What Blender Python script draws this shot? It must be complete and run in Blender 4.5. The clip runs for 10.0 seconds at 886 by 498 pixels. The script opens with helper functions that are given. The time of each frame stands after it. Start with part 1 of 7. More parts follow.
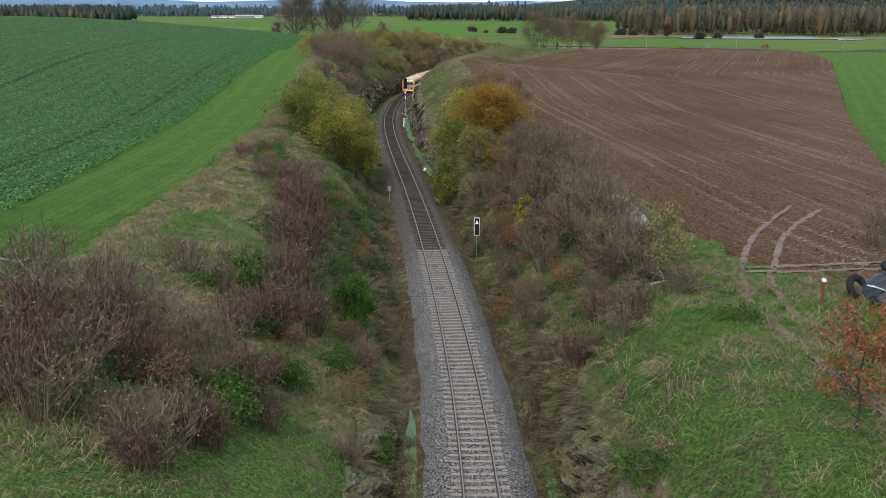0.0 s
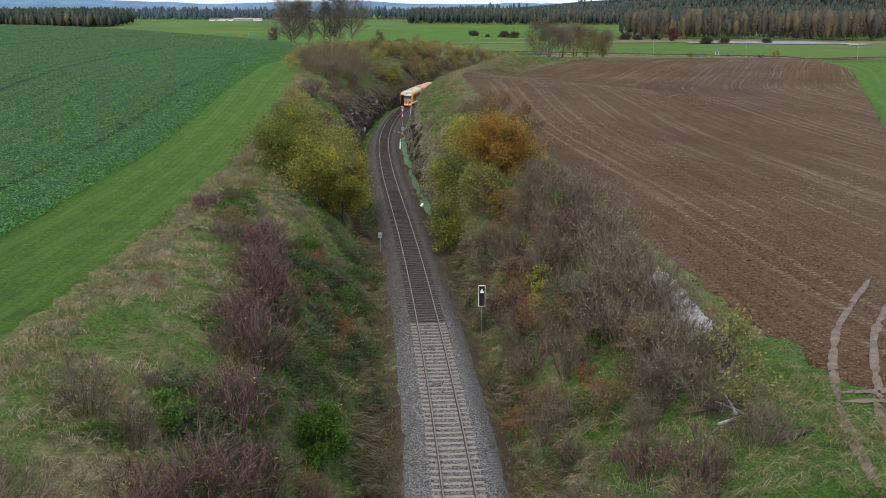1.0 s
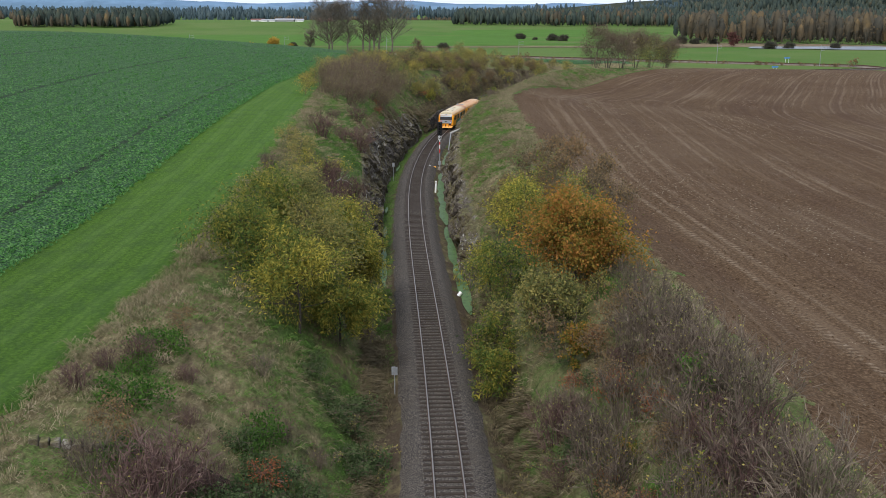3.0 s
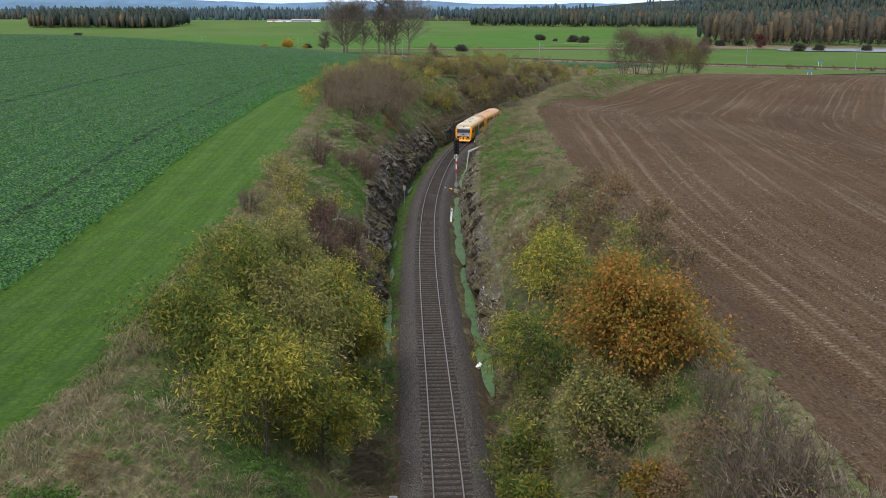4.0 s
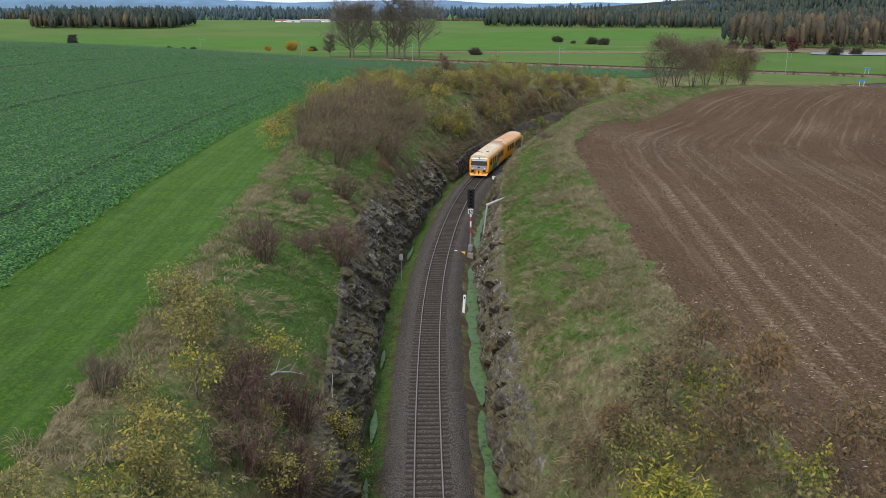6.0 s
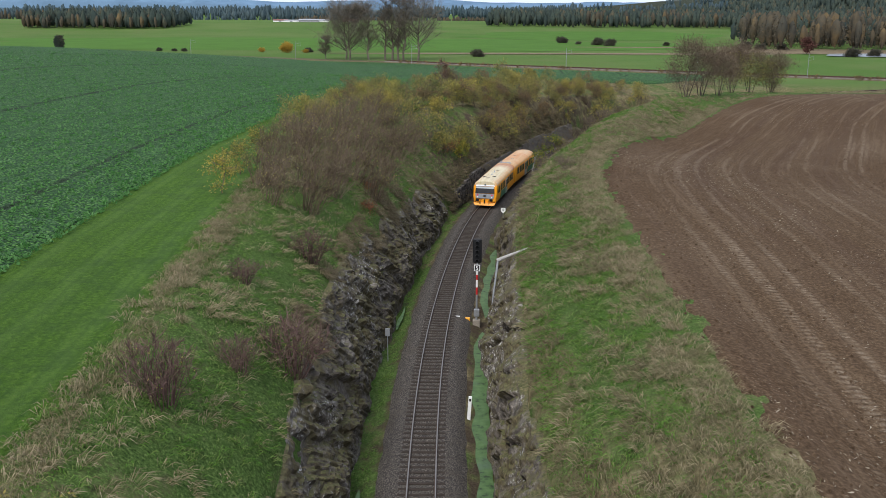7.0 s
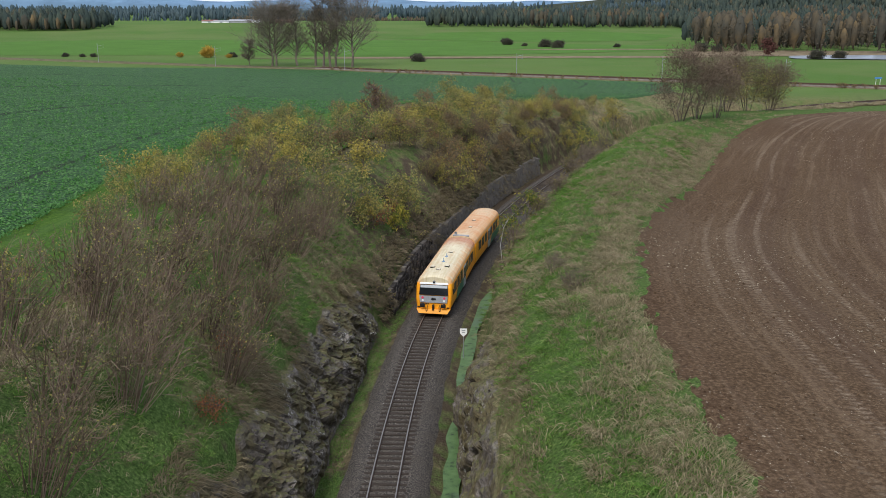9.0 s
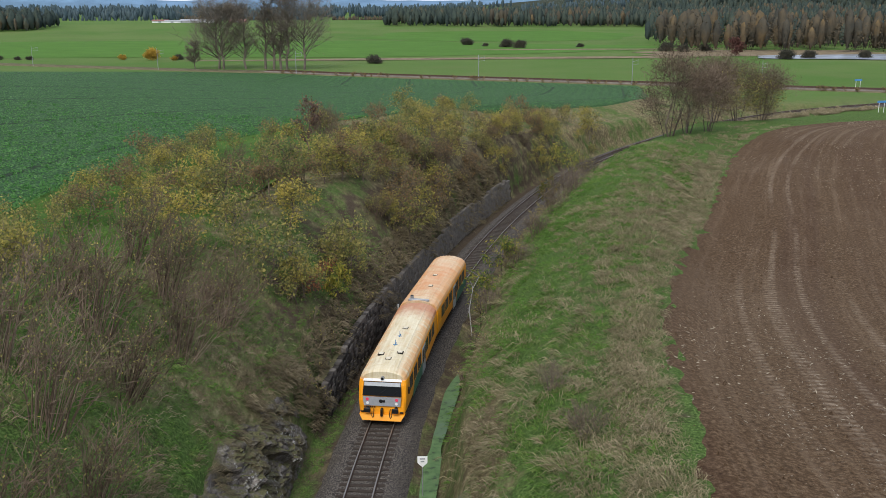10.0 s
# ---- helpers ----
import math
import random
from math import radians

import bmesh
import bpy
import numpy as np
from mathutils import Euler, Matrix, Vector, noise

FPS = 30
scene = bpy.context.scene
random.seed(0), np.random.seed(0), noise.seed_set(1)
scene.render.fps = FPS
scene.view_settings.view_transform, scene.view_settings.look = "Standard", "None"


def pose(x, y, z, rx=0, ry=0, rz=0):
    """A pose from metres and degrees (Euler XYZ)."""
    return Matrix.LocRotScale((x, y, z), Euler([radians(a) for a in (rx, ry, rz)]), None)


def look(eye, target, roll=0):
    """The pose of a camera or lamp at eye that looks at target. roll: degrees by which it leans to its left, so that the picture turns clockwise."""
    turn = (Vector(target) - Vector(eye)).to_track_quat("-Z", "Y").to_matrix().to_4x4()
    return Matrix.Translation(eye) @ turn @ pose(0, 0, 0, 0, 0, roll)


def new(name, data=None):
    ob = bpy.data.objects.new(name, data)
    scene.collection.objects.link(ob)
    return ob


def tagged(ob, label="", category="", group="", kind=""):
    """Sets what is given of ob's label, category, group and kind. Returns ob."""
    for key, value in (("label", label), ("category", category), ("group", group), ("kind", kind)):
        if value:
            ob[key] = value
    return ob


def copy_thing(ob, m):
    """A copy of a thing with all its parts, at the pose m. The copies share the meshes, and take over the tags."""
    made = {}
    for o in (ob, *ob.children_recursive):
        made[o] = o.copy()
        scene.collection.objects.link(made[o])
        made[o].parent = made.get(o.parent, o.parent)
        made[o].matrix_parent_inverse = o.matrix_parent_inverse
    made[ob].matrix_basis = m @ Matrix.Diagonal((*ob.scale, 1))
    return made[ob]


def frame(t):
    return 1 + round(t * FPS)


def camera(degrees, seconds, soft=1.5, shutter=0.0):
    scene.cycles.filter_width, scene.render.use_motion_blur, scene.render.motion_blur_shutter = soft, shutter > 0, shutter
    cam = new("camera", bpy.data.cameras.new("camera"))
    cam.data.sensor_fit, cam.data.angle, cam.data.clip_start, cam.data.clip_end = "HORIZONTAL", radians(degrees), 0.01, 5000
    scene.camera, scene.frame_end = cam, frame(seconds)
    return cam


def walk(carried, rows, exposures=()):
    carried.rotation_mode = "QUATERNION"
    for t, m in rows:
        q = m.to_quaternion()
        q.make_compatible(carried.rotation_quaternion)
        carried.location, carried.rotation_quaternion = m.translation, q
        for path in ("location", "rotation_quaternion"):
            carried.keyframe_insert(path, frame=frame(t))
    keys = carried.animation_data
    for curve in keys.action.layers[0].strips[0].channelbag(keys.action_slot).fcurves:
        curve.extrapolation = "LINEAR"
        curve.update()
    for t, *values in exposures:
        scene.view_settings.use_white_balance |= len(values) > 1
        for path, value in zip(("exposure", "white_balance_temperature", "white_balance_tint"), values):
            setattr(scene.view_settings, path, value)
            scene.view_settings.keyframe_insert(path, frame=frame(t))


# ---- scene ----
cam = camera(49.8, 10.0, 0.85)
METRES, EYE, TILT, LEAN, TURN = 178.0, 20.0, -14.25, 0.0, 0.0
ROWS = [
    (0.0, 0.0, 0.0, 0.0, 0.0, 0.0, -0.0),
    (0.5, 0.0004, 0.0366, 0.0151, 0.04, 0.06, 0.01),
    (1.0, 0.0011, 0.0762, 0.0287, 0.06, 0.09, 0.0),
    (1.5, 0.0012, 0.117, 0.0409, 0.46, 0.1, -0.12),
    (2.0, 0.001, 0.1587, 0.0536, 1.23, 0.09, -0.36),
    (2.5, 0.0003, 0.2018, 0.0669, 1.93, 0.07, -0.59),
    (4.0, -0.0047, 0.3275, 0.1038, 3.61, 0.03, -1.05),
    (4.5, -0.007, 0.3687, 0.116, 3.83, 0.02, -1.1),
    (5.0, -0.0093, 0.41, 0.1279, 3.94, 0.01, -1.1),
    (5.5, -0.0119, 0.4509, 0.1395, 4.23, -0.02, -1.22),
    (7.0, -0.0237, 0.6155, 0.183, 4.41, -0.07, -1.29),
    (7.5, -0.0284, 0.6754, 0.1992, 4.44, -0.12, -1.3),
    (8.0, -0.0321, 0.7325, 0.2148, 3.57, -0.11, -1.02),
    (8.5, -0.0341, 0.7894, 0.2298, 2.03, -0.09, -0.55),
    (9.0, -0.0348, 0.8461, 0.2444, 1.02, -0.08, -0.28),
    (9.5, -0.0345, 0.9032, 0.2592, -0.22, -0.12, 0.1),
    (10.0, -0.0329, 0.9602, 0.2738, -1.28, -0.15, 0.42),
]
walk(cam, [(t, pose(0, 0, EYE, TILT, LEAN, TURN) @ pose(METRES * x, METRES * y, METRES * z, 90 + pitch, roll, yaw)) for t, x, y, z, yaw, pitch, roll in ROWS])

# overcast daylight: a veiled sky and a very wide, weak sun
world = bpy.data.worlds.new("overcast_sky")
scene.world = world
world.use_nodes = True
wn, wl = world.node_tree.nodes, world.node_tree.links
sky = wn.new("ShaderNodeTexSky")
sky.sky_type, sky.sun_disc = "NISHITA", False
sky.sun_elevation, sky.sun_rotation = radians(38), radians(200)
sky.air_density, sky.dust_density, sky.ozone_density = 1.0, 4.0, 1.0
veil = wn.new("ShaderNodeMix")
veil.data_type = "RGBA"
veil.inputs["Factor"].default_value = 0.75
veil.inputs["B"].default_value = (8.3, 9.25, 11.5, 1)
wl.new(sky.outputs["Color"], veil.inputs["A"])
wl.new(veil.outputs["Result"], wn["Background"].inputs["Color"])
wn["Background"].inputs["Strength"].default_value = 0.1
sun = new("sun", bpy.data.lights.new("sun", "SUN"))
sun.data.energy, sun.data.angle, sun.data.color = 1.9, radians(20), (1.0, 0.98, 0.94)
sun.matrix_world = look((0, 0, 60), (0.25, 0.72, 59.1))
scene.view_settings.exposure = 0.50

# ---- materials ----
def srgb(*c):
    return tuple(v / 12.92 if v <= 0.04045 else ((v + 0.055) / 1.055) ** 2.4 for v in c) + (1,)


class Mat:
    """A small node-material builder."""

    def __init__(self, name, rough=0.8, metal=0.0):
        self.m = bpy.data.materials.new(name)
        self.m.use_nodes = True
        self.n, self.l = self.m.node_tree.nodes, self.m.node_tree.links
        self.b = self.n["Principled BSDF"]
        self.b.inputs["Roughness"].default_value = rough
        self.b.inputs["Metallic"].default_value = metal
        self.b.inputs["Specular IOR Level"].default_value = 0.02 if rough > 0.9 else 0.08 if rough > 0.68 else 0.3
        self.pos = self.n.new("ShaderNodeNewGeometry").outputs["Position"]

    def put(self, socket, value):
        if isinstance(value, (int, float, tuple)):
            socket.default_value = value
        else:
            self.l.new(value, socket)

    def coords(self, kind="Object"):
        return self.n.new("ShaderNodeTexCoord").outputs[kind]

    def scaled(self, vec, s, rz=0.0):
        k = self.n.new("ShaderNodeMapping")
        k.inputs["Scale"].default_value = s
        k.inputs["Rotation"].default_value = (0, 0, rz)
        self.l.new(vec, k.inputs["Vector"])
        return k.outputs["Vector"]

    def noise(self, scale, detail=4.0, vec=None, rough=0.6, lac=2.0):
        k = self.n.new("ShaderNodeTexNoise")
        k.inputs["Scale"].default_value, k.inputs["Detail"].default_value = scale, detail
        k.inputs["Roughness"].default_value = rough
        self.l.new(vec or self.pos, k.inputs["Vector"])
        return k.outputs["Fac"]

    def cells(self, scale, vec=None, feature="F1", out="Distance"):
        k = self.n.new("ShaderNodeTexVoronoi")
        k.feature = feature
        k.inputs["Scale"].default_value = scale
        self.l.new(vec or self.pos, k.inputs["Vector"])
        return k.outputs[out]

    def attr(self, name):
        k = self.n.new("ShaderNodeAttribute")
        k.attribute_name = name
        return k.outputs["Fac"]

    def rand(self):
        return self.n.new("ShaderNodeObjectInfo").outputs["Random"]

    def island(self):
        return self.n.new("ShaderNodeNewGeometry").outputs["Random Per Island"]

    def ramp(self, fac, *stops):
        k = self.n.new("ShaderNodeValToRGB")
        e = k.color_ramp.elements
        while len(e) < len(stops):
            e.new(0.5)
        for el, (p, c) in zip(e, stops):
            el.position, el.color = p, c if len(c) == 4 else (*c, 1)
        self.put(k.inputs["Fac"], fac)
        return k.outputs["Color"]

    def level(self, fac, lo, hi):
        k = self.n.new("ShaderNodeMapRange")
        self.put(k.inputs["Value"], fac)
        k.inputs["From Min"].default_value, k.inputs["From Max"].default_value = lo, hi
        return k.outputs["Result"]

    def mix(self, fac, a, b, how="MIX"):
        k = self.n.new("ShaderNodeMix")
        k.data_type, k.blend_type = "RGBA", how
        self.put(k.inputs["Factor"], fac)
        for s, v in (("A", a), ("B", b)):
            self.put(k.inputs[s], (*v, 1) if isinstance(v, tuple) and len(v) == 3 else v)
        return k.outputs["Result"]

    def math(self, op, a, b=0.0):
        k = self.n.new("ShaderNodeMath")
        k.operation = op
        self.put(k.inputs[0], a)
        self.put(k.inputs[1], b)
        return k.outputs[0]

    def bump(self, fac, dist, strength=1.0):
        k = self.n.new("ShaderNodeBump")
        k.inputs["Distance"].default_value, k.inputs["Strength"].default_value = dist, strength
        self.put(k.inputs["Height"], fac)
        if self.b.inputs["Normal"].is_linked:
            self.l.new(self.b.inputs["Normal"].links[0].from_socket, k.inputs["Normal"])
        self.l.new(k.outputs["Normal"], self.b.inputs["Normal"])

    def colour(self, c):
        self.put(self.b.inputs["Base Color"], (*c, 1) if isinstance(c, tuple) and len(c) == 3 else c)
        return self.m


def plain(name, c, rough=0.6, metal=0.0, grain=0.12, scale=6.0, bump=0.0):
    """Nearly plain paint, plastic or metal with slight dirt at two scales."""
    k = Mat(name, rough, metal)
    dark = tuple(v * (1 - 2.2 * grain) for v in c)
    lite = tuple(min(1, v * (1 + grain)) for v in c)
    f = k.math("ADD", k.math("MULTIPLY", k.noise(scale), 0.6), k.math("MULTIPLY", k.noise(scale * 9), 0.4))
    if bump:
        k.bump(k.noise(scale * 5), bump)
    return k.colour(k.ramp(f, (0.3, dark), (0.7, lite)))


def m_ground():
    k = Mat("bank_turf", 0.95)
    big, mid, fine = k.noise(0.10, 5), k.noise(0.55, 6), k.noise(7.0, 6, None, 0.75)
    streak = k.noise(3.0, 6, k.scaled(k.pos, (1.0, 0.35, 0.6)), 0.75)
    green = k.ramp(fine, (0.32, (0.018, 0.034, 0.010)), (0.5, (0.060, 0.102, 0.026)), (0.68, (0.142, 0.195, 0.060)))
    dry = k.ramp(streak, (0.3, (0.060, 0.050, 0.026)), (0.52, (0.155, 0.128, 0.068)), (0.72, (0.300, 0.250, 0.145)))
    earth = k.ramp(fine, (0.3, (0.034, 0.026, 0.018)), (0.7, (0.105, 0.080, 0.054)))
    f = k.math("ADD", k.math("MULTIPLY", big, 0.42), k.math("MULTIPLY", mid, 0.38))
    f = k.math("ADD", f, k.math("MULTIPLY", fine, 0.20))
    f = k.math("ADD", f, k.math("MULTIPLY", k.attr("lush"), 0.22))
    c = k.mix(k.level(f, 0.46, 0.58), dry, green)
    # shadow gaps between grass clumps, put into the colour as dark blotches
    dark = k.level(k.noise(1.6, 6, None, 0.7), 0.56, 0.70)
    c = k.mix(k.math("MULTIPLY", dark, 0.65), c, (0.030, 0.034, 0.014))
    bare = k.math("ADD", k.noise(0.7, 6), k.attr("bare"))
    c = k.mix(k.level(bare, 0.58, 0.78), c, earth)
    meadow = k.mix(k.level(k.noise(0.012, 5), 0.38, 0.62), (0.066, 0.122, 0.028), (0.092, 0.136, 0.040))
    meadow = k.mix(k.math("MULTIPLY", k.level(k.noise(0.03, 6), 0.5, 0.8), 0.5), meadow, (0.120, 0.116, 0.058))
    c = k.mix(k.attr("far"), c, meadow)
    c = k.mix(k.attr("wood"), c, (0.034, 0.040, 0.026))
    k.bump(k.noise(4.5, 6), 0.25)
    return k.colour(c)


def m_crop():
    k = Mat("rape_leaves", 0.75)
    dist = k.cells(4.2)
    tone = k.cells(4.2, out="Color")
    rows = k.math("SINE", k.math("MULTIPLY", k.attr("across"), 2.6))
    big = k.noise(0.05, 4)
    c = k.ramp(tone, (0.1, (0.036, 0.114, 0.022)), (0.6, (0.068, 0.178, 0.036)), (0.95, (0.165, 0.300, 0.086)))
    c = k.mix(k.math("MULTIPLY", k.level(big, 0.35, 0.7), 0.40), c, (0.085, 0.190, 0.050))
    # shade in the gaps between leaf cells, painted as dark green
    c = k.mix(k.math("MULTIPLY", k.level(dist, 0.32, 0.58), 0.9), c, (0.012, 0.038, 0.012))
    c = k.mix(k.math("MULTIPLY", k.level(k.noise(0.8, 5, None, 0.7), 0.50, 0.66), 0.55), c, (0.024, 0.075, 0.024))
    c = k.mix(k.math("MULTIPLY", k.level(k.noise(1.3, 5, None, 0.7), 0.54, 0.70), 0.45), c, (0.135, 0.270, 0.090))
    c = k.mix(k.math("MULTIPLY", k.level(rows, 0.2, 1.0), 0.40), c, (0.020, 0.052, 0.018))
    tram = k.level(k.math("ABSOLUTE", k.math("SUBTRACT", k.math("FRACT", k.math("DIVIDE", k.math("ADD", k.attr("across"), 4.0), 21.0)), 0.5)), 0.026, 0.010)
    ragged = k.math("MULTIPLY", tram, k.level(k.noise(0.8, 3), 0.35, 0.55))
    c = k.mix(k.math("MULTIPLY", ragged, 0.9), c, (0.014, 0.024, 0.010))
    k.bump(k.math("MULTIPLY", dist, -1.0), 0.35)
    return k.colour(c)


def m_mown():
    k = Mat("mown_grass", 0.9)
    wide = k.math("SINE", k.math("MULTIPLY", k.math("ADD", k.attr("across"), k.math("MULTIPLY", k.noise(0.08, 3), 3.0)), 2.1))
    c = k.ramp(k.noise(4.5, 8, None, 0.75), (0.3, (0.021, 0.056, 0.006)), (0.5, (0.058, 0.122, 0.013)), (0.72, (0.112, 0.184, 0.028)))
    c = k.mix(k.math("MULTIPLY", k.level(wide, 0.1, 1.0), 0.30), c, (0.100, 0.170, 0.040))
    c = k.mix(k.math("MULTIPLY", k.level(k.noise(0.5, 7, None, 0.7), 0.46, 0.68), 0.6), c, (0.034, 0.072, 0.018))
    fine = k.math("SINE", k.math("MULTIPLY", k.math("ADD", k.attr("across"), k.math("MULTIPLY", k.noise(0.3, 3), 0.5)), 8.5))
    c = k.mix(k.math("MULTIPLY", k.level(fine, 0.2, 1.0), 0.28), c, (0.026, 0.070, 0.012))
    hay = k.level(k.noise(9.0, 5, k.scaled(k.pos, (1.0, 0.45, 1.0)), 0.8), 0.58, 0.72)
    c = k.mix(k.math("MULTIPLY", hay, 0.35), c, (0.19, 0.21, 0.085))
    k.bump(k.noise(7.0, 8, None, 0.75), 0.22)
    return k.colour(c)


def m_soil():
    k = Mat("tilled_soil", 0.95)
    a = k.attr("across")
    vec = k.n.new("ShaderNodeCombineXYZ")
    k.l.new(a, vec.inputs["X"])
    k.l.new(k.math("MULTIPLY", k.attr("along"), 0.03), vec.inputs["Y"])
    lines = k.noise(1.1, 5, vec.outputs["Vector"], 0.7)
    wide = k.noise(0.22, 3, vec.outputs["Vector"])
    c = k.ramp(k.noise(5.0, 8, None, 0.75), (0.32, (0.018, 0.011, 0.007)), (0.5, (0.072, 0.045, 0.025)), (0.68, (0.158, 0.108, 0.066)))
    c = k.mix(k.math("MULTIPLY", k.level(lines, 0.50, 0.70), 0.40), c, (0.165, 0.118, 0.078))
    c = k.mix(k.math("MULTIPLY", k.level(wide, 0.45, 0.75), 0.55), c, (0.048, 0.027, 0.019))
    dry = k.level(k.noise(0.035, 5), 0.40, 0.66)
    c = k.mix(k.math("MULTIPLY", dry, 0.3), c, (0.122, 0.088, 0.058))
    # pairs of wheel tracks, paler and dusty, pressed crosswise by the treads
    sway = k.math("ADD", a, k.math("MULTIPLY", k.noise(0.010, 1), 7.0))
    tread = k.level(k.math("SINE", k.math("MULTIPLY", k.attr("along"), 12.0)), -1.2, 0.7)
    for width, at, gate, strong in ((7.3, 0.30, 0.42, 0.50), (19.0, 0.62, 0.36, 0.62)):
        f = k.math("ABSOLUTE", k.math("SUBTRACT", k.math("FRACT", k.math("DIVIDE", sway, width)), at))
        wheel = k.math("MULTIPLY", k.math("ABSOLUTE", k.math("SUBTRACT", f, 0.95 / width)), width)
        wheel = k.math("MULTIPLY", k.level(wheel, 0.34, 0.12), k.level(k.noise(2.6, 6, None, 0.75), 0.40, 0.60))
        wheel = k.math("MULTIPLY", wheel, k.level(k.noise(0.028 + 0.001 * width, 2), gate, gate + 0.16))
        c = k.mix(k.math("MULTIPLY", k.math("MULTIPLY", wheel, tread), strong), c, (0.260, 0.205, 0.148))
    straw = k.level(k.noise(6.0, 4, None, 0.7), 0.62, 0.70)
    patch = k.level(k.noise(0.16, 5), 0.44, 0.62)
    c = k.mix(k.math("MULTIPLY", k.math("MULTIPLY", straw, patch), 0.9), c, (0.46, 0.40, 0.31))
    k.bump(k.noise(7.0, 6), 0.10)
    k.bump(lines, 0.08)
    return k.colour(c)


def m_rock():
    k = Mat("slate_rock", 0.85)
    st = k.noise(1.2, 9, k.scaled(k.pos, (1.0, 0.7, 1.7)), 0.75)
    c = k.ramp(st, (0.32, (0.022, 0.019, 0.016)), (0.46, (0.088, 0.076, 0.065)), (0.58, (0.190, 0.168, 0.146)), (0.72, (0.40, 0.37, 0.33)))
    c = k.mix(k.level(k.noise(0.22, 3), 0.42, 0.62), c, k.mix(0.55, c, (0.060, 0.048, 0.036)))
    seam = k.level(k.math("ABSOLUTE", k.math("SUBTRACT", k.noise(1.1, 7, k.scaled(k.pos, (1.2, 0.8, 2.4)), 0.7), 0.5)), 0.022, 0.0)
    c = k.mix(k.math("MULTIPLY", seam, 0.85), c, (0.012, 0.011, 0.010))
    lichen = k.math("MULTIPLY", k.level(k.noise(3.6, 6, None, 0.75), 0.555, 0.60), k.level(k.math("ADD", k.noise(0.12, 2), k.attr("lichen")), 0.52, 0.60))
    c = k.mix(k.math("MULTIPLY", lichen, 0.85), c, (0.50, 0.49, 0.45))
    moss = k.math("MULTIPLY", k.level(k.noise(0.5, 7, None, 0.65), 0.44, 0.57), 0.9)
    c = k.mix(moss, c, k.ramp(k.noise(5.0, 4), (0.3, (0.036, 0.028, 0.016)), (0.7, (0.110, 0.092, 0.045))))
    # turf and litter settle on the ledges
    up = k.n.new("ShaderNodeSeparateXYZ")
    k.l.new(k.n.new("ShaderNodeNewGeometry").outputs["Normal"], up.inputs[0])
    ledge = k.math("MULTIPLY", k.level(up.outputs["Z"], 0.62, 0.82), k.level(k.noise(1.6, 6, None, 0.7), 0.36, 0.52))
    c = k.mix(ledge, c, k.ramp(k.noise(6.0, 5, None, 0.7), (0.3, (0.036, 0.042, 0.016)), (0.5, (0.085, 0.082, 0.036)), (0.7, (0.165, 0.138, 0.075))))
    k.bump(k.noise(2.4, 8, k.scaled(k.pos, (1.0, 0.7, 2.6)), 0.7), 0.02)
    return k.colour(c)


def m_ballast():
    k = Mat("ballast_stones", 0.9)
    cell = k.cells(13.0, out="Color")
    dist = k.cells(13.0)
    clean = k.ramp(cell, (0.1, (0.125, 0.120, 0.112)), (0.85, (0.27, 0.26, 0.245)), (0.97, (0.48, 0.47, 0.44)))
    old = k.ramp(cell, (0.1, (0.070, 0.060, 0.050)), (0.9, (0.160, 0.140, 0.119)), (0.99, (0.36, 0.33, 0.29)))
    c = k.mix(k.attr("old"), clean, old)
    c = k.mix(k.level(dist, 0.42, 0.66), c, (0.030, 0.027, 0.024))
    c = k.mix(k.math("MULTIPLY", k.level(k.noise(0.8, 5), 0.5, 0.75), 0.5), c, (0.070, 0.056, 0.042))
    k.bump(k.math("MULTIPLY", dist, -1.0), 0.06)
    return k.colour(c)


def m_duckweed():
    k = Mat("duckweed_water", 0.55)
    k.b.inputs["Specular IOR Level"].default_value = 0.2
    c = k.ramp(k.noise(2.2, 7), (0.32, (0.016, 0.026, 0.010)), (0.44, (0.058, 0.108, 0.034)), (0.75, (0.098, 0.165, 0.056)))
    c = k.mix(k.level(k.noise(0.35, 4), 0.56, 0.72), c, (0.078, 0.120, 0.070))
    return k.colour(c)


def leafy(name, *cols, rough=0.7, trans=0.45):
    """Leaves whose colour changes from leaf to leaf and from plant to plant."""
    k = Mat(name, rough)
    n = len(cols)
    f = k.math("ADD", k.math("MULTIPLY", k.island(), 0.55), k.math("MULTIPLY", k.noise(0.55, 3), 0.75))
    f = k.math("ADD", f, k.math("MULTIPLY", k.math("SUBTRACT", k.rand(), 0.5), 0.25))
    c = k.ramp(k.math("SUBTRACT", f, 0.12), *[(0.12 + 0.76 * i / max(1, n - 1), col) for i, col in enumerate(cols)])
    tr = k.n.new("ShaderNodeBsdfTranslucent")
    mixer = k.n.new("ShaderNodeMixShader")
    mixer.inputs[0].default_value = trans
    k.l.new(c, tr.inputs["Color"])
    k.l.new(k.b.outputs[0], mixer.inputs[1])
    k.l.new(tr.outputs[0], mixer.inputs[2])
    k.l.new(mixer.outputs[0], k.n["Material Output"].inputs["Surface"])
    return k.colour(c)


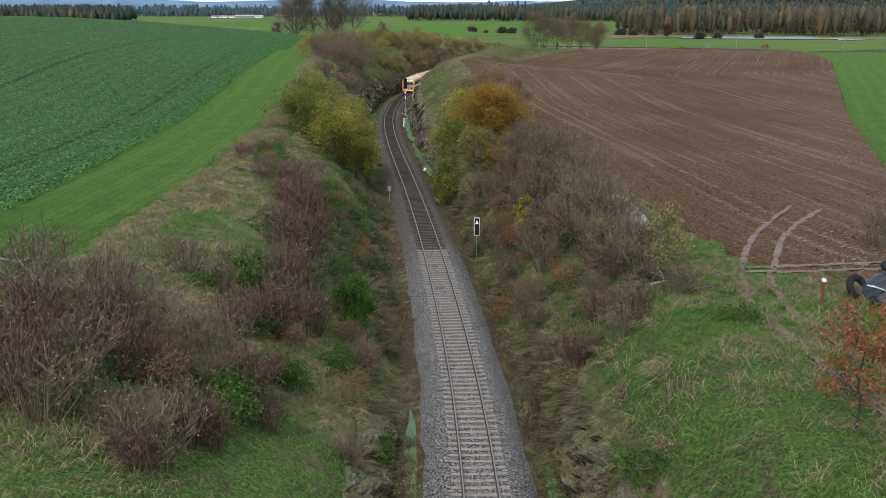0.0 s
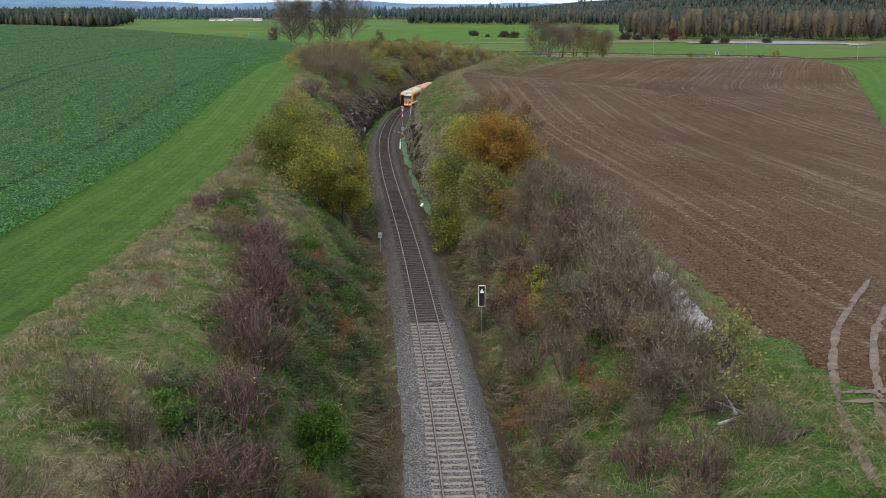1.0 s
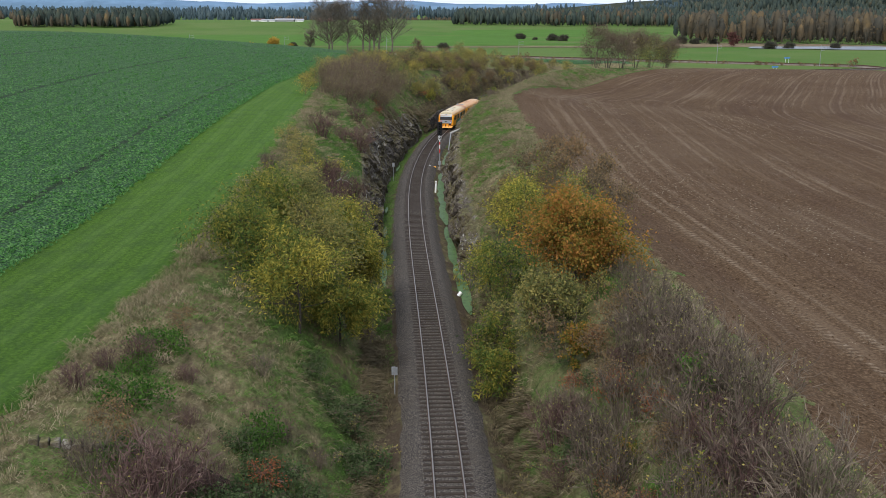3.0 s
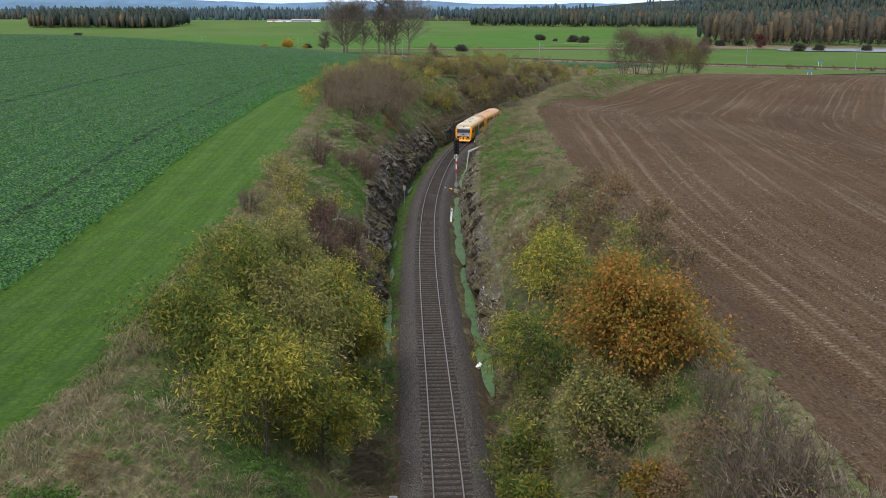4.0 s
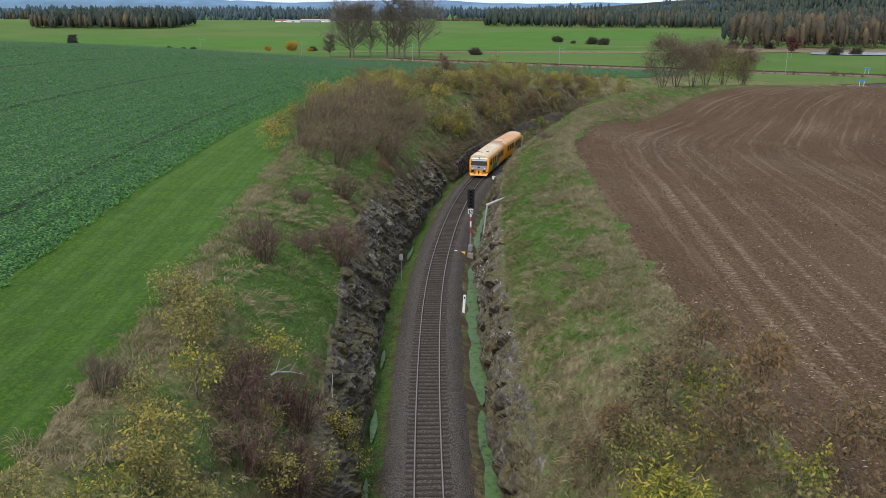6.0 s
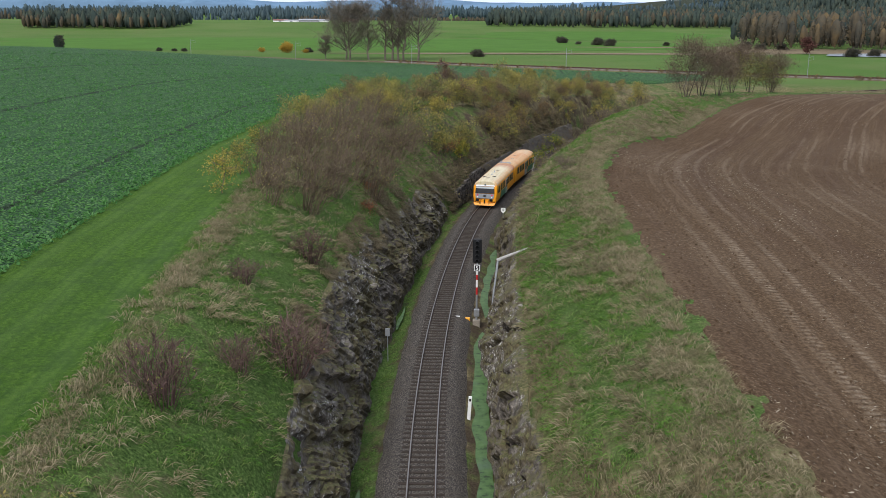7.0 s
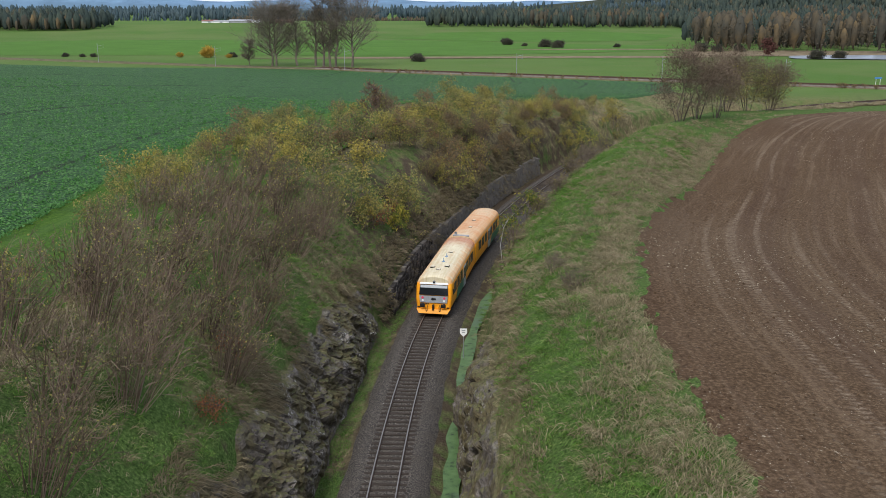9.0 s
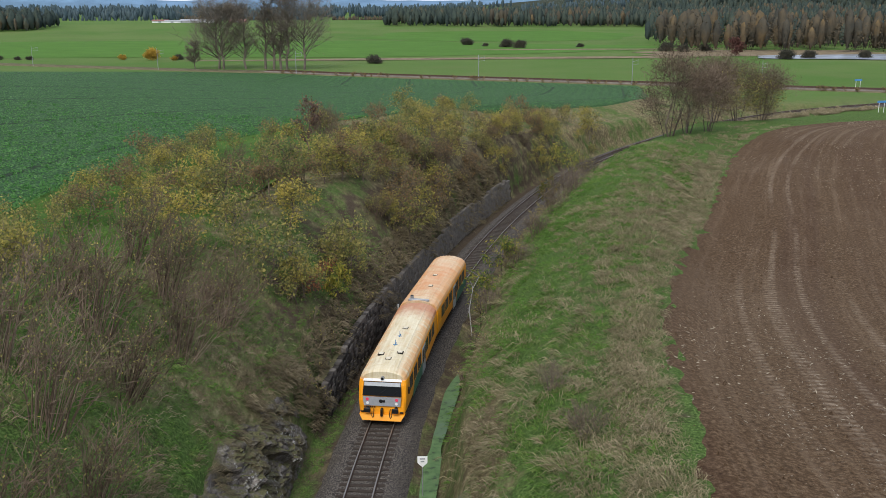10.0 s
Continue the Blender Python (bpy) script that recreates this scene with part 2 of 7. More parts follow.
GROUND, CROP, MOWN, SOIL, ROCK = m_ground(), m_crop(), m_mown(), m_soil(), m_rock()
BALLAST, DUCKWEED = m_ballast(), m_duckweed()
RAIL_RUST = plain("rail_rust", (0.085, 0.055, 0.040), 0.8, 0.2, 0.2, 3.0)
RAIL_STEEL = plain("rail_steel", (0.25, 0.225, 0.20), 0.45, 0.8, 0.12, 3.0)
CONCRETE = plain("sleeper_concrete", (0.255, 0.225, 0.185), 0.9, 0, 0.18, 4.0, 0.01)
OLD_WOOD = plain("sleeper_wood", (0.052, 0.041, 0.033), 0.9, 0, 0.25, 5.0, 0.02)
WHITE = plain("white_paint", (0.78, 0.78, 0.76), 0.5, 0, 0.06)
BLACK = plain("black_paint", (0.012, 0.012, 0.013), 0.5, 0, 0.15)
RED = plain("red_paint", (0.45, 0.025, 0.025), 0.5, 0, 0.1)
GREY = plain("grey_metal", (0.30, 0.31, 0.32), 0.45, 0.4, 0.12)
YELLOW = plain("signal_yellow", (0.75, 0.36, 0.03), 0.5, 0, 0.1)
WOOD_GREY = plain("weathered_wood", (0.36, 0.35, 0.33), 0.85, 0, 0.2, 3.0)
GRASS_GREEN = leafy("grass_green", (0.034, 0.075, 0.014), (0.062, 0.132, 0.022), (0.100, 0.182, 0.036), (0.165, 0.190, 0.066), trans=0.15)
GRASS_BROWN = leafy("grass_brown", (0.044, 0.040, 0.020), (0.085, 0.070, 0.040), (0.135, 0.108, 0.064), (0.205, 0.168, 0.104), trans=0.1)
GRASS_DRY = leafy("grass_dry", (0.070, 0.092, 0.034), (0.140, 0.124, 0.062), (0.215, 0.178, 0.105), (0.320, 0.265, 0.170), trans=0.1)
GRASS_STRAW = leafy("grass_straw", (0.085, 0.080, 0.040), (0.145, 0.124, 0.068), (0.215, 0.178, 0.105), (0.310, 0.258, 0.165), trans=0.1)
GRASS_VIVID = leafy("grass_vivid", (0.028, 0.068, 0.012), (0.050, 0.116, 0.018), (0.080, 0.160, 0.026), (0.135, 0.178, 0.050), trans=0.15)
LEAF_YELLOW = leafy("leaves_yellow_green", (0.042, 0.078, 0.022), (0.085, 0.134, 0.030), (0.165, 0.180, 0.038), (0.270, 0.240, 0.046), (0.480, 0.400, 0.070))
LEAF_OLIVE = leafy("leaves_olive", (0.070, 0.092, 0.034), (0.140, 0.152, 0.052), (0.245, 0.222, 0.072), (0.380, 0.315, 0.098))
LEAF_ORANGE = leafy("leaves_orange", (0.034, 0.056, 0.016), (0.080, 0.100, 0.022), (0.170, 0.140, 0.028), (0.270, 0.160, 0.032), (0.400, 0.180, 0.050))
LEAF_RED = leafy("leaves_rust_red", (0.120, 0.050, 0.028), (0.250, 0.095, 0.045), (0.360, 0.150, 0.065))
LEAF_GREEN = leafy("leaves_green", (0.026, 0.066, 0.014), (0.060, 0.126, 0.022), (0.108, 0.192, 0.036))
LEAF_BROWN = leafy("leaves_brown", (0.074, 0.062, 0.036), (0.140, 0.108, 0.060), (0.205, 0.146, 0.072), (0.245, 0.142, 0.066))
LEAF_OCHRE = leafy("leaves_ochre", (0.092, 0.100, 0.036), (0.185, 0.178, 0.052), (0.315, 0.270, 0.068), (0.440, 0.340, 0.080))
TWIG = leafy("twigs_grey_brown", (0.044, 0.034, 0.026), (0.100, 0.078, 0.058), (0.190, 0.150, 0.112), trans=0.0)
TWIG_PALE = leafy("twigs_pale_grey", (0.050, 0.036, 0.025), (0.108, 0.078, 0.053), (0.190, 0.146, 0.106), trans=0.0)
TWIG_RED = leafy("twigs_purple_brown", (0.044, 0.026, 0.023), (0.092, 0.056, 0.048), (0.170, 0.114, 0.096), trans=0.0)
TWIG_DARK = leafy("twigs_dark", (0.042, 0.036, 0.028), (0.084, 0.072, 0.053), (0.150, 0.128, 0.094), trans=0.0)
BARK = plain("bark", (0.075, 0.062, 0.050), 0.9, 0, 0.25, 3.0, 0.02)

# ---- the lie of the land: track line, cutting and plateaus ----
TRACK_Y = np.array([-60, 20, 44, 60, 79, 101, 120, 141, 164, 181, 200, 215, 229, 243, 255, 263, 282, 299, 320, 340, 360, 380, 400, 412, 420, 428, 480.0])
TRACK_X = np.array([2.1, 1.9, 1.6, 0.6, -0.9, -2.95, -5.0, -7.35, -9.4, -10.35, -10.45, -10.0, -9.1, -7.0, -4.7, -2.9, 2.0, 7.7, 15.5, 26.0, 39.0, 54.0, 73.0, 88.0, 102.0, 120.0, 250.0])


def smooth(a, b, v):
    f = np.clip((np.asarray(v, float) - a) / (b - a), 0, 1)
    return f * f * (3 - 2 * f)


def _relax(xs, ys, step=2.0):
    yy = np.arange(ys[0], ys[-1] + step, step)
    xx = np.interp(yy, ys, xs)
    for _ in range(40):
        xx[1:-1] = 0.25 * xx[:-2] + 0.5 * xx[1:-1] + 0.25 * xx[2:]
    return yy, xx


LINE_Y, LINE_X = _relax(TRACK_X, TRACK_Y)


def track_x(y):
    y = np.asarray(y, float)
    return np.interp(y, LINE_Y, LINE_X)


def track_slope(y):
    return (track_x(np.asarray(y) + 1.5) - track_x(np.asarray(y) - 1.5)) / 3.0


def station(y, ys, vs):
    return np.interp(y, ys, vs)


ST = [0, 36, 50, 80, 100, 120, 140, 160, 180, 200, 220, 236, 250, 270, 300, 340, 400]
WALL_OFF_L = [5.6, 5.6, 5.6, 6.4, 6.4, 6.0, 5.8, 6.4, 7.0, 6.5, 6.4, 5.2, 4.6, 4.4, 4.6, 5.0, 5.0]
WALL_TOP_L = [1.8, 1.9, 1.4, 1.2, 1.6, 2.6, 4.6, 6.0, 6.3, 5.9, 4.2, 2.4, 2.3, 2.3, 1.5, 0.6, 0.0]
RIM_X_L = [-17.3, -17.6, -17.7, -18.6, -18.9, -19.6, -20.2, -22.2, -24.3, -26, -26, -24, -20, -13, 0, 15, 75]
RIM_TOP_L = [6.9, 7.1, 7.2, 7.2, 7.4, 8.6, 9.9, 10.4, 10.7, 10.8, 10.5, 10.2, 9.8, 9.3, 7.5, 4.5, 1.0]
WALL_OFF_R = [5.2, 5.2, 5.2, 5.6, 5.6, 5.4, 5.5, 5.8, 6.2, 6.2, 5.8, 5.2, 5.0, 5.0, 5.0, 5.0, 5.0]
WALL_TOP_R = [2.4, 2.8, 1.7, 1.5, 2.2, 3.0, 4.4, 5.0, 5.3, 5.4, 4.0, 2.8, 2.4, 2.0, 1.2, 0.6, 0.0]
RIM_X_R = [11.6, 11.4, 12.6, 13.2, 11.4, 7.6, 5.7, 4.9, 4.2, 3.6, 4.6, 8.0, 11.5, 16.0, 25.5, 45, 130]
RIM_TOP_R = [6.8, 6.7, 5.1, 5.9, 6.7, 7.6, 8.5, 9.0, 9.1, 9.0, 8.7, 8.4, 8.6, 8.8, 7.8, 5.6, 0.6]


def plateau_left(x, y):
    x, y = np.asarray(x, float), np.asarray(y, float)
    base = 7.0 + 3.3 * smooth(105, 170, y)
    rise = 6.8 * smooth(23, 126, -x) + 1.9 * smooth(130, 320, -x)
    rail = smooth(-70, -14, x)
    back = (y - 0.4 * np.minimum(x + 14, 0) + 0.42 * np.maximum(x + 14, 0) - (308 - 33 * rail)) / (281 - 36 * rail)
    return (base + rise) * (1 - smooth(0, 1, back)) + 0.3


def plateau_right(x, y):
    base = np.interp(y, [30, 42, 57, 75, 92, 115, 140], [6.3, 5.6, 5.0, 5.0, 4.8, 4.6, 4.0])
    base = base + 4.8 * np.exp(-((np.asarray(y) - 187) / 60.0) ** 2) * (1 - 0.8 * smooth(0, 60, x))
    base = base + 2.2 * smooth(230, 320, y)
    fall = 1 - smooth(320, 440, np.asarray(y) + 0.12 * x)
    return base * fall + 0.15


def wobble(x, y, s, amp):
    return amp * (np.sin(x / s + 1.3 * np.sin(y / (1.7 * s))) * np.cos(y / s * 0.9 + 0.7 * np.sin(x / (2.3 * s))))


def height(x, y, rough=True):
    """Height of the ground at x, y (arrays)."""
    x, y = np.asarray(x, float), np.asarray(y, float)
    c = 1 / np.sqrt(1 + track_slope(y) ** 2)
    d = (x - track_x(y)) * c
    out = np.zeros(np.broadcast(x, y).shape)
    for side in (-1, 1):
        a = d * side
        wo = station(y, ST, WALL_OFF_L if side < 0 else WALL_OFF_R)
        wt = station(y, ST, WALL_TOP_L if side < 0 else WALL_TOP_R)
        rx = station(y, ST, RIM_X_L if side < 0 else RIM_X_R)
        rt = station(y, ST, RIM_TOP_L if side < 0 else RIM_TOP_R)
        ro = np.maximum((rx - track_x(y)) * c * side, wo + 2)
        toe = 4.05 + 0.15 * np.sin(y * 0.37 + side) + 0.12 * np.sin(y * 0.9)
        z = np.where(a < 1.9, -0.42, 0)
        z = np.where((a >= 1.9), -0.45 - 0.40 * smooth(1.9, 3.0, a), z)
        z = z - 0.25 * smooth(3.0, 3.3, a)
        up = np.clip((a - toe) / np.maximum(wo - toe, 0.3), 0, 1)
        z = z + (wt + 1.1) * up ** 1.1
        f = np.clip((a - wo) / (ro - wo), 0, 1)
        bank = wt + (rt - wt) * (1 - (1 - f) ** 1.9)
        if rough:
            bank = bank + (wobble(x, y, 2.7, 0.22) + wobble(x, y, 1.1, 0.1)) * np.minimum(1, f * 6) * np.clip((1 - f) * 6, 0.15, 1)
        z = np.where(a > wo, bank, z)
        pl = plateau_left(x, y) if side < 0 else plateau_right(x, y)
        g = smooth(0, 12 if side < 0 else 6, a - ro)
        z = np.where(a > ro, rt + (pl - rt) * g, z)
        out = np.where(a >= 0, z, out)
    flat = smooth(380, 470, y)
    far = -1.0 + wobble(x, y, 160, 0.8)
    out = out * (1 - flat) + np.where(np.abs(d) < 4, np.maximum(far, -0.5), np.maximum(far, np.where(x < track_x(y), plateau_left(x, y) - 0.4, far))) * flat
    # far country: the valley rises again behind the meadows
    ridge = 7.5 * smooth(900, 1260, y) * (1 - smooth(1290, 1560, y))
    hill = 7 * smooth(900, 1500, y) + 10 * smooth(1500, 3500, y) + 46 * smooth(100, 900, x) * smooth(1120, 1750, y)
    east = smooth(-60, 240, x)
    up2 = ridge * (1 - east) + hill * east
    return out + np.where(y > 600, up2, 0)

# ---- mesh helpers ----
def mesh_object(name, verts, faces, mat, parent=None, smooth_shade=False, slots=None):
    me = bpy.data.meshes.new(name)
    v = np.asarray(verts, np.float32)
    f = np.asarray(faces, np.int32)
    me.vertices.add(len(v))
    me.vertices.foreach_set("co", v.ravel())
    k = f.shape[1]
    me.loops.add(f.size)
    me.loops.foreach_set("vertex_index", f.ravel())
    me.polygons.add(len(f))
    me.polygons.foreach_set("loop_start", np.arange(len(f), dtype=np.int32) * k)
    for m in mat if isinstance(mat, (list, tuple)) else [mat]:
        me.materials.append(m)
    if slots is not None:
        me.polygons.foreach_set("material_index", np.asarray(slots, np.int32))
    me.polygons.foreach_set("use_smooth", np.full(len(f), smooth_shade))
    me.update(calc_edges=True)
    ob = new(name, me)
    ob.parent = parent
    return ob


def attribute(ob, name, values):
    a = ob.data.attributes.new(name, "FLOAT", "POINT")
    a.data.foreach_set("value", np.asarray(values, np.float32).ravel())


def grid_faces(nu, nv):
    i = np.arange((nu - 1) * (nv - 1))
    a = (i // (nv - 1)) * nv + i % (nv - 1)
    return np.stack([a, a + nv, a + nv + 1, a + 1], 1)


def bm_object(name, bm, mat, parent=None, label=""):
    """Links a bmesh as one mesh object, under parent if given."""
    me = bpy.data.meshes.new(name)
    bm.to_mesh(me)
    bm.free()
    for m in mat if isinstance(mat, (list, tuple)) else [mat]:
        me.materials.append(m)
    ob = new(name, me)
    ob.parent = parent
    if label:
        ob["label"] = label
    return ob


part = bm_object


def box(bm, lo, hi, bevel=0.0, m=None, slot=0):
    r = bmesh.ops.create_cube(bm, size=1)
    vs = r["verts"]
    for v in vs:
        v.co = Vector([lo[i] + (v.co[i] + 0.5) * (hi[i] - lo[i]) for i in range(3)])
    fs = list({f for v in vs for f in v.link_faces})
    for f in fs:
        f.material_index = slot
    if bevel:
        r = bmesh.ops.bevel(bm, geom=list({e for f in fs for e in f.edges}), offset=bevel, segments=1, affect="EDGES")
        vs = list({v for f in r["faces"] for v in f.verts} | {v for v in vs if v.is_valid})
    if m:
        bmesh.ops.transform(bm, matrix=m, verts=[v for v in vs if v.is_valid])
    return vs


def rod(bm, a, b, r, n=8, r2=None, slot=0):
    a, b = Vector(a), Vector(b)
    q = (b - a).to_track_quat("Z", "Y").to_matrix().to_4x4()
    ret = bmesh.ops.create_cone(bm, cap_ends=True, segments=n, radius1=r, radius2=r if r2 is None else r2, depth=(b - a).length,
                                matrix=Matrix.Translation((a + b) / 2) @ q)
    for f in {f for v in ret["verts"] for f in v.link_faces}:
        f.material_index = slot
    return ret["verts"]


def prism(bm, outline, y0, y1, slot=0):
    """A closed outline in x, z pushed from y0 to y1."""
    a = [bm.verts.new((x, y0, z)) for x, z in outline]
    b = [bm.verts.new((x, y1, z)) for x, z in outline]
    n = len(a)
    fs = [bm.faces.new((a[i], a[(i + 1) % n], b[(i + 1) % n], b[i])) for i in range(n)]
    fs += [bm.faces.new(a[::-1]), bm.faces.new(b)]
    for f in fs:
        f.material_index = slot
    bmesh.ops.recalc_face_normals(bm, faces=fs)
    return a + b


rng = np.random.default_rng(7)


def hashed(i, j, k=0):
    v = np.sin(i * 127.1 + j * 311.7 + k * 74.7) * 43758.5453
    return v - np.floor(v)


def vnoise(x, y, seed=0):
    """Smooth value noise of two coordinates, 0 to 1."""
    xi, yi = np.floor(x), np.floor(y)
    fx, fy = x - xi, y - yi
    fx, fy = fx * fx * (3 - 2 * fx), fy * fy * (3 - 2 * fy)
    a, b = hashed(xi, yi, seed), hashed(xi + 1, yi, seed)
    c, d = hashed(xi, yi + 1, seed), hashed(xi + 1, yi + 1, seed)
    return (a * (1 - fx) + b * fx) * (1 - fy) + (c * (1 - fx) + d * fx) * fy


def edge(ys, xs):
    """A field's edge: x as a smooth function of y."""
    yy = np.arange(ys[0], ys[-1] + 2, 2.0)
    xx = np.interp(yy, ys, xs)
    for _ in range(30):
        xx[1:-1] = 0.25 * xx[:-2] + 0.5 * xx[1:-1] + 0.25 * xx[2:]
    return lambda y: np.interp(y, yy, xx)

# ---- edges of the fields ----
crop_edge = edge([-60, 59, 94, 131, 162, 186, 201, 235, 260, 276, 300, 330, 353, 380, 408, 470],
                 [-27.2, -27.4, -28.8, -30.3, -31.3, -33.4, -34.6, -35.2, -34.6, -30.5, -19, -1, 17, 36, 50, 62])
rim_edge = edge(ST, [v + 0.1 - 1.8 * (k < 3) for k, v in enumerate(RIM_X_L)])
far_line = lambda x: 511.0 - 0.46 * (x + 5)
crop_end = lambda x: np.where(x < -60, np.minimum(far_line(x), 550 - 0.07 * (x + 60)), far_line(x))
soil_edge = edge([-60, 40, 50, 58, 72, 90, 110, 130, 147, 157, 170, 183, 196, 207, 212, 218, 224, 232, 242, 256, 263, 276, 296, 310, 322, 330, 338, 352],
                 [24, 24, 19.5, 16.2, 14.8, 13.0, 10.2, 7.4, 5.4, 4.6, 4.0, 3.6, 2.9, 3.2, 3.7, 4.5, 5.9, 8.2, 11.2, 17.1, 20.1, 24.4, 32.4, 39.2, 46.2, 51.2, 62, 90])
soil_out = edge([-60, 78, 140, 275, 300, 352], [36, 38, 59, 110, 113, 113])

# ---- ground, one sheet to the horizon ----
U = np.concatenate([-np.geomspace(3600, 46, 40), np.arange(-45, -22, 1.0), np.arange(-22, -7, 0.55), np.arange(-7, 7, 0.28),
                    np.arange(7, 22, 0.55), np.arange(22, 45, 1.0), np.geomspace(46, 3600, 40)])
V = np.concatenate([np.arange(-60, 16, 4.0), np.arange(16, 300, 1.25), np.arange(300, 420, 2.0), np.geomspace(421, 4700, 90)])
gu, gv = np.meshgrid(U, V, indexing="ij")
gx = gu + np.minimum(track_x(gv), 110) * (1 - smooth(40, 330, np.abs(gu)))
gz = height(gx, gv)
near = (1 - smooth(30, 60, np.abs(gu))) * (1 - smooth(330, 420, gv))
gz = gz + near * (vnoise(gx * 1.3, gv * 1.3, 3) - 0.5) * 0.25 * smooth(4.5, 7, np.abs(gu))
under = smooth(1.0, 3.5, crop_edge(gv) - gx) * (gv < 480) + smooth(1.0, 3.5, gx - soil_edge(gv)) * (gv > 52) * (gv < 350)
under = under + smooth(1.0, 3.0, rim_edge(gv) - gx) * (gv < 290) * (gx > crop_edge(gv) - 4) + smooth(2, 12, crop_end(gx) - gv) * (gv >= 478) * (gx < 60)
gz = gz - 0.45 * np.clip(under, 0, 1)
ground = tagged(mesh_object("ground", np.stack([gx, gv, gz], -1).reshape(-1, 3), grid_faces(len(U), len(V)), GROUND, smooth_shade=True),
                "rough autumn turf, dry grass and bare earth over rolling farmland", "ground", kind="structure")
off = np.abs(gu)
attribute(ground, "far", smooth(395, 440, gv))
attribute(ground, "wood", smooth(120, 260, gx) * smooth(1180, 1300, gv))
moss = np.where(gu < 0, smooth(104, 122, gv) * (1 - smooth(236, 250, gv)), 0) * smooth(2.5, 2.9, off) * (1 - smooth(4.0, 4.6, off))
attribute(ground, "bare", (0.22 * smooth(1, 3, off) * (1 - smooth(3.6, 4.6, off))) * (1 - 0.65 * moss) + 0.06 * (1 - smooth(120, 150, gv)) * (1 - smooth(8, 14, off)) + np.where(gu < 0, 0.20, 0.0) * smooth(222, 240, gv) * (1 - smooth(330, 350, gv)) * (1 - smooth(9, 12, off)))
dips = vnoise(gx * 0.16, gv * 0.12, 21)
lush = np.where(gu > 0, (0.35 * smooth(140, 160, gv) + 0.45 * smooth(160, 190, gv)) * smooth(6.5, 9, off), 0.62 * smooth(132, 150, gv) * (1 - smooth(236, 262, gv)) * smooth(0.25, 0.6, dips + 0.25 * smooth(206, 188, gv)))
lush = lush + np.where((gu > 6) & (gv < 62), 0.75, 0.0) + 0.12 * moss + np.where((gu < -4) & (gv < 100), 0.30 * smooth(0.42, 0.66, dips) - 0.16 * smooth(9, 13, off), 0.0)
attribute(ground, "lush", lush - 0.4 * np.exp(-((gx - station(gv, ST, RIM_X_L)) / 1.2) ** 2))


def sheet(name, mat, lo, hi, y0, y1, nx, ny, lift, power=1.0, flip=False, rows=None, relief=0.0):
    """A field laid over the ground between two edges; 'across' counts metres from the edge nearer the railway."""
    v = np.linspace(y0, y1, ny) if rows is None else rows
    u = np.linspace(0, 1, nx) ** power
    uu, vv = np.meshgrid(u, v, indexing="ij")
    inner, outer = (hi(vv), lo(vv)) if flip else (lo(vv), hi(vv))
    x = inner + uu * (outer - inner)
    jag = (vnoise(vv * 0.45, vv * 0, 5) - 0.5) * 0.6 + (vnoise(vv * 1.3, vv * 0, 6) - 0.5) * 0.35
    x = x + jag * (1 - np.minimum(uu * 12, 1))
    inside = np.abs(x - inner)
    z = height(x, vv, False) + lift * smooth(0.0, 0.7, inside) - 0.16 * (1 - smooth(0.0, 0.9, inside))
    if relief:
        z = z + relief * (vnoise(x * 2.1, vv * 2.1, 9) - 0.5)
    ob = mesh_object(name, np.stack([x, vv, z], -1).reshape(-1, 3), grid_faces(nx, len(v)) if not flip else grid_faces(nx, len(v))[:, ::-1], mat, smooth_shade=True)
    attribute(ob, "across", np.abs(x - inner))
    attribute(ob, "along", vv)
    return tagged(ob, kind="structure")


rows_near = np.concatenate([np.arange(-50, 340, 1.0), np.arange(340, 476, 3.0)])
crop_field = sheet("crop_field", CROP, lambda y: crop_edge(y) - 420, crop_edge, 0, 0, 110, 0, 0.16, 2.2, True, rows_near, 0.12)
tagged(crop_field, "dark green field of young leafy rape", "field")
# the part of the same crop that runs on to the main line
fx, fy = np.meshgrid(np.linspace(-420, 62, 90), np.linspace(0, 1, 30), indexing="ij")
fyy = 473 + fy * (crop_end(fx) - 473)
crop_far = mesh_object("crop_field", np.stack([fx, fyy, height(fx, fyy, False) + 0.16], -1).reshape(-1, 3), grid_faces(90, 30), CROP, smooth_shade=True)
attribute(crop_far, "across", 60 - fx)
tagged(crop_far, "far end of the green rape field by the main line", "field", kind="structure")
mown_strip = sheet("grass_strip", MOWN, lambda y: crop_edge(y) - 1.0, lambda y: np.minimum(rim_edge(y), crop_edge(y) + 14), 0, 0, 24, 0, 0.07, 1.0, True, np.arange(-50, 300, 1.0))
tagged(mown_strip, "bright green mown grass strip beside the crop", "grass", kind="structure")
ploughed = sheet("ploughed_field", SOIL, soil_edge, soil_out, 0, 0, 130, 0, 0.06, 1.0, False, np.arange(50, 352, 1.0), 0.12)
tagged(ploughed, "brown tilled soil field with wheel tracks and straw", "field")
green_right = sheet("winter_crop_field", MOWN, soil_out, lambda y: soil_out(y) + 160, 0, 0, 30, 0, 0.06, 1.0, False, np.arange(-40, 300, 3.0))
tagged(green_right, "smooth green field of winter crop", "field")

# ---- ballast, sleepers, rails ----
by = np.concatenate([np.arange(-20, 300, 0.8), np.arange(300, 480, 3.0)])
bd = np.array([-2.75, -2.45, -2.25, -2.0, -1.75, -1.3, -0.7, 0, 0.7, 1.3, 1.75, 2.0, 2.25, 2.45, 2.75])
bz = np.array([-0.95, -0.64, -0.50, -0.34, -0.20, -0.17, -0.19, -0.19, -0.19, -0.17, -0.20, -0.34, -0.50, -0.64, -0.95])


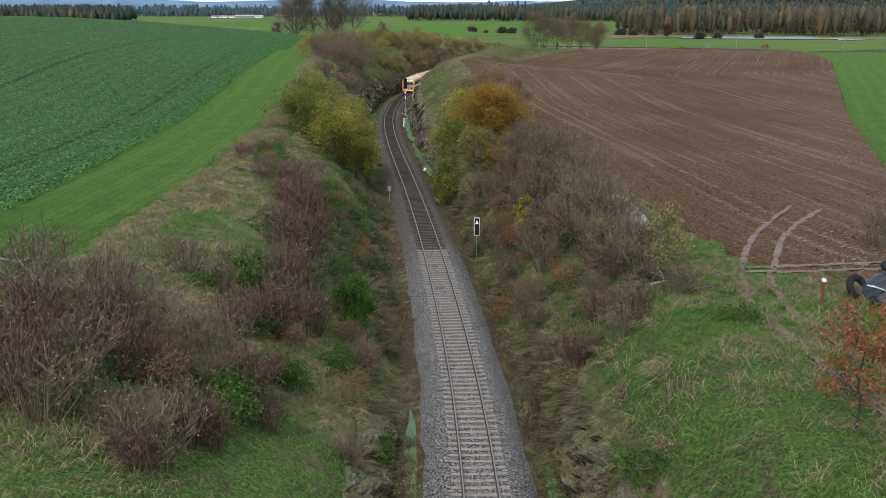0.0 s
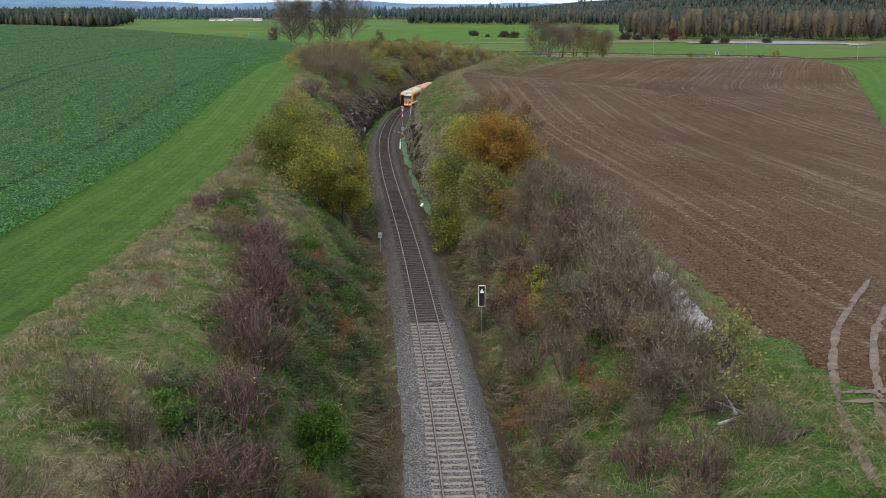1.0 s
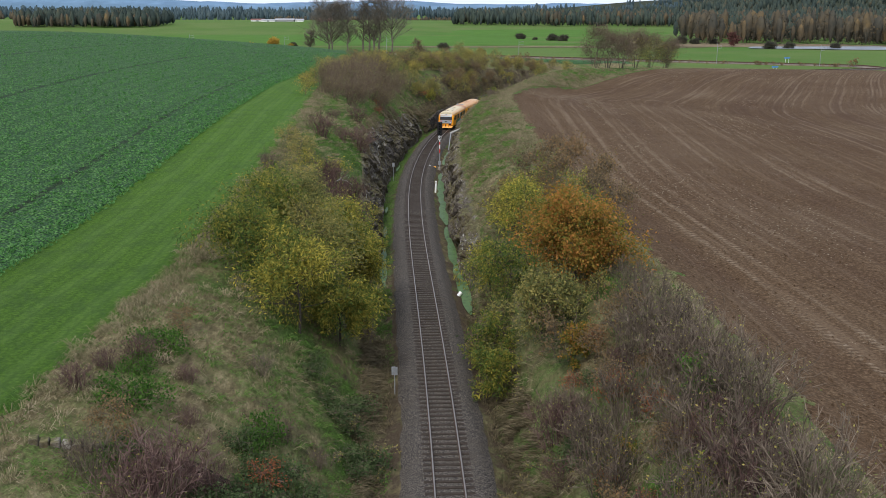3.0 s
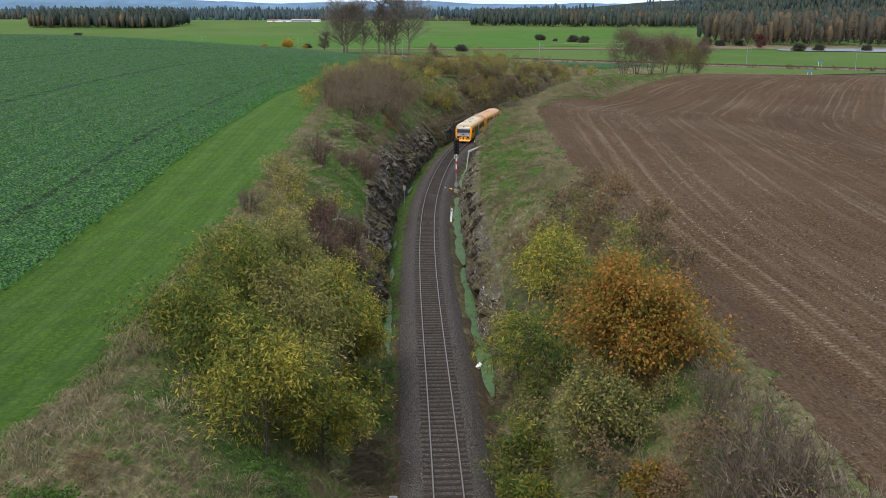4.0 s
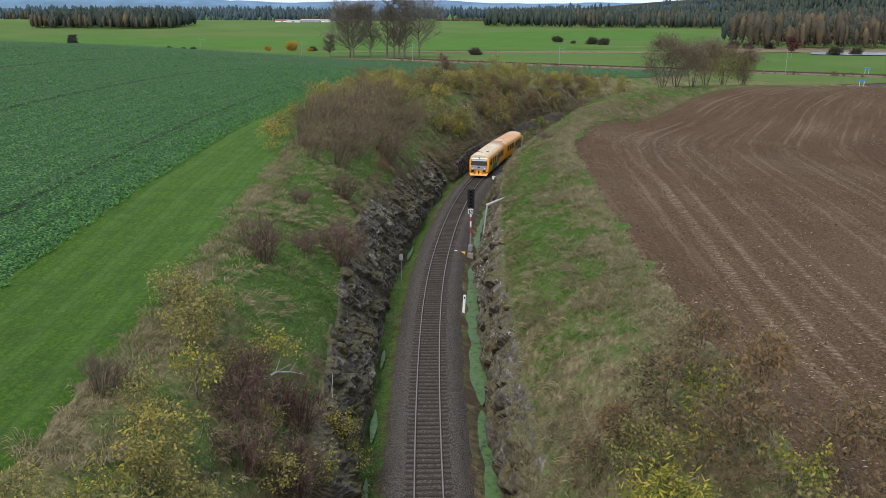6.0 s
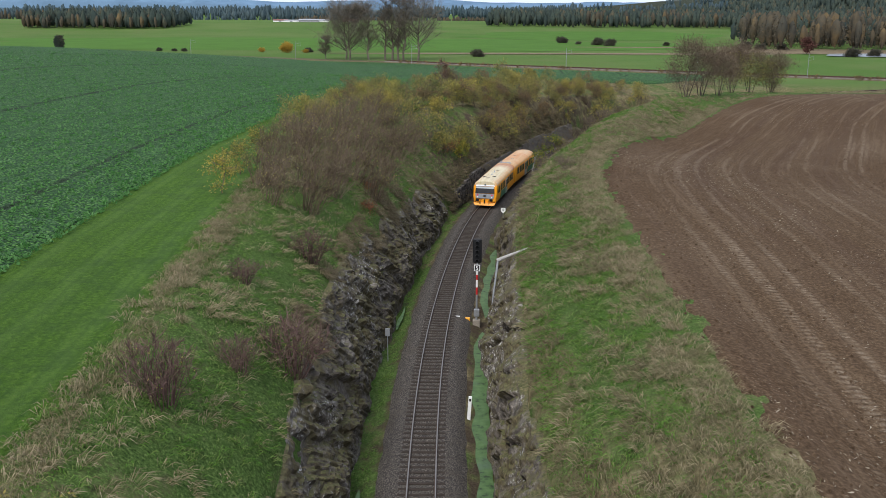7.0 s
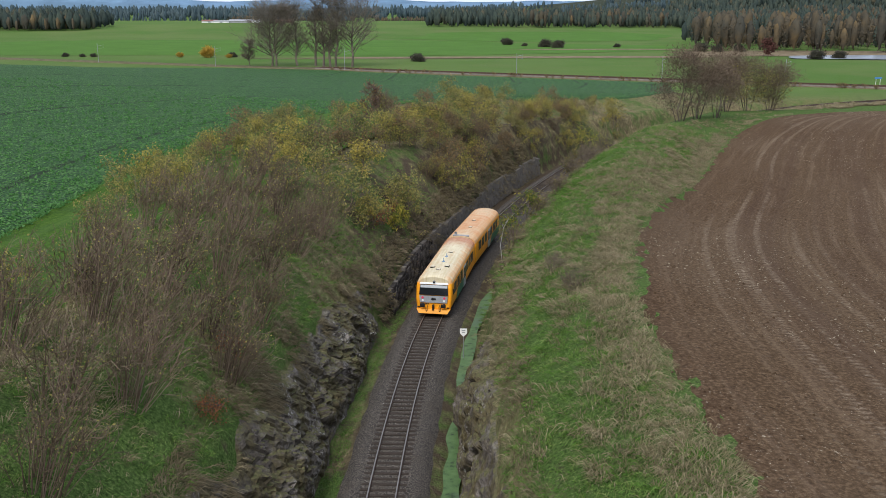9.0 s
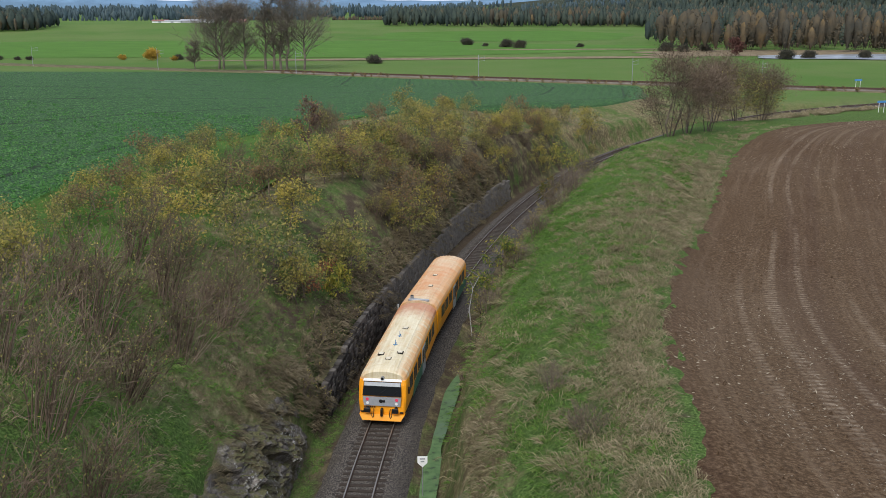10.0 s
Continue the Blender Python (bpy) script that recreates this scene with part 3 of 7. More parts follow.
def on_track(y, d):
    s = track_slope(y)
    c = 1 / np.sqrt(1 + s * s)
    return track_x(y) + d * c, y - d * s * c


bb, yy = np.meshgrid(np.arange(len(bd)), by, indexing="ij")
bx, byy = on_track(yy, bd[bb] + 0.12 * (vnoise(yy * 0.6, bb * 3.1, 2) - 0.5) * (np.abs(bd[bb]) > 2))
bzz = bz[bb] + 0.05 * (vnoise(yy * 1.9, bb * 1.7, 4) - 0.5)
track_bed = mesh_object("track_bed", np.stack([bx, byy, bzz], -1).reshape(-1, 3), grid_faces(len(bd), len(by))[:, ::-1], BALLAST, smooth_shade=True)
attribute(track_bed, "old", smooth(66, 92, yy + 4 * (vnoise(yy * 0.4, bb * 1.0, 8) - 0.5)))
tagged(track_bed, "grey crushed stone ballast bed, darker and older further on", "track bed", kind="structure")

railway_track = tagged(new("railway_track"), "single track with steel rails on concrete and old wooden sleepers", "railway track", kind="structure")
RAIL = [(-0.07, -0.17), (0.07, -0.17), (0.07, -0.155), (0.012, -0.13), (0.012, -0.045), (0.036, -0.035), (0.036, 0.0), (-0.036, 0.0), (-0.036, -0.035), (-0.012, -0.045), (-0.012, -0.13), (-0.07, -0.155)]
ry = np.concatenate([np.arange(-20, 320, 1.5), np.arange(320, 478, 4.0)])
for side in (-0.7535, 0.7535):
    pts = [np.stack([*on_track(ry, side + p[0]), np.full_like(ry, p[1])], -1) for p in RAIL]
    pts.append(pts[0])
    fs = grid_faces(len(pts), len(ry))
    slots = np.repeat([1 if i in (6,) else 0 for i in range(len(RAIL))], len(ry) - 1)
    mesh_object("rail", np.concatenate(pts), fs, [RAIL_RUST, RAIL_STEEL], railway_track, slots=slots)


def sleeper_mesh(name, hw, hh, mat, waist):
    bm = bmesh.new()
    prof = [(-1.25, -0.02), (-0.45, -0.02 - waist), (0.45, -0.02 - waist), (1.25, -0.02), (1.25, -0.22), (-1.25, -0.22)]
    vs = prism(bm, prof, -hw, hw)
    for v in vs:
        if v.co.z > -0.15:
            v.co.y *= 0.82
    me = bpy.data.meshes.new(name)
    bm.to_mesh(me)
    bm.free()
    me.materials.append(mat)
    return me


conc, wood = sleeper_mesh("sleeper", 0.115, 0.2, CONCRETE, 0.03), sleeper_mesh("sleeper", 0.13, 0.2, OLD_WOOD, 0.0)
sy = 22.0
for i in range(300):
    s = float(track_slope(sy))
    first = sy < 79.5
    ob = new("sleeper", conc if first else wood)
    ob.parent = railway_track
    jit = (hashed(i, 1.0) - 0.5)
    ob.matrix_basis = Matrix.Translation((float(track_x(sy)), sy, -0.125 if first else -0.125 - 0.02 * abs(jit))) @ Matrix.Rotation(-math.atan(s) + 0.02 * jit, 4, "Z")
    if i == 0:
        ob["label"] = "pale concrete sleeper"
    sy += 0.62 / math.sqrt(1 + s * s)
sv, sf = [], []
while sy < 420:
    s = float(track_slope(sy))
    q = Matrix.Translation((float(track_x(sy)), sy, -0.125)) @ Matrix.Rotation(-math.atan(s), 4, "Z")
    b = len(sv)
    sv += [q @ Vector((x, y, z)) for z in (-0.2, -0.02) for x, y in ((-1.25, -0.12), (1.25, -0.12), (1.25, 0.12), (-1.25, 0.12))]
    sf += [[b + v for v in f] for f in ((4, 5, 6, 7), (0, 1, 5, 4), (2, 3, 7, 6), (1, 2, 6, 5), (3, 0, 4, 7))]
    sy += 0.62 / math.sqrt(1 + s * s)
tagged(mesh_object("sleepers", sv, sf, OLD_WOOD, railway_track), "dark weathered sleepers further on", kind="stuff")


# ---- ditches with duckweed ----
def ditch_water(side, y0, y1, d0, d1, label):
    y = np.arange(y0, y1, 0.35)
    n = len(y)
    t = np.linspace(0, 1, n)
    taper = np.minimum(1, np.minimum(t, 1 - t) * n * 0.35 / 3.5) ** 0.7
    mid = (d0 + d1) / 2 + 0.15 * (vnoise(y * 0.35, y * 0, side + 4) - 0.5)
    half = (d1 - d0) / 2 * taper * (0.65 + 0.7 * vnoise(y * 0.45, y * 0, side + 9)) + 0.02
    cols = [np.stack([*on_track(y, side * (mid + f * half)), np.full(n, -0.80)], -1) for f in (-1, -0.4, 0.3, 1)]
    fs = grid_faces(4, n)
    ob = mesh_object("ditch_water", np.concatenate(cols), fs[:, ::-1] if side > 0 else fs, DUCKWEED, smooth_shade=True)
    return tagged(ob, label, "ditch water", kind="structure")


for side, y0, y1, d0, d1 in ((-1, 33, 47.5, 2.8, 3.3), (1, 33, 41, 3.0, 3.7), (-1, 126, 141, 3.15, 3.65), (-1, 145, 150, 3.2, 3.65), (-1, 157, 161, 3.2, 3.6), (-1, 187, 193, 3.25, 3.65),
                             (1, 118, 150, 3.1, 3.9), (1, 150.5, 187, 3.0, 4.0), (1, 190.5, 215, 3.1, 4.1), (1, 217, 243, 3.1, 4.0)):
    ditch_water(side, y0, y1, d0, d1, "still ditch water covered in pale green duckweed")


# ---- rock faces of the cutting ----
def facets(u, v, seed):
    """Irregular cells of the plane: each one's random number, the place in it and how near its crack is."""
    ui, vi = np.floor(u), np.floor(v)
    best, second = np.full(u.shape, 9.0), np.full(u.shape, 9.0)
    num, du, dv = np.zeros(u.shape), np.zeros(u.shape), np.zeros(u.shape)
    for a in (-1, 0, 1):
        for b in (-1, 0, 1):
            cu, cv = ui + a, vi + b
            x, y = u - cu - hashed(cu, cv, seed), v - cv - hashed(cu, cv, seed + 1)
            r = np.hypot(x, y)
            nearer = r < best
            second = np.where(nearer, best, np.minimum(second, r))
            num, du, dv = np.where(nearer, hashed(cu, cv, seed + 2), num), np.where(nearer, x, du), np.where(nearer, y, dv)
            best = np.where(nearer, r, best)
    return num, du, dv, second - best


def rock_face(side, y0, y1, label, seed, bold):
    """Broken rock from the ditch up to the turf: tilted slabs of three sizes with open cracks, ragged at the top."""
    y = np.arange(y0, y1, 0.18)
    v = np.linspace(0, 1.10, 54)
    vv, yy = np.meshgrid(v, y, indexing="ij")
    wo = station(yy, ST, WALL_OFF_L if side < 0 else WALL_OFF_R)
    wt = station(yy, ST, WALL_TOP_L if side < 0 else WALL_TOP_R)
    fade = smooth(y0, y0 + 9, yy) * (1 - smooth(y1 - 9, y1, yy))
    toe = 4.05 + 0.15 * np.sin(yy * 0.37 + side) + 0.12 * np.sin(yy * 0.9)
    vc = np.minimum(vv, 1)
    d = toe + (wo - toe) * vc ** 1.25 + (vv - vc) * 7.0
    z = -1.15 + (wt + 1.15) * vc + (vv - vc) * 1.0
    warp = 1.6 * (vnoise(yy * 0.3, z * 0.4, seed) - 0.5) + 0.5 * (vnoise(yy * 1.1, z * 1.3, seed + 9) - 0.5)
    sk, lay = yy + 0.5 * z + warp, z + 0.32 * yy - 0.6 * warp
    out = 0.9 * (vnoise(yy * 0.16, z * 0.25, seed + 5) - 0.35)
    for su, sv, amp, tilt, crack in ((3.1, 1.7, 0.62, 0.75, 0.20), (1.15, 0.62, 0.30, 0.42, 0.12), (0.52, 0.27, 0.12, 0.18, 0.05)):
        num, du, dv, gap = facets(sk / su, lay / sv, seed + int(su * 10))
        t1, t2 = hashed(num * 91.7, num * 3.1, 1) - 0.5, hashed(num * 57.3, num * 7.7, 2) - 0.3
        out = out + bold * (amp * (num - 0.25) + tilt * (t1 * du - t2 * dv) - crack * np.exp(-gap / 0.10))
    ragged = vv + 0.26 * (vnoise(yy * 0.23, yy * 0, seed + 7) - 0.5) + 0.14 * (vnoise(yy * 0.9, yy * 0, seed + 8) - 0.5)
    shape = (0.35 + 0.65 * smooth(0.0, 0.25, vv)) * (1 - 0.75 * smooth(0.72, 1.0, ragged))
    out = (0.10 + np.clip(out, -0.25, 1.5) * shape) * fade - 0.30 * (1 - fade) - 0.75 * smooth(0.93, 1.06, ragged)
    nx, nz = 0.90, 0.36
    x, yo = on_track(yy, side * (d - out * nx))
    ob = mesh_object("rock_face", np.stack([x, yo, z + out * nz * (vv > 0.03)], -1).reshape(-1, 3), grid_faces(54, len(y))[:, ::side], ROCK)
    attribute(ob, "lichen", 0.34 * np.exp(-((yy - 184) / 6.0) ** 2) * smooth(2.0, 4.5, z) if side < 0 else 0.16 * np.exp(-((yy - 172) / 14.0) ** 2) + 0 * z)
    return tagged(ob, label, "rock face", kind="structure")


rock_face(-1, 126, 234, "jagged grey slate rock face of the cutting, pale lichen", 11, 1.0)
rock_face(1, 122, 222, "low broken grey rock face above the ditch", 23, 0.8)
rock_face(-1, 24, 50, "low dark earth and rock face above the ditch", 31, 1.0)
rock_face(1, 24, 47, "low dark earth and rock face above the ditch", 37, 1.0)

# ---- the two-car diesel train standing in the cutting ----
def m_roof(name, rust, end):
    k = Mat(name, 0.6)
    o = k.coords("Object")
    st = k.noise(1.0, 5, k.scaled(o, (5.5, 0.35, 1.0)))
    cross = k.noise(1.0, 3, k.scaled(o, (0.4, 3.0, 1.0)))
    c = k.mix(k.level(st, 0.35, 0.7), (0.60, 0.54, 0.385), (0.47, 0.385, 0.235))
    f = k.math("ADD", k.math("MULTIPLY", k.noise(0.45, 4, o), 0.8), k.math("MULTIPLY", cross, 0.4))
    c = k.mix(k.level(f, 0.95 - rust, 1.15 - rust * 0.5), c, (0.50, 0.20, 0.065))
    c = k.mix(k.math("MULTIPLY", k.level(k.noise(3.0, 4, o), 0.55, 0.8), 0.4), c, (0.30, 0.13, 0.06))
    axes = k.n.new("ShaderNodeSeparateXYZ")
    k.l.new(o, axes.inputs[0])
    edge_rust = k.math("MULTIPLY", k.level(k.math("ABSOLUTE", axes.outputs["X"]), 0.8, 1.35), k.level(k.noise(1.0, 4, k.scaled(o, (1.0, 2.2, 1.0))), 0.35, 0.55))
    c = k.mix(k.math("MULTIPLY", edge_rust, 0.8), c, (0.56, 0.27, 0.085))
    end_rust = k.level(k.math("ADD", axes.outputs["Y"], k.math("MULTIPLY", k.noise(1.5, 4, o), 3.0)), end, end + 3.0)
    c = k.mix(k.math("MULTIPLY", end_rust, 0.8), c, (0.36, 0.125, 0.055))
    return k.colour(c)


ROOF_PALE, ROOF_RUST = m_roof("roof_cream", 0.26, 12.2), m_roof("roof_rusty", 0.62, 40.0)
ORANGE = plain("train_orange", (0.80, 0.315, 0.014), 0.4, 0, 0.08, 1.5)
TRAIN_GREEN = plain("train_green", (0.03, 0.13, 0.085), 0.45, 0, 0.12, 1.5)
SILVER = plain("train_silver", (0.36, 0.38, 0.40), 0.4, 0.2, 0.08)
GLASS = plain("dark_glass", (0.012, 0.014, 0.016), 0.08, 0, 0.1)
BLIND = plain("sun_blind", (0.40, 0.42, 0.43), 0.5, 0, 0.1)
TAIL = plain("tail_lamp_red", (0.75, 0.06, 0.12), 0.3, 0, 0.05)
UNDER = plain("underframe_dirt", (0.035, 0.028, 0.022), 0.9, 0, 0.2)
CREAM = plain("cream_paint", (0.56, 0.50, 0.38), 0.5, 0, 0.1)
BLUE = plain("aerial_blue", (0.05, 0.17, 0.32), 0.5, 0, 0.1)
SIDE = [(-1.36, 0.55), (-1.47, 0.80), (-1.52, 1.4), (-1.52, 2.45), (-1.47, 2.72)]
ARC = [(-1.49, 2.70), (-1.40, 2.92), (-1.18, 3.12), (-0.80, 3.28), (-0.40, 3.36), (0, 3.385), (0.40, 3.36), (0.80, 3.28), (1.18, 3.12), (1.40, 2.92), (1.49, 2.70)]


def loft(bm, sections, close=True):
    rows = [[bm.verts.new(p) for p in s] for s in sections]
    n = len(rows[0])
    fs = []
    for a, b in zip(rows, rows[1:]):
        for i in range(n if close else n - 1):
            fs.append(bm.faces.new((a[i], a[(i + 1) % n], b[(i + 1) % n], b[i])))
    if close:
        fs += [bm.faces.new(rows[0][::-1]), bm.faces.new(rows[-1])]
    bmesh.ops.recalc_face_normals(bm, faces=bm.faces)
    return fs


def cab_y(z):
    """How far back the raked end of the car lies at height z."""
    return 0.42 + 0.40 * max(0.0, (z - 1.75) / 1.3) ** 1.2 + 0.05 * max(0.0, 1.0 - z)


def railcar(at, towards, length, cab_rear, roof_mat, label):
    d = Vector(towards) - Vector(at)
    car = tagged(new("railcar"), label, "train car", "cars of the train")
    car.matrix_basis = Matrix.Translation(at) @ Matrix.Rotation(math.atan2(-d.x, d.y), 4, "Z")
    wall = SIDE + [(-x, z) for x, z in SIDE[::-1]]

    def sec(y, w, rake):
        return [(x * w, y + (cab_y(z) - 0.42 if rake else 0), z) for x, z in wall]
    y_end = length - 0.35
    bm = bmesh.new()
    if cab_rear:
        loft(bm, [sec(0.42, 0.90, 1), sec(0.50, 0.97, 1), sec(0.72, 1.0, 1), sec(1.5, 1.0, 0), sec(y_end, 1.0, 0)])
    else:
        loft(bm, [sec(0.3, 0.97, 0), sec(0.4, 1.0, 0), sec(length - 1.5, 1.0, 0), sec(length - 0.6, 0.97, 0), sec(length - 0.45, 0.9, 0)])
    part("body", bm, ORANGE, car)
    # roof with raised lengthwise ribs and a rounded cab end
    bm = bmesh.new()
    arc = [(x, z) for x, z in ARC]
    rs = []
    ends = [(0.78, 0.90, -0.22), (0.95, 0.97, -0.07), (1.3, 1.0, 0.0)] if cab_rear else [(0.25, 0.985, -0.03), (0.45, 1.0, 0.0)]
    tail = [(y_end, 1.0, 0.0), (y_end + 0.12, 0.985, -0.03)] if cab_rear else [(length - 1.1, 1.0, 0), (length - 0.7, 0.97, -0.08), (length - 0.5, 0.9, -0.25)]
    for y, w, dz in ends + tail:
        rs.append([(x * w, y, 2.66 + (z - 2.66) * (1 + dz) + 0.015) for x, z in arc] + [(x * w * 0.9, y, 2.62) for x, z in arc[::-1]])
    loft(bm, rs)
    part("roof", bm, roof_mat, car, "cream painted roof streaked with rust")
    for x, z in ((-1.1, 3.17), (-0.8, 3.30), (-0.52, 3.35), (-0.26, 3.385), (0.0, 3.40), (0.26, 3.385), (0.52, 3.35), (0.8, 3.30), (1.1, 3.17)):
        bm = bmesh.new()
        box(bm, (x - 0.018, 1.4, z - 0.03), (x + 0.018, y_end - 0.5, z + 0.018))
        part("roof_rib", bm, roof_mat, car)
    for y in np.arange(1.6, y_end - 0.2, 1.15):
        bm = bmesh.new()
        for i in range(len(ARC) - 1):
            (x0, z0), (x1, z1) = ARC[i], ARC[i + 1]
            rod(bm, (x0 * 0.99, y, z0 + 0.018), (x1 * 0.99, y, z1 + 0.018), 0.016, 4)
        part("roof_seam", bm, roof_mat, car)
    hatches = ((0.10, 8.6), (0.0, 2.7), (-0.62, 3.5), (0.55, 3.9)) if cab_rear else ((0.15, 4.3), (-0.05, 7.4))
    for x, y in hatches:
        bm = bmesh.new()
        box(bm, (x - 0.15, y - 0.17, 3.30), (x + 0.15, y + 0.17, 3.45), 0.03)
        h = part("roof_hatch", bm, CREAM, car, "small cream roof ventilator with a dark rim")
        bm = bmesh.new()
        box(bm, (x - 0.20, y - 0.22, 3.30), (x + 0.20, y + 0.22, 3.405), 0.02)
        part("rim", bm, UNDER, h)
        bm = bmesh.new()
        box(bm, (x - 0.12, y - 0.245, 3.36), (x + 0.12, y - 0.215, 3.44))
        part("vent_slot", bm, BLACK, h)
    if cab_rear:
        for y in (5.2, 6.9):
            bm = bmesh.new()
            box(bm, (-0.15, y - 0.03, 3.36), (0.15, y + 0.03, 3.43), 0.02)
            box(bm, (-0.03, y - 0.25, 3.36), (0.03, y + 0.35, 3.45), 0.02)
            rod(bm, (0, y, 3.4), (0, y + 0.1, 3.72), 0.02, 5)
            part("roof_aerial", bm, BLUE, car, "blue roof aerial")
    else:
        bm = bmesh.new()
        box(bm, (-0.8, 0.35, 3.28), (0.8, 0.62, 3.46), 0.04)
        rod(bm, (-0.55, 0.6, 3.3), (-0.55, 0.6, 3.66), 0.13, 10)
        part("exhaust_box", bm, GREY, car, "grey exhaust box with a black pipe")
        bm = bmesh.new()
        rod(bm, (-0.55, 0.6, 3.66), (-0.55, 0.6, 3.69), 0.12, 10)
        part("exhaust_pipe", bm, BLACK, car)
    # windows, doors and the green sweep along both sides
    for s in (-1, 1):
        for y in (2.4, 4.1, 5.8, 9.0, 10.7, 12.2):
            if y + 0.7 > length:
                continue
            bm = bmesh.new()
            box(bm, (s * 1.515 - 0.015, y - 0.62, 1.65), (s * 1.515 + 0.015, y + 0.62, 2.45), 0.012)
            w = part("window", bm, GLASS, car)
            bm = bmesh.new()
            box(bm, (s * 1.508 - 0.015, y - 0.68, 1.59), (s * 1.508 + 0.015, y + 0.68, 2.51), 0.012)
            part("window_frame", bm, BLACK, w)
        for y in (7.0, 7.72):
            bm = bmesh.new()
            box(bm, (s * 1.52 - 0.02, y, 0.62), (s * 1.52 + 0.02, y + 0.68, 2.52), 0.015)
            door = part("door", bm, SILVER, car)
            bm = bmesh.new()
            box(bm, (s * 1.535 - 0.02, y + 0.12, 1.4), (s * 1.535 + 0.02, y + 0.56, 2.35), 0.01)
            part("door_glass", bm, GLASS, door)
        bm = bmesh.new()
        y0, y1 = (3.0, 6.9) if cab_rear else (8.6, length - 1.2)
        vs = prism(bm, [(0, 0.75), (0.014, 0.75), (0.014, 1.55), (0, 1.55)], y0, y1)
        for v in vs:
            v.co.x = s * (1.515 + v.co.x)
            v.co.y += 0.8 * (v.co.z - 0.75)
        bmesh.ops.recalc_face_normals(bm, faces=bm.faces)
        part("green_panel", bm, TRAIN_GREEN, car, "dark green painted side panel")
    # running gear
    for y in (3.0, length - 3.2):
        bm = bmesh.new()
        box(bm, (-1.1, y - 0.7, 0.42), (1.1, y + 0.7, 0.62), 0.03)
        rod(bm, (-0.85, y, 0.42), (0.85, y, 0.42), 0.08, 8)
        gear = part("axle_frame", bm, UNDER, car)
        for x in (-0.75, 0.75):
            bm = bmesh.new()
            rod(bm, (x - 0.07, y, 0.425), (x + 0.07, y, 0.425), 0.42, 20)
            part("wheel", bm, RAIL_RUST, gear)
    bm = bmesh.new()
    box(bm, (-1.2, 4.4, 0.35), (1.2, length - 4.6, 0.6), 0.05)
    part("underframe_box", bm, UNDER, car)
    if not cab_rear:
        return car
    # ---- the cab end that faces the follower ----
    bm = bmesh.new()
    prof = [(-1.22, 1.80), (1.22, 1.80), (1.16, 2.62), (-1.16, 2.62)]
    vs = [bm.verts.new((x, cab_y(z) - 0.045, z)) for x, z in prof] + [bm.verts.new((x, cab_y(z) + 0.02, z)) for x, z in prof]
    for f in ((0, 1, 2, 3), (7, 6, 5, 4), (0, 4, 5, 1), (1, 5, 6, 2), (2, 6, 7, 3), (3, 7, 4, 0)):
        bm.faces.new([vs[i] for i in f])
    bmesh.ops.recalc_face_normals(bm, faces=bm.faces)
    screen = part("windscreen", bm, GLASS, car, "wide dark cab windscreen")
    bm = bmesh.new()
    for x0, x1, z0, z1 in ((-1.13, 1.13, 2.38, 2.60),):
        vs = [bm.verts.new((x, cab_y(z) - 0.052, z)) for x, z in ((x0, z0), (x1, z0), (x1, z1), (x0, z1))]
        bm.faces.new(vs)
        vb = [bm.verts.new((x, cab_y(z) - 0.048, z)) for x, z in ((x0, z0), (x1, z0), (x1, z1), (x0, z1))]
        bm.faces.new(vb[::-1])
    part("sun_blind", bm, BLIND, screen, "pale grey blind behind the glass")
    bm = bmesh.new()
    rod(bm, (-0.35, cab_y(1.8) - 0.08, 1.80), (0.25, cab_y(2.25) - 0.08, 2.22), 0.012, 5)
    rod(bm, (0.55, cab_y(1.8) - 0.08, 1.80), (0.95, cab_y(2.2) - 0.08, 2.15), 0.012, 5)
    part("wiper", bm, BLACK, screen)
    bm = bmesh.new()
    vs = prism(bm, [(-1.22, 2.66), (1.22, 2.66), (1.16, 2.80), (-1.16, 2.80)], 0, 0.05)
    for v in vs:
        v.co.y += cab_y(v.co.z) - 0.05
    bmesh.ops.translate(bm, verts=bm.verts, vec=(0, 0.0, 0))
    part("white_band", bm, WHITE, car, "white band over the windscreen")
    bm = bmesh.new()
    rod(bm, (0, cab_y(2.78) - 0.11, 2.84), (0, cab_y(2.78) + 0.1, 2.86), 0.11, 14)
    lamp = part("top_lamp", bm, GREY, car)
    bm = bmesh.new()
    rod(bm, (0, cab_y(2.78) - 0.125, 2.84), (0, cab_y(2.78) - 0.10, 2.84), 0.08, 14)
    part("lens", bm, GLASS, lamp)
    bm = bmesh.new()
    prism(bm, [(-1.14, 1.14), (1.14, 1.14), (1.20, 1.72), (-1.20, 1.72)], 0.375, 0.44)
    panel = part("front_panel", bm, SILVER, car, "silver grey panel with lamps")
    for s in (-1, 1):
        for x, z, r, m, nm in ((0.92, 1.57, 0.10, TAIL, "tail_lamp"), (0.90, 1.32, 0.09, WHITE, "headlight")):
            bm = bmesh.new()
            rod(bm, (s * x, 0.345, z), (s * x, 0.39, z), r, 14)
            part(nm, bm, m, panel)
    bm = bmesh.new()
    rod(bm, (-0.07, 0.355, 1.46), (-0.07, 0.38, 1.46), 0.12, 12)
    box(bm, (-0.02, 0.353, 1.38), (0.20, 0.378, 1.54), 0.01)
    part("emblem", bm, BLACK, panel, "dark round emblem")
    for x in (-1.12, -1.01, -0.90, -0.76, -0.65, -0.50):
        bm = bmesh.new()
        box(bm, (x, 0.395, 1.0), (x + 0.075, 0.42, 1.09))
        part("number_bar", bm, BLACK, car)
    bm = bmesh.new()
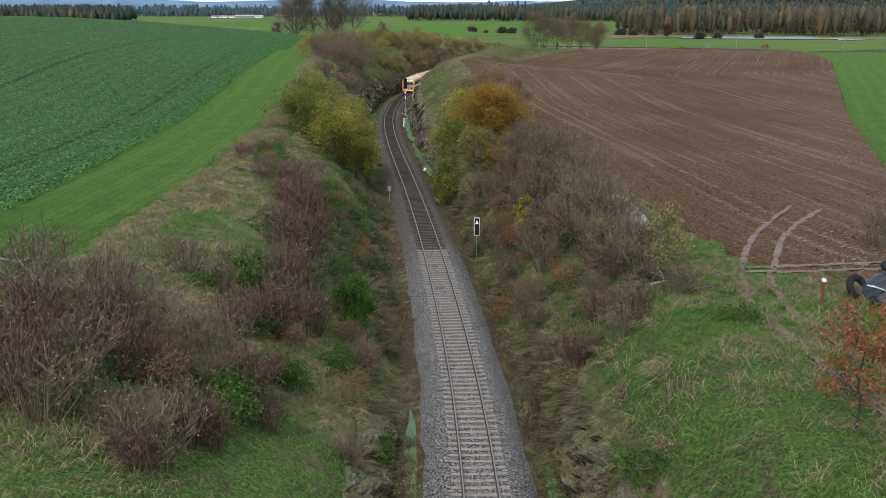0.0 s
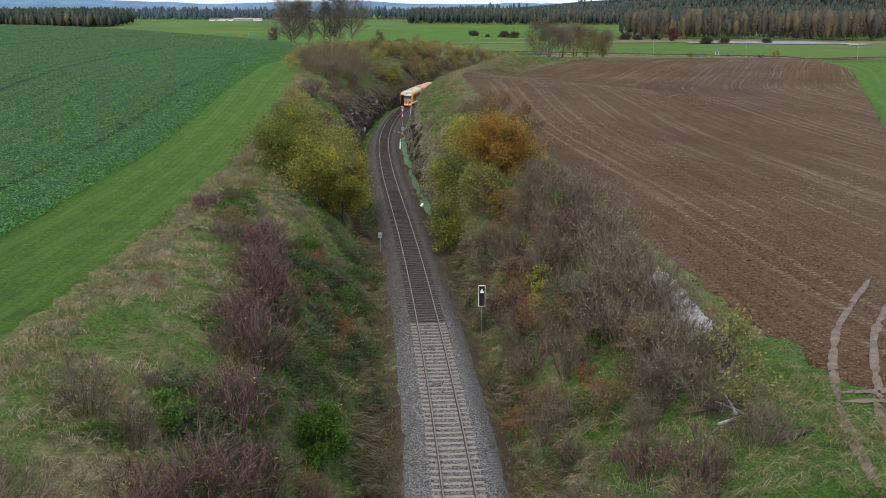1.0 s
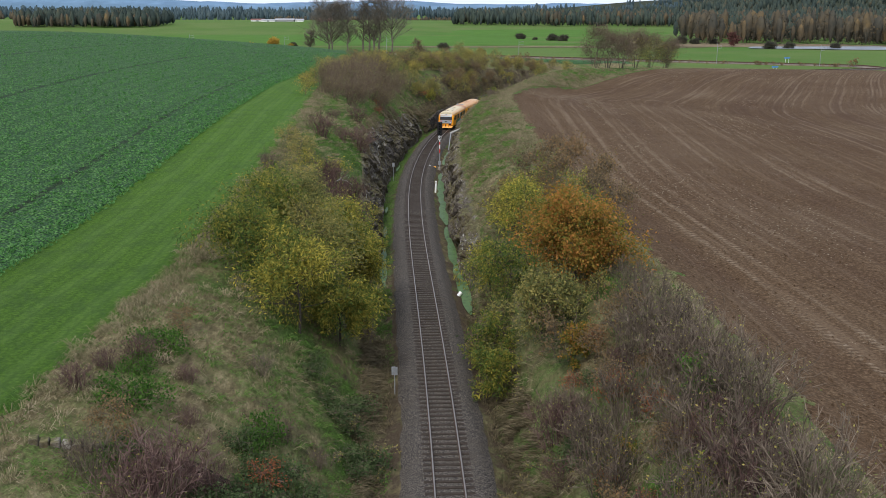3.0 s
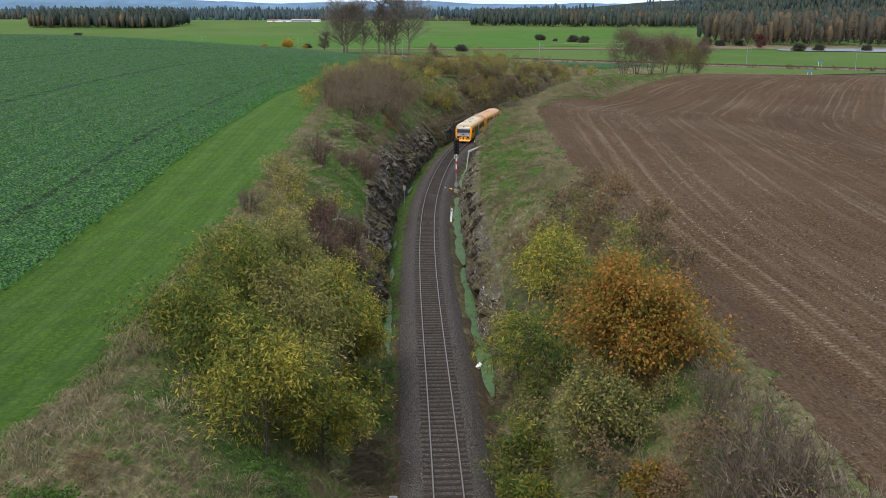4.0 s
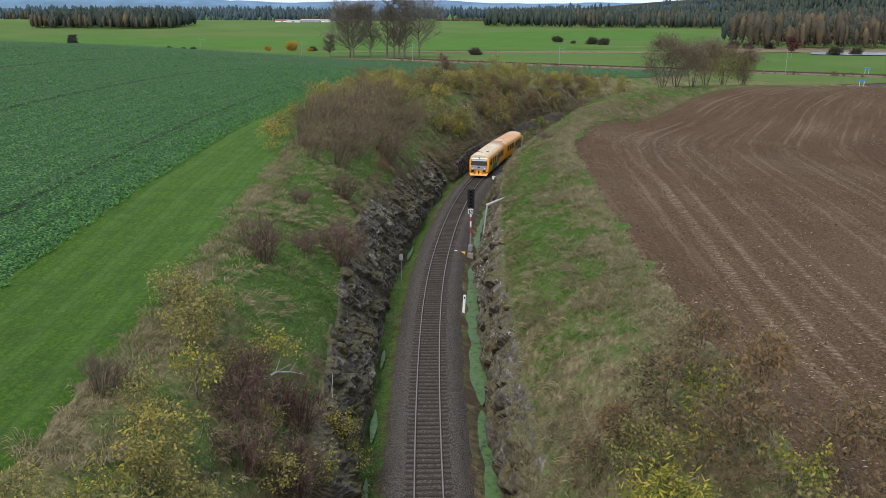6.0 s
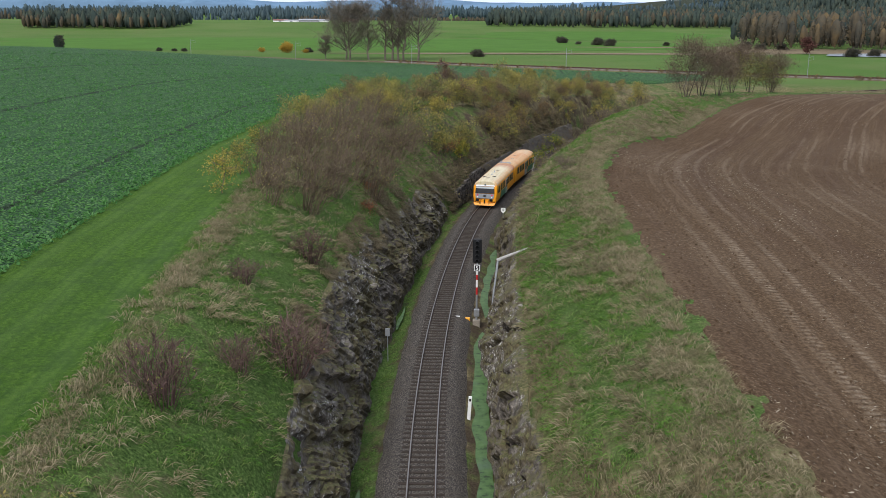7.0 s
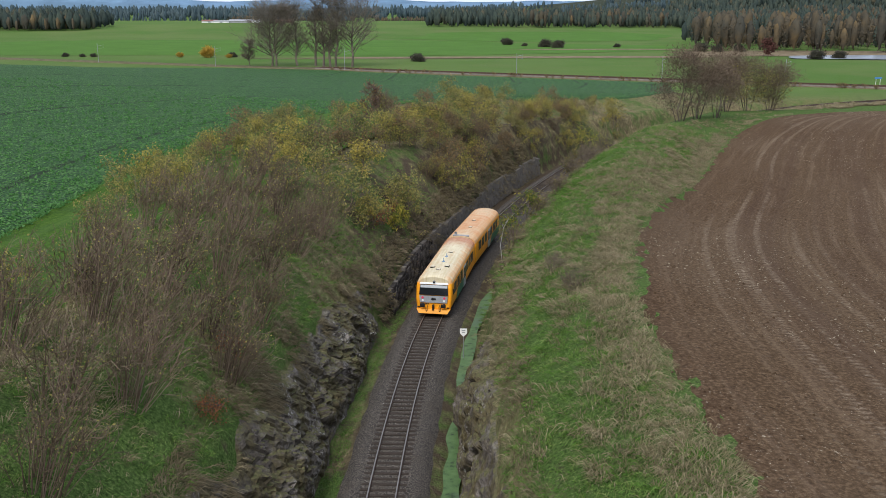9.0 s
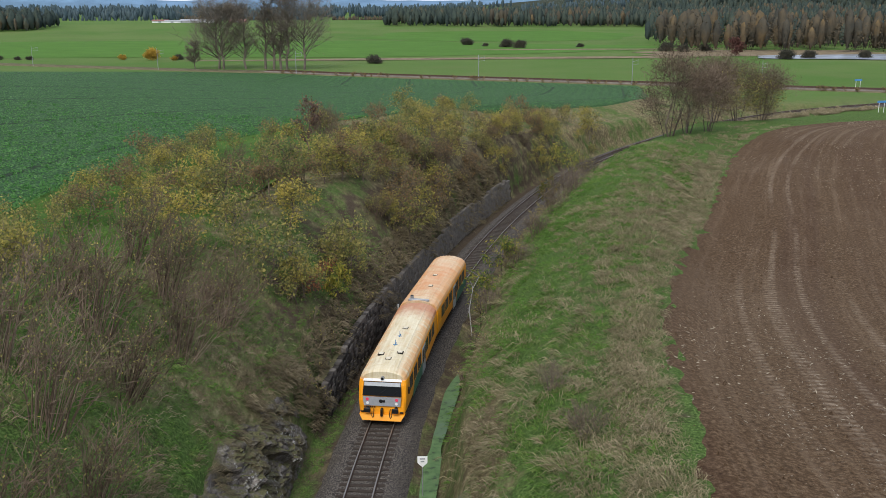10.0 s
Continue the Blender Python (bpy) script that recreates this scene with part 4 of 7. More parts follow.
    vs = prism(bm, [(-1.20, 0.28), (1.20, 0.28), (1.42, 0.62), (-1.42, 0.62)], 0.10, 0.45)
    for v in vs:
        if v.co.z > 0.5:
            v.co.y += 0.16
    part("plough", bm, ORANGE, car, "orange snow plough apron")
    for s in (-1, 1):
        bm = bmesh.new()
        rod(bm, (s * 0.875, 0.06, 0.98), (s * 0.875, 0.42, 0.98), 0.11, 12)
        box(bm, (s * 0.875 - 0.21, 0.0, 0.82), (s * 0.875 + 0.21, 0.07, 1.14), 0.05)
        part("buffer", bm, BLACK, car, "black buffer")
        bm = bmesh.new()
        pts = [(s * 0.52, 0.36, 0.95), (s * 0.50, 0.22, 0.80), (s * 0.50, 0.16, 0.55), (s * 0.55, 0.18, 0.42), (s * 0.62, 0.20, 0.52), (s * 0.62, 0.30, 0.80)]
        for a, b in zip(pts, pts[1:]):
            rod(bm, a, b, 0.025, 6)
        part("brake_hose", bm, BLACK, car)
        bm = bmesh.new()
        box(bm, (s * 1.22 - 0.11, 0.36, 0.68), (s * 1.22 + 0.11, 0.44, 0.78), 0.02)
        part("marker_lamp", bm, UNDER, car)
        bm = bmesh.new()
        box(bm, (s * 1.58 - 0.04, 1.0, 1.75), (s * 1.58 + 0.04, 1.12, 2.2), 0.02)
        rod(bm, (s * 1.5, 1.05, 2.2), (s * 1.58, 1.05, 2.2), 0.02, 5)
        part("side_mirror", bm, BLACK, car)
    bm = bmesh.new()
    box(bm, (-0.07, 0.10, 0.55), (0.07, 0.42, 1.02), 0.02)
    rod(bm, (0, 0.05, 0.92), (0, 0.35, 0.92), 0.05, 8)
    part("coupling_hook", bm, BLACK, car)
    return car


TRAIN_Y = 232.0


def along(y0, dist):
    y = y0
    while dist > 0:
        s = float(track_slope(y))
        y += 0.05 / math.sqrt(1 + s * s)
        dist -= 0.05
    return y


ya = TRAIN_Y
yb = along(ya, 14.7)
yc = along(yb, 14.7)
p_a, p_b, p_c = ((float(track_x(y)), y, 0.0) for y in (ya, yb, yc))
railcar(p_a, p_b, 14.7, True, ROOF_PALE, "orange railcar with cream roof and dark windscreen on the track")
railcar(p_b, p_c, 14.7, False, ROOF_RUST, "orange railcar with a rust-streaked roof coupled in front")
bm = bmesh.new()
for i in range(5):
    box(bm, (-0.75, -0.42 + 0.17 * i, 0.7), (0.75, -0.34 + 0.17 * i, 2.75), 0.03)
box(bm, (-0.68, -0.45, 0.75), (0.68, 0.4, 2.7))
gang = tagged(part("gangway_bellows", bm, UNDER), "dark folded bellows between the two cars", "gangway")
gang.matrix_basis = Matrix.Translation(p_b) @ Matrix.Rotation(-math.atan(float(track_slope(yb))), 4, "Z")

# ---- plants ----
def unit(v):
    return v / np.maximum(np.linalg.norm(v, axis=-1, keepdims=True), 1e-6)


def ribbons(p0, p1, w0, w1, r):
    s = unit(np.cross(p1 - p0, r.normal(size=p0.shape)))
    v = np.stack([p0 - s * w0, p0 + s * w0, p1 + s * w1, p1 - s * w1], 1).reshape(-1, 3)
    return v, np.arange(len(v)).reshape(-1, 4)


def leaves(c, way, length, width, r):
    n = len(c)
    length, width = length * r.uniform(0.6, 1.3, (n, 1)), width * r.uniform(0.6, 1.3, (n, 1))
    s = unit(np.cross(way, r.normal(size=c.shape)))
    v = np.stack([c, c + way * length * 0.5 + s * width * 0.5, c + way * length, c + way * length * 0.55 - s * width * 0.5], 1).reshape(-1, 3)
    return v, np.arange(len(v)).reshape(-1, 4)


def tube(p0, p1, r0, r1, n=5):
    """Tapered limbs from arrays of ends."""
    a = unit(p1 - p0)
    u = unit(np.cross(a, np.array([0.31, 0.52, 0.8])))
    w = np.cross(a, u)
    out_v, out_f = [], []
    ang = np.arange(n) * 2 * np.pi / n
    ring = u[:, None] * np.cos(ang)[None, :, None] + w[:, None] * np.sin(ang)[None, :, None]
    v = np.concatenate([p0[:, None] + ring * np.reshape(r0, (-1, 1, 1)), p1[:, None] + ring * np.reshape(r1, (-1, 1, 1))], 1)
    m = len(p0)
    base = np.arange(m)[:, None] * 2 * n
    i = np.arange(n)[None]
    f = np.stack([base + i, base + (i + 1) % n, base + n + (i + 1) % n, base + n + i], -1).reshape(-1, 4)
    return v.reshape(-1, 3), f


def merge(*parts):
    vs, fs, k = [], [], 0
    for v, f in parts:
        vs.append(v)
        fs.append(f + k)
        k += len(v)
    return np.concatenate(vs), np.concatenate(fs)


def twig_shrub(seed, h, r, stems, mat, label, lean=0.0, leaf=None, leaf_n=0, twigs=4, thick=1.0, fine=1.0):
    """A bare shrub: many arching stems that fork twice into fine twigs; a few last leaves."""
    g = np.random.default_rng(seed)
    az = g.uniform(0, 2 * np.pi, stems)
    out = np.sqrt(g.uniform(0.02, 1, stems)) * r
    base = np.stack([np.cos(az) * out * 0.35, np.sin(az) * out * 0.35, np.full(stems, -0.1)], -1)
    ht = h * (1 - 0.45 * (out / r) ** 2) * g.uniform(0.7, 1.1, stems)
    tip = np.stack([np.cos(az) * out + lean * ht, np.sin(az) * out, ht], -1)
    mid = base * 0.45 + tip * 0.55 + np.stack([-np.cos(az) * out * 0.12, -np.sin(az) * out * 0.12, ht * 0.12], -1)
    mid += g.normal(scale=0.06 * h, size=mid.shape)
    segs = [tube(base, mid, np.full(stems, 0.022 * thick), np.full(stems, 0.014 * thick), 4), tube(mid, tip, np.full(stems, 0.014 * thick), np.full(stems, 0.005), 3)]
    # first forks
    n1 = 6
    idx = np.repeat(np.arange(stems), n1)
    f = g.uniform(0.25, 1, len(idx))[:, None]
    p = np.where(f < 0.5, base[idx] + (mid - base)[idx] * f * 2, mid[idx] + (tip - mid)[idx] * (f - 0.5) * 2)
    way = unit(unit(tip - base)[idx] * 0.8 + g.normal(size=p.shape) * 0.55 + np.array([lean * 0.5, 0, 0.25]))
    ln = h * g.uniform(0.16, 0.36, (len(idx), 1)) * (1.15 - 0.5 * f)
    q = p + way * ln
    parts = segs + [ribbons(p, q, 0.012 * thick * fine, 0.006 * fine, g)]
    # fine twigs
    i2 = np.repeat(np.arange(len(p)), twigs)
    f2 = g.uniform(0.1, 1, (len(i2), 1))
    p2 = p[i2] + (q - p)[i2] * f2
    way2 = unit(way[i2] + g.normal(size=p2.shape) * 0.6 + np.array([lean * 0.4, 0, 0.15]))
    q2 = p2 + way2 * h * g.uniform(0.06, 0.17, (len(i2), 1))
    parts.append(ribbons(p2, q2, 0.012 * fine, 0.005 * fine, g))
    ob = tagged(new("shrub"), label, "shrub")
    v, fc = merge(*parts)
    mesh_object("bare_crown", v, fc, mat, ob)
    if leaf_n:
        pick = g.integers(0, len(q2), leaf_n)
        c = q2[pick] - way2[pick] * g.uniform(0, 0.2, (leaf_n, 1))
        wy = unit(g.normal(size=c.shape) + np.array([0, 0, -0.5]))
        v, fc = leaves(c, wy, 0.11, 0.07, g)
        mesh_object("foliage", v, fc, leaf, ob)
    return ob


def leaf_tree(seed, h, r, bole, limbs, leaf, label, size=(0.20, 0.10), per=40, subs=6, name="tree", category="tree", droop=0.5, flat=1.0, bark=None, clump=0.34, gaps=0.25):
    """A tree or bush: tapered trunk, forking limbs and a crown of many single leaves in uneven clumps."""
    g = np.random.default_rng(seed)
    ob = tagged(new(name), label, category)
    lean = g.normal(scale=0.05 * h, size=2)
    top = np.array([lean[0], lean[1], h * 0.86])
    z = np.linspace(0, 1, 6)
    spine = np.outer(z, top) + np.concatenate([np.zeros((1, 3)), g.normal(scale=0.03 * h, size=(5, 3)) * [1, 1, 0.1]])
    spine[0, 2] = -0.25
    rad = 0.035 * h ** 0.9 * (1 - 0.85 * z) * 0.55
    trunk = tube(spine[:-1], spine[1:], rad[:-1], rad[1:], 7)
    f = np.sqrt(g.uniform(bole ** 2, 1, limbs))
    at = np.stack([np.interp(f, z, spine[:, i]) for i in range(3)], -1)
    az = np.arange(limbs) * 2.4 + g.uniform(-0.5, 0.5, limbs)
    shape = np.sin(np.pi * np.clip((f - bole) / (1.12 - bole), 0.06, 1) ** 0.8) ** 0.7
    reach = r * shape * g.uniform(0.55, 1.12, limbs)
    end = at + np.stack([np.cos(az) * reach, np.sin(az) * reach * flat, h * g.uniform(0.02, 0.20, limbs)], -1)
    limb = tube(at, end, 0.22 * np.interp(f, z, rad) + 0.012, np.full(limbs, 0.010), 5)
    i1 = np.repeat(np.arange(limbs), subs)
    f1 = g.uniform(0.3, 1.0, (len(i1), 1))
    p1 = at[i1] + (end - at)[i1] * f1
    w1 = unit(unit(end - at)[i1] * 0.6 + g.normal(size=p1.shape) * 0.7 + np.array([0, 0, 0.25]))
    q1 = p1 + w1 * r * g.uniform(0.15, 0.42, (len(i1), 1))
    br = ribbons(p1, q1, 0.014, 0.006, g)
    v, fc = merge(trunk, limb, br)
    mesh_object("trunk", v, fc, bark or BARK, ob)
    keep = g.uniform(size=len(q1)) > gaps
    q1, w1 = q1[keep], w1[keep]
    i2 = np.repeat(np.arange(len(q1)), per)
    c = q1[i2] - w1[i2] * g.uniform(0, 0.9, (len(i2), 1)) * r * 0.2 + g.normal(size=(len(i2), 3)) * r * clump * 0.36
    way = unit(w1[i2] * 0.6 + g.normal(size=c.shape) * 0.6 + np.array([0, 0, -droop]))
    v, fc = leaves(c, way, size[0], size[1], g)
    mesh_object("crown", v, fc, leaf, ob)
    return ob


def set_down(ob, x, y, sink=0.05):
    ob.matrix_basis = Matrix.Translation((x, y, float(height(x, y)) - sink))
    return ob


def again(ob, x, y, scale, turn, sink=0.05):
    return copy_thing(ob, Matrix.Translation((x, y, float(height(x, y)) - sink)) @ Matrix.Rotation(turn, 4, "Z") @ Matrix.Diagonal((scale, scale, scale * (0.9 + 0.2 * hashed(x, y)), 1)))


# the big autumn trees on both banks
for i, (x, y, h, r) in enumerate(((-11.4, 100.0, 5.8, 3.3), (-14.8, 102.5, 5.0, 3.0), (-11.8, 106.5, 6.4, 3.4), (-15.2, 108.5, 5.4, 3.0), (-11.2, 112.5, 6.0, 2.9), (-14.2, 115.0, 4.8, 2.7), (-10.2, 118.5, 4.6, 2.2), (-9.6, 104.0, 4.6, 2.3))):
    set_down(leaf_tree(100 + i, h, r, 0.10, 32, LEAF_YELLOW if i % 3 != 2 else LEAF_OLIVE, "dense yellow-green ash-like tree on the cutting bank", (0.27, 0.075), 72, 7, gaps=0.38), x, y)
set_down(leaf_tree(110, 4.0, 1.4, 0.15, 18, LEAF_YELLOW, "slender bright yellow sapling beside the ditch", (0.28, 0.11), 30, 5), -8.8, 111.5)
for i, (x, y, h, r) in enumerate(((0.6, 105.5, 4.6, 2.2), (1.3, 111.0, 5.2, 2.6), (0.3, 116.0, 4.6, 2.2), (2.8, 117.5, 4.8, 2.5), (2.2, 121.5, 4.6, 2.2), (1.0, 101.5, 3.6, 1.8))):
    set_down(leaf_tree(120 + i, h, r, 0.10, 26, LEAF_YELLOW, "loose yellow-green tree thinning out in autumn", (0.30, 0.085), 30, 6, gaps=0.4), x, y)
set_down(leaf_tree(130, 6.0, 3.4, 0.10, 44, LEAF_ORANGE, "rounded orange and green oak-like tree at the field edge", (0.19, 0.12), 84, 8), 5.7, 105.6)
set_down(leaf_tree(131, 4.2, 2.4, 0.10, 26, LEAF_OLIVE, "olive green bushy tree below the orange one", (0.22, 0.11), 40, 6), 3.4, 101.8)
set_down(leaf_tree(132, 2.4, 0.9, 0.1, 16, LEAF_ORANGE, "small bright orange bush", (0.18, 0.11), 34, 5, "shrub", "shrub"), 4.9, 95.5)
set_down(leaf_tree(133, 2.9, 1.15, 0.05, 24, LEAF_GREEN, "upright dark green bush beside the track", (0.14, 0.08), 60, 6, "shrub", "shrub", gaps=0.1), -5.1, 53.0)
set_down(leaf_tree(134, 4.2, 1.5, 0.12, 24, LEAF_RED, "rust-red young oak holding its leaves", (0.16, 0.08), 24, 6, gaps=0.35), 13.5, 28.9)

# prototypes of the scrub
GREY_SHRUB = [twig_shrub(200 + i, 3.2, 2.0, 38, TWIG, "bare grey-brown thorn shrub on the bank", 0, LEAF_OLIVE, 160) for i in range(2)]
RED_SHRUB = [twig_shrub(210 + i, 2.4, 1.8, 48, TWIG_RED, "dense purple-brown bare shrub on the bank", 0, LEAF_OLIVE, 90) for i in range(2)]
LEAN_SHRUB = [twig_shrub(220 + i, 4.2, 2.4, 42, TWIG_PALE, "tall bare shrub with long leaning grey-brown stems", 0.36, LEAF_OLIVE, 520, thick=1.2) for i in range(2)]
LOW_SHRUB = [twig_shrub(230, 1.2, 1.2, 11, TWIG, "low brown bramble and dead stalks", 0.1, LEAF_OLIVE, 140, twigs=4)]
YEL_SHRUB = [leaf_tree(240 + i, 4.2, 2.1, 0.06, 22, LEAF_OCHRE if i else LEAF_OLIVE, "yellow-green bush with thinning autumn leaves", (0.25, 0.13), 11, 6, "shrub", "shrub", gaps=0.35, bark=TWIG) for i in range(2)]
BROWN_SHRUB = [leaf_tree(250, 3.4, 2.0, 0.06, 24, LEAF_BROWN, "brown-leaved bush in late autumn", (0.23, 0.12), 10, 6, "shrub", "shrub", gaps=0.3, bark=TWIG)]
for pr in (GREY_SHRUB, RED_SHRUB, LEAN_SHRUB, LOW_SHRUB, YEL_SHRUB, BROWN_SHRUB):
    for ob in pr:
        ob["group"] = "scrub of the cutting"

used = set()


def scrub(kind, spots):
    for x, y, s in spots:
        i = int(hashed(x * 3.1, y * 1.7) * 97) % len(kind)
        ob = kind[i]
        a = hashed(x, y * 2.2) * 6.28 if kind is not LEAN_SHRUB else (hashed(x, y) - 0.5) * 1.6
        if ob.name not in used:
            used.add(ob.name)
            ob.matrix_basis = Matrix.Translation((x, y, float(height(x, y)) - 0.08)) @ Matrix.Rotation(a, 4, "Z") @ Matrix.Diagonal((s, s, s, 1))
        else:
            ob2 = copy_thing(ob, Matrix.Identity(4))
            ob2.matrix_basis = Matrix.Translation((x, y, float(height(x, y)) - 0.08)) @ Matrix.Rotation(a, 4, "Z") @ Matrix.Diagonal((s, s, s * (0.85 + 0.3 * hashed(x, y)), 1))


def thicket(name, kind, spots, label):
    """Many small plants nobody could count, joined into one object."""
    vs, fs, sl, mats, k = [], [], [], [], 0
    for x, y, s in spots:
        ob = kind[int(hashed(x * 3.1, y * 1.7) * 97) % len(kind)]
        a = hashed(x, y * 2.2) * 6.28
        for ch in ob.children:
            me = ch.data
            v = np.empty(len(me.vertices) * 3, np.float32)
            me.vertices.foreach_get("co", v)
            f = np.empty(len(me.loops), np.int32)
            me.loops.foreach_get("vertex_index", f)
            v = v.reshape(-1, 3) * s
            v = np.stack([v[:, 0] * np.cos(a) - v[:, 1] * np.sin(a) + x, v[:, 0] * np.sin(a) + v[:, 1] * np.cos(a) + y, v[:, 2] + float(height(x, y)) - 0.08], -1)
            m = me.materials[0]
            if m not in mats:
                mats.append(m)
            quad = np.array([p.loop_total for p in me.polygons]) == 4
            f = f.reshape(-1, 4) if quad.all() else f[: len(f) // 4 * 4].reshape(-1, 4)
            vs.append(v)
            fs.append(f + k)
            sl.append(np.full(len(f), mats.index(m)))
            k += len(v)
    return tagged(mesh_object(name, np.concatenate(vs), np.concatenate(fs), mats, slots=np.concatenate(sl)), label, "scrub", kind="stuff")


scrub(RED_SHRUB, [(-8.2, 45.0, 1.25), (-7.0, 47.5, 1.0), (-9.6, 42.5, 1.0), (-11.3, 71.5, 1.05), (-9.4, 66.0, 1.0), (-12.1, 77.5, 1.2), (-11.0, 63.0, 0.9), (-15.3, 33.8, 1.0), (-14.0, 36.5, 1.0),
                  (-9.0, 31.2, 0.8), (-14.3, 131.5, 1.15), (-13.0, 134.5, 1.0), (-15.6, 159.5, 1.15), (-18.2, 148.5, 1.05), (-18.2, 176.0, 0.9), (-17.0, 155.0, 0.7), (-19.6, 165.0, 0.7), (5.8, 80.0, 0.8), (5.2, 74.0, 0.7), (-8.6, 76.0, 0.6),
                  (6.9, 45.5, 0.9), (9.4, 46.0, 0.9), (8.2, 49.5, 0.9)])
scrub(GREY_SHRUB, [(-12.8, 38.5, 1.0), (-17.0, 37.5, 1.0), (-19.3, 44.0, 0.95), (-11.0, 36.8, 0.8), (-14.6, 40.8, 0.9), (-17.5, 33.0, 1.1), (9.9, 73.0, 1.15), (9.2, 89.0, 1.1), (10.0, 66.0, 1.05),
                   (9.8, 79.5, 1.2), (8.6, 62.0, 1.0), (6.6, 87.5, 0.95), (9.0, 95.8, 1.0), (8.2, 69.5, 1.0), (7.2, 76.0, 0.95), (8.4, 84.0, 1.1), (8.6, 100.5, 0.8), (10.6, 57.5, 1.0), (11.4, 52.0, 0.95), (9.6, 53.5, 0.9),
                   (12.2, 48.0, 0.7), (-9.8, 38.5, 0.9), (6.4, 66.0, 0.8), (7.6, 92.5, 1.0), (27.8, 58.5, 1.0), (26.0, 52.0, 0.8), (0.2, 219.5, 0.55), (0.8, 213.5, 0.55), (9.4, 276.0, 0.9), (-19.4, 128.0, 0.6), (-0.9, 246.0, 0.7), (2.2, 254.0, 0.8), (4.6, 262.0, 0.8), (7.2, 270.0, 0.9), (11.0, 282.0, 0.9), (14.0, 290.0, 0.8), (-2.2, 240.5, 0.5), (12.3, 55.6, 0.9), (11.9, 60.5, 0.9), (11.7, 64.5, 0.95), (11.5, 68.5, 1.0), (12.2, 57.0, 0.8), (10.9, 71.0, 1.2), (11.4, 76.0, 1.2), (11.0, 83.0, 1.2), (10.4, 88.5, 1.1), (9.8, 93.0, 1.0)])
scrub(LEAN_SHRUB, [(-22.4, 182.5, 0.8), (-20.4, 186.0, 0.9), (-24.6, 188.0, 0.95), (-22.0, 191.5, 1.0), (-20.0, 193.6, 0.9), (-25.6, 194.5, 1.0), (-20.6, 197.5, 1.0), (-23.4, 199.5, 1.1), (-17.9, 201.5, 0.9),
                   (-19.6, 205.0, 1.05), (-22.6, 207.0, 1.1), (-25.8, 203.0, 1.0), (-18.2, 210.0, 0.9), (-20.8, 213.0, 1.05), (-23.8, 216.0, 1.1), (-19.4, 218.5, 1.0), (-22.0, 222.5, 1.1), (-18.6, 225.5, 1.0), (-24.6, 225.0, 1.0),
                   (-20.4, 230.0, 1.0), (-27.0, 210.0, 0.9), (-27.2, 219.0, 0.9), (-17.6, 231.0, 0.9), (-23.0, 233.0, 1.0)])
scrub(YEL_SHRUB, [(-26.6, 184.0, 0.75), (-27.6, 192.0, 0.75), (-28.2, 200.0, 0.75), (-28.6, 214.0, 0.75), (-27.0, 227.0, 0.8), (-21.4, 237.0, 1.0), (-18.4, 240.5, 0.95), (-24.2, 240.0, 0.9), (-20.0, 246.0, 1.05), (-16.0, 249.5, 1.0),
                  (-22.4, 250.5, 0.95), (-17.0, 254.5, 1.05), (-12.6, 251.0, 0.65), (-19.0, 259.0, 1.0), (-14.6, 263.0, 1.0), (-11.4, 268.0, 1.0), (-15.4, 271.0, 0.95), (-8.6, 274.0, 0.9), (-11.8, 278.5, 1.0), (-5.6, 281.0, 0.95), (-8.8, 286.0, 1.0),
                  (-2.4, 290.0, 0.95), (-5.4, 295.0, 0.95), (1.2, 300.5, 0.9), (-2.0, 304.0, 0.9), (5.0, 312.0, 0.85), (8.0, 321.0, 0.85), (13.0, 330.0, 0.8), (16.0, 344.0, 0.8), (24.0, 352.0, 0.8), (12.9, 54.4, 0.8), (12.6, 49.8, 0.72), (10.2, 58.8, 0.5),
                  (-12.0, 137.5, 0.6), (-15.6, 124.5, 0.8), (-17.2, 126.5, 0.6), (2.0, 123.0, 0.75), (2.2, 127.0, 0.7), (-18.8, 36.0, 0.6), (6.0, 72.0, 0.45)])
scrub(BROWN_SHRUB, [(5.4, 125.5, 1.05), (9.0, 124.5, 1.0), (3.6, 130.0, 0.9), (7.0, 129.5, 1.0), (8.6, 119.0, 0.85), (5.6, 134.0, 0.85), (9.4, 114.5, 0.8), (-13.2, 266.0, 1.0), (-10.0, 272.0, 0.9), (-15.8, 258.0, 0.9), (-7.2, 280.0, 0.9),
                    (-18.4, 252.0, 0.9), (-3.8, 286.0, 0.9), (0.6, 295.0, 0.85), (-12.4, 283.0, 0.9), (3.4, 307.0, 0.8), (6.0, 316.0, 0.85), (19.6, 349.0, 0.9), (6.2, 90.5, 0.7), (7.2, 96.5, 0.8), (1.8, 130.5, 0.6), (5.0, 62.0, 0.55)])
low = []
for i in range(104):
    y = 30 + 100 * hashed(i, 2.0) if i < 70 else 232 + 70 * hashed(i, 2.0)
    side = -1 if hashed(i, 5.0) < (0.5 if i < 70 else 0.75) else 1
    d = side * ((3.6 if i < 70 else 4.75) + 3.2 * hashed(i, 9.0) ** 1.6)
    x, _ = on_track(y, d)
    low.append((float(x), y, 0.6 + 0.6 * hashed(i, 3.0)))
low += [(float(on_track(236 + 1.7 * i, -(4.7 + 0.9 * hashed(i, 15.0)))[0]), 236 + 1.7 * i, 0.55 + 0.4 * hashed(i, 17.0)) for i in range(40)]
low += [(float(on_track(254 + 2.1 * i, 3.9 + 2.2 * hashed(i, 19.0))[0]), 254 + 2.1 * i, 0.8 + 0.7 * hashed(i, 21.0)) for i in range(24)]
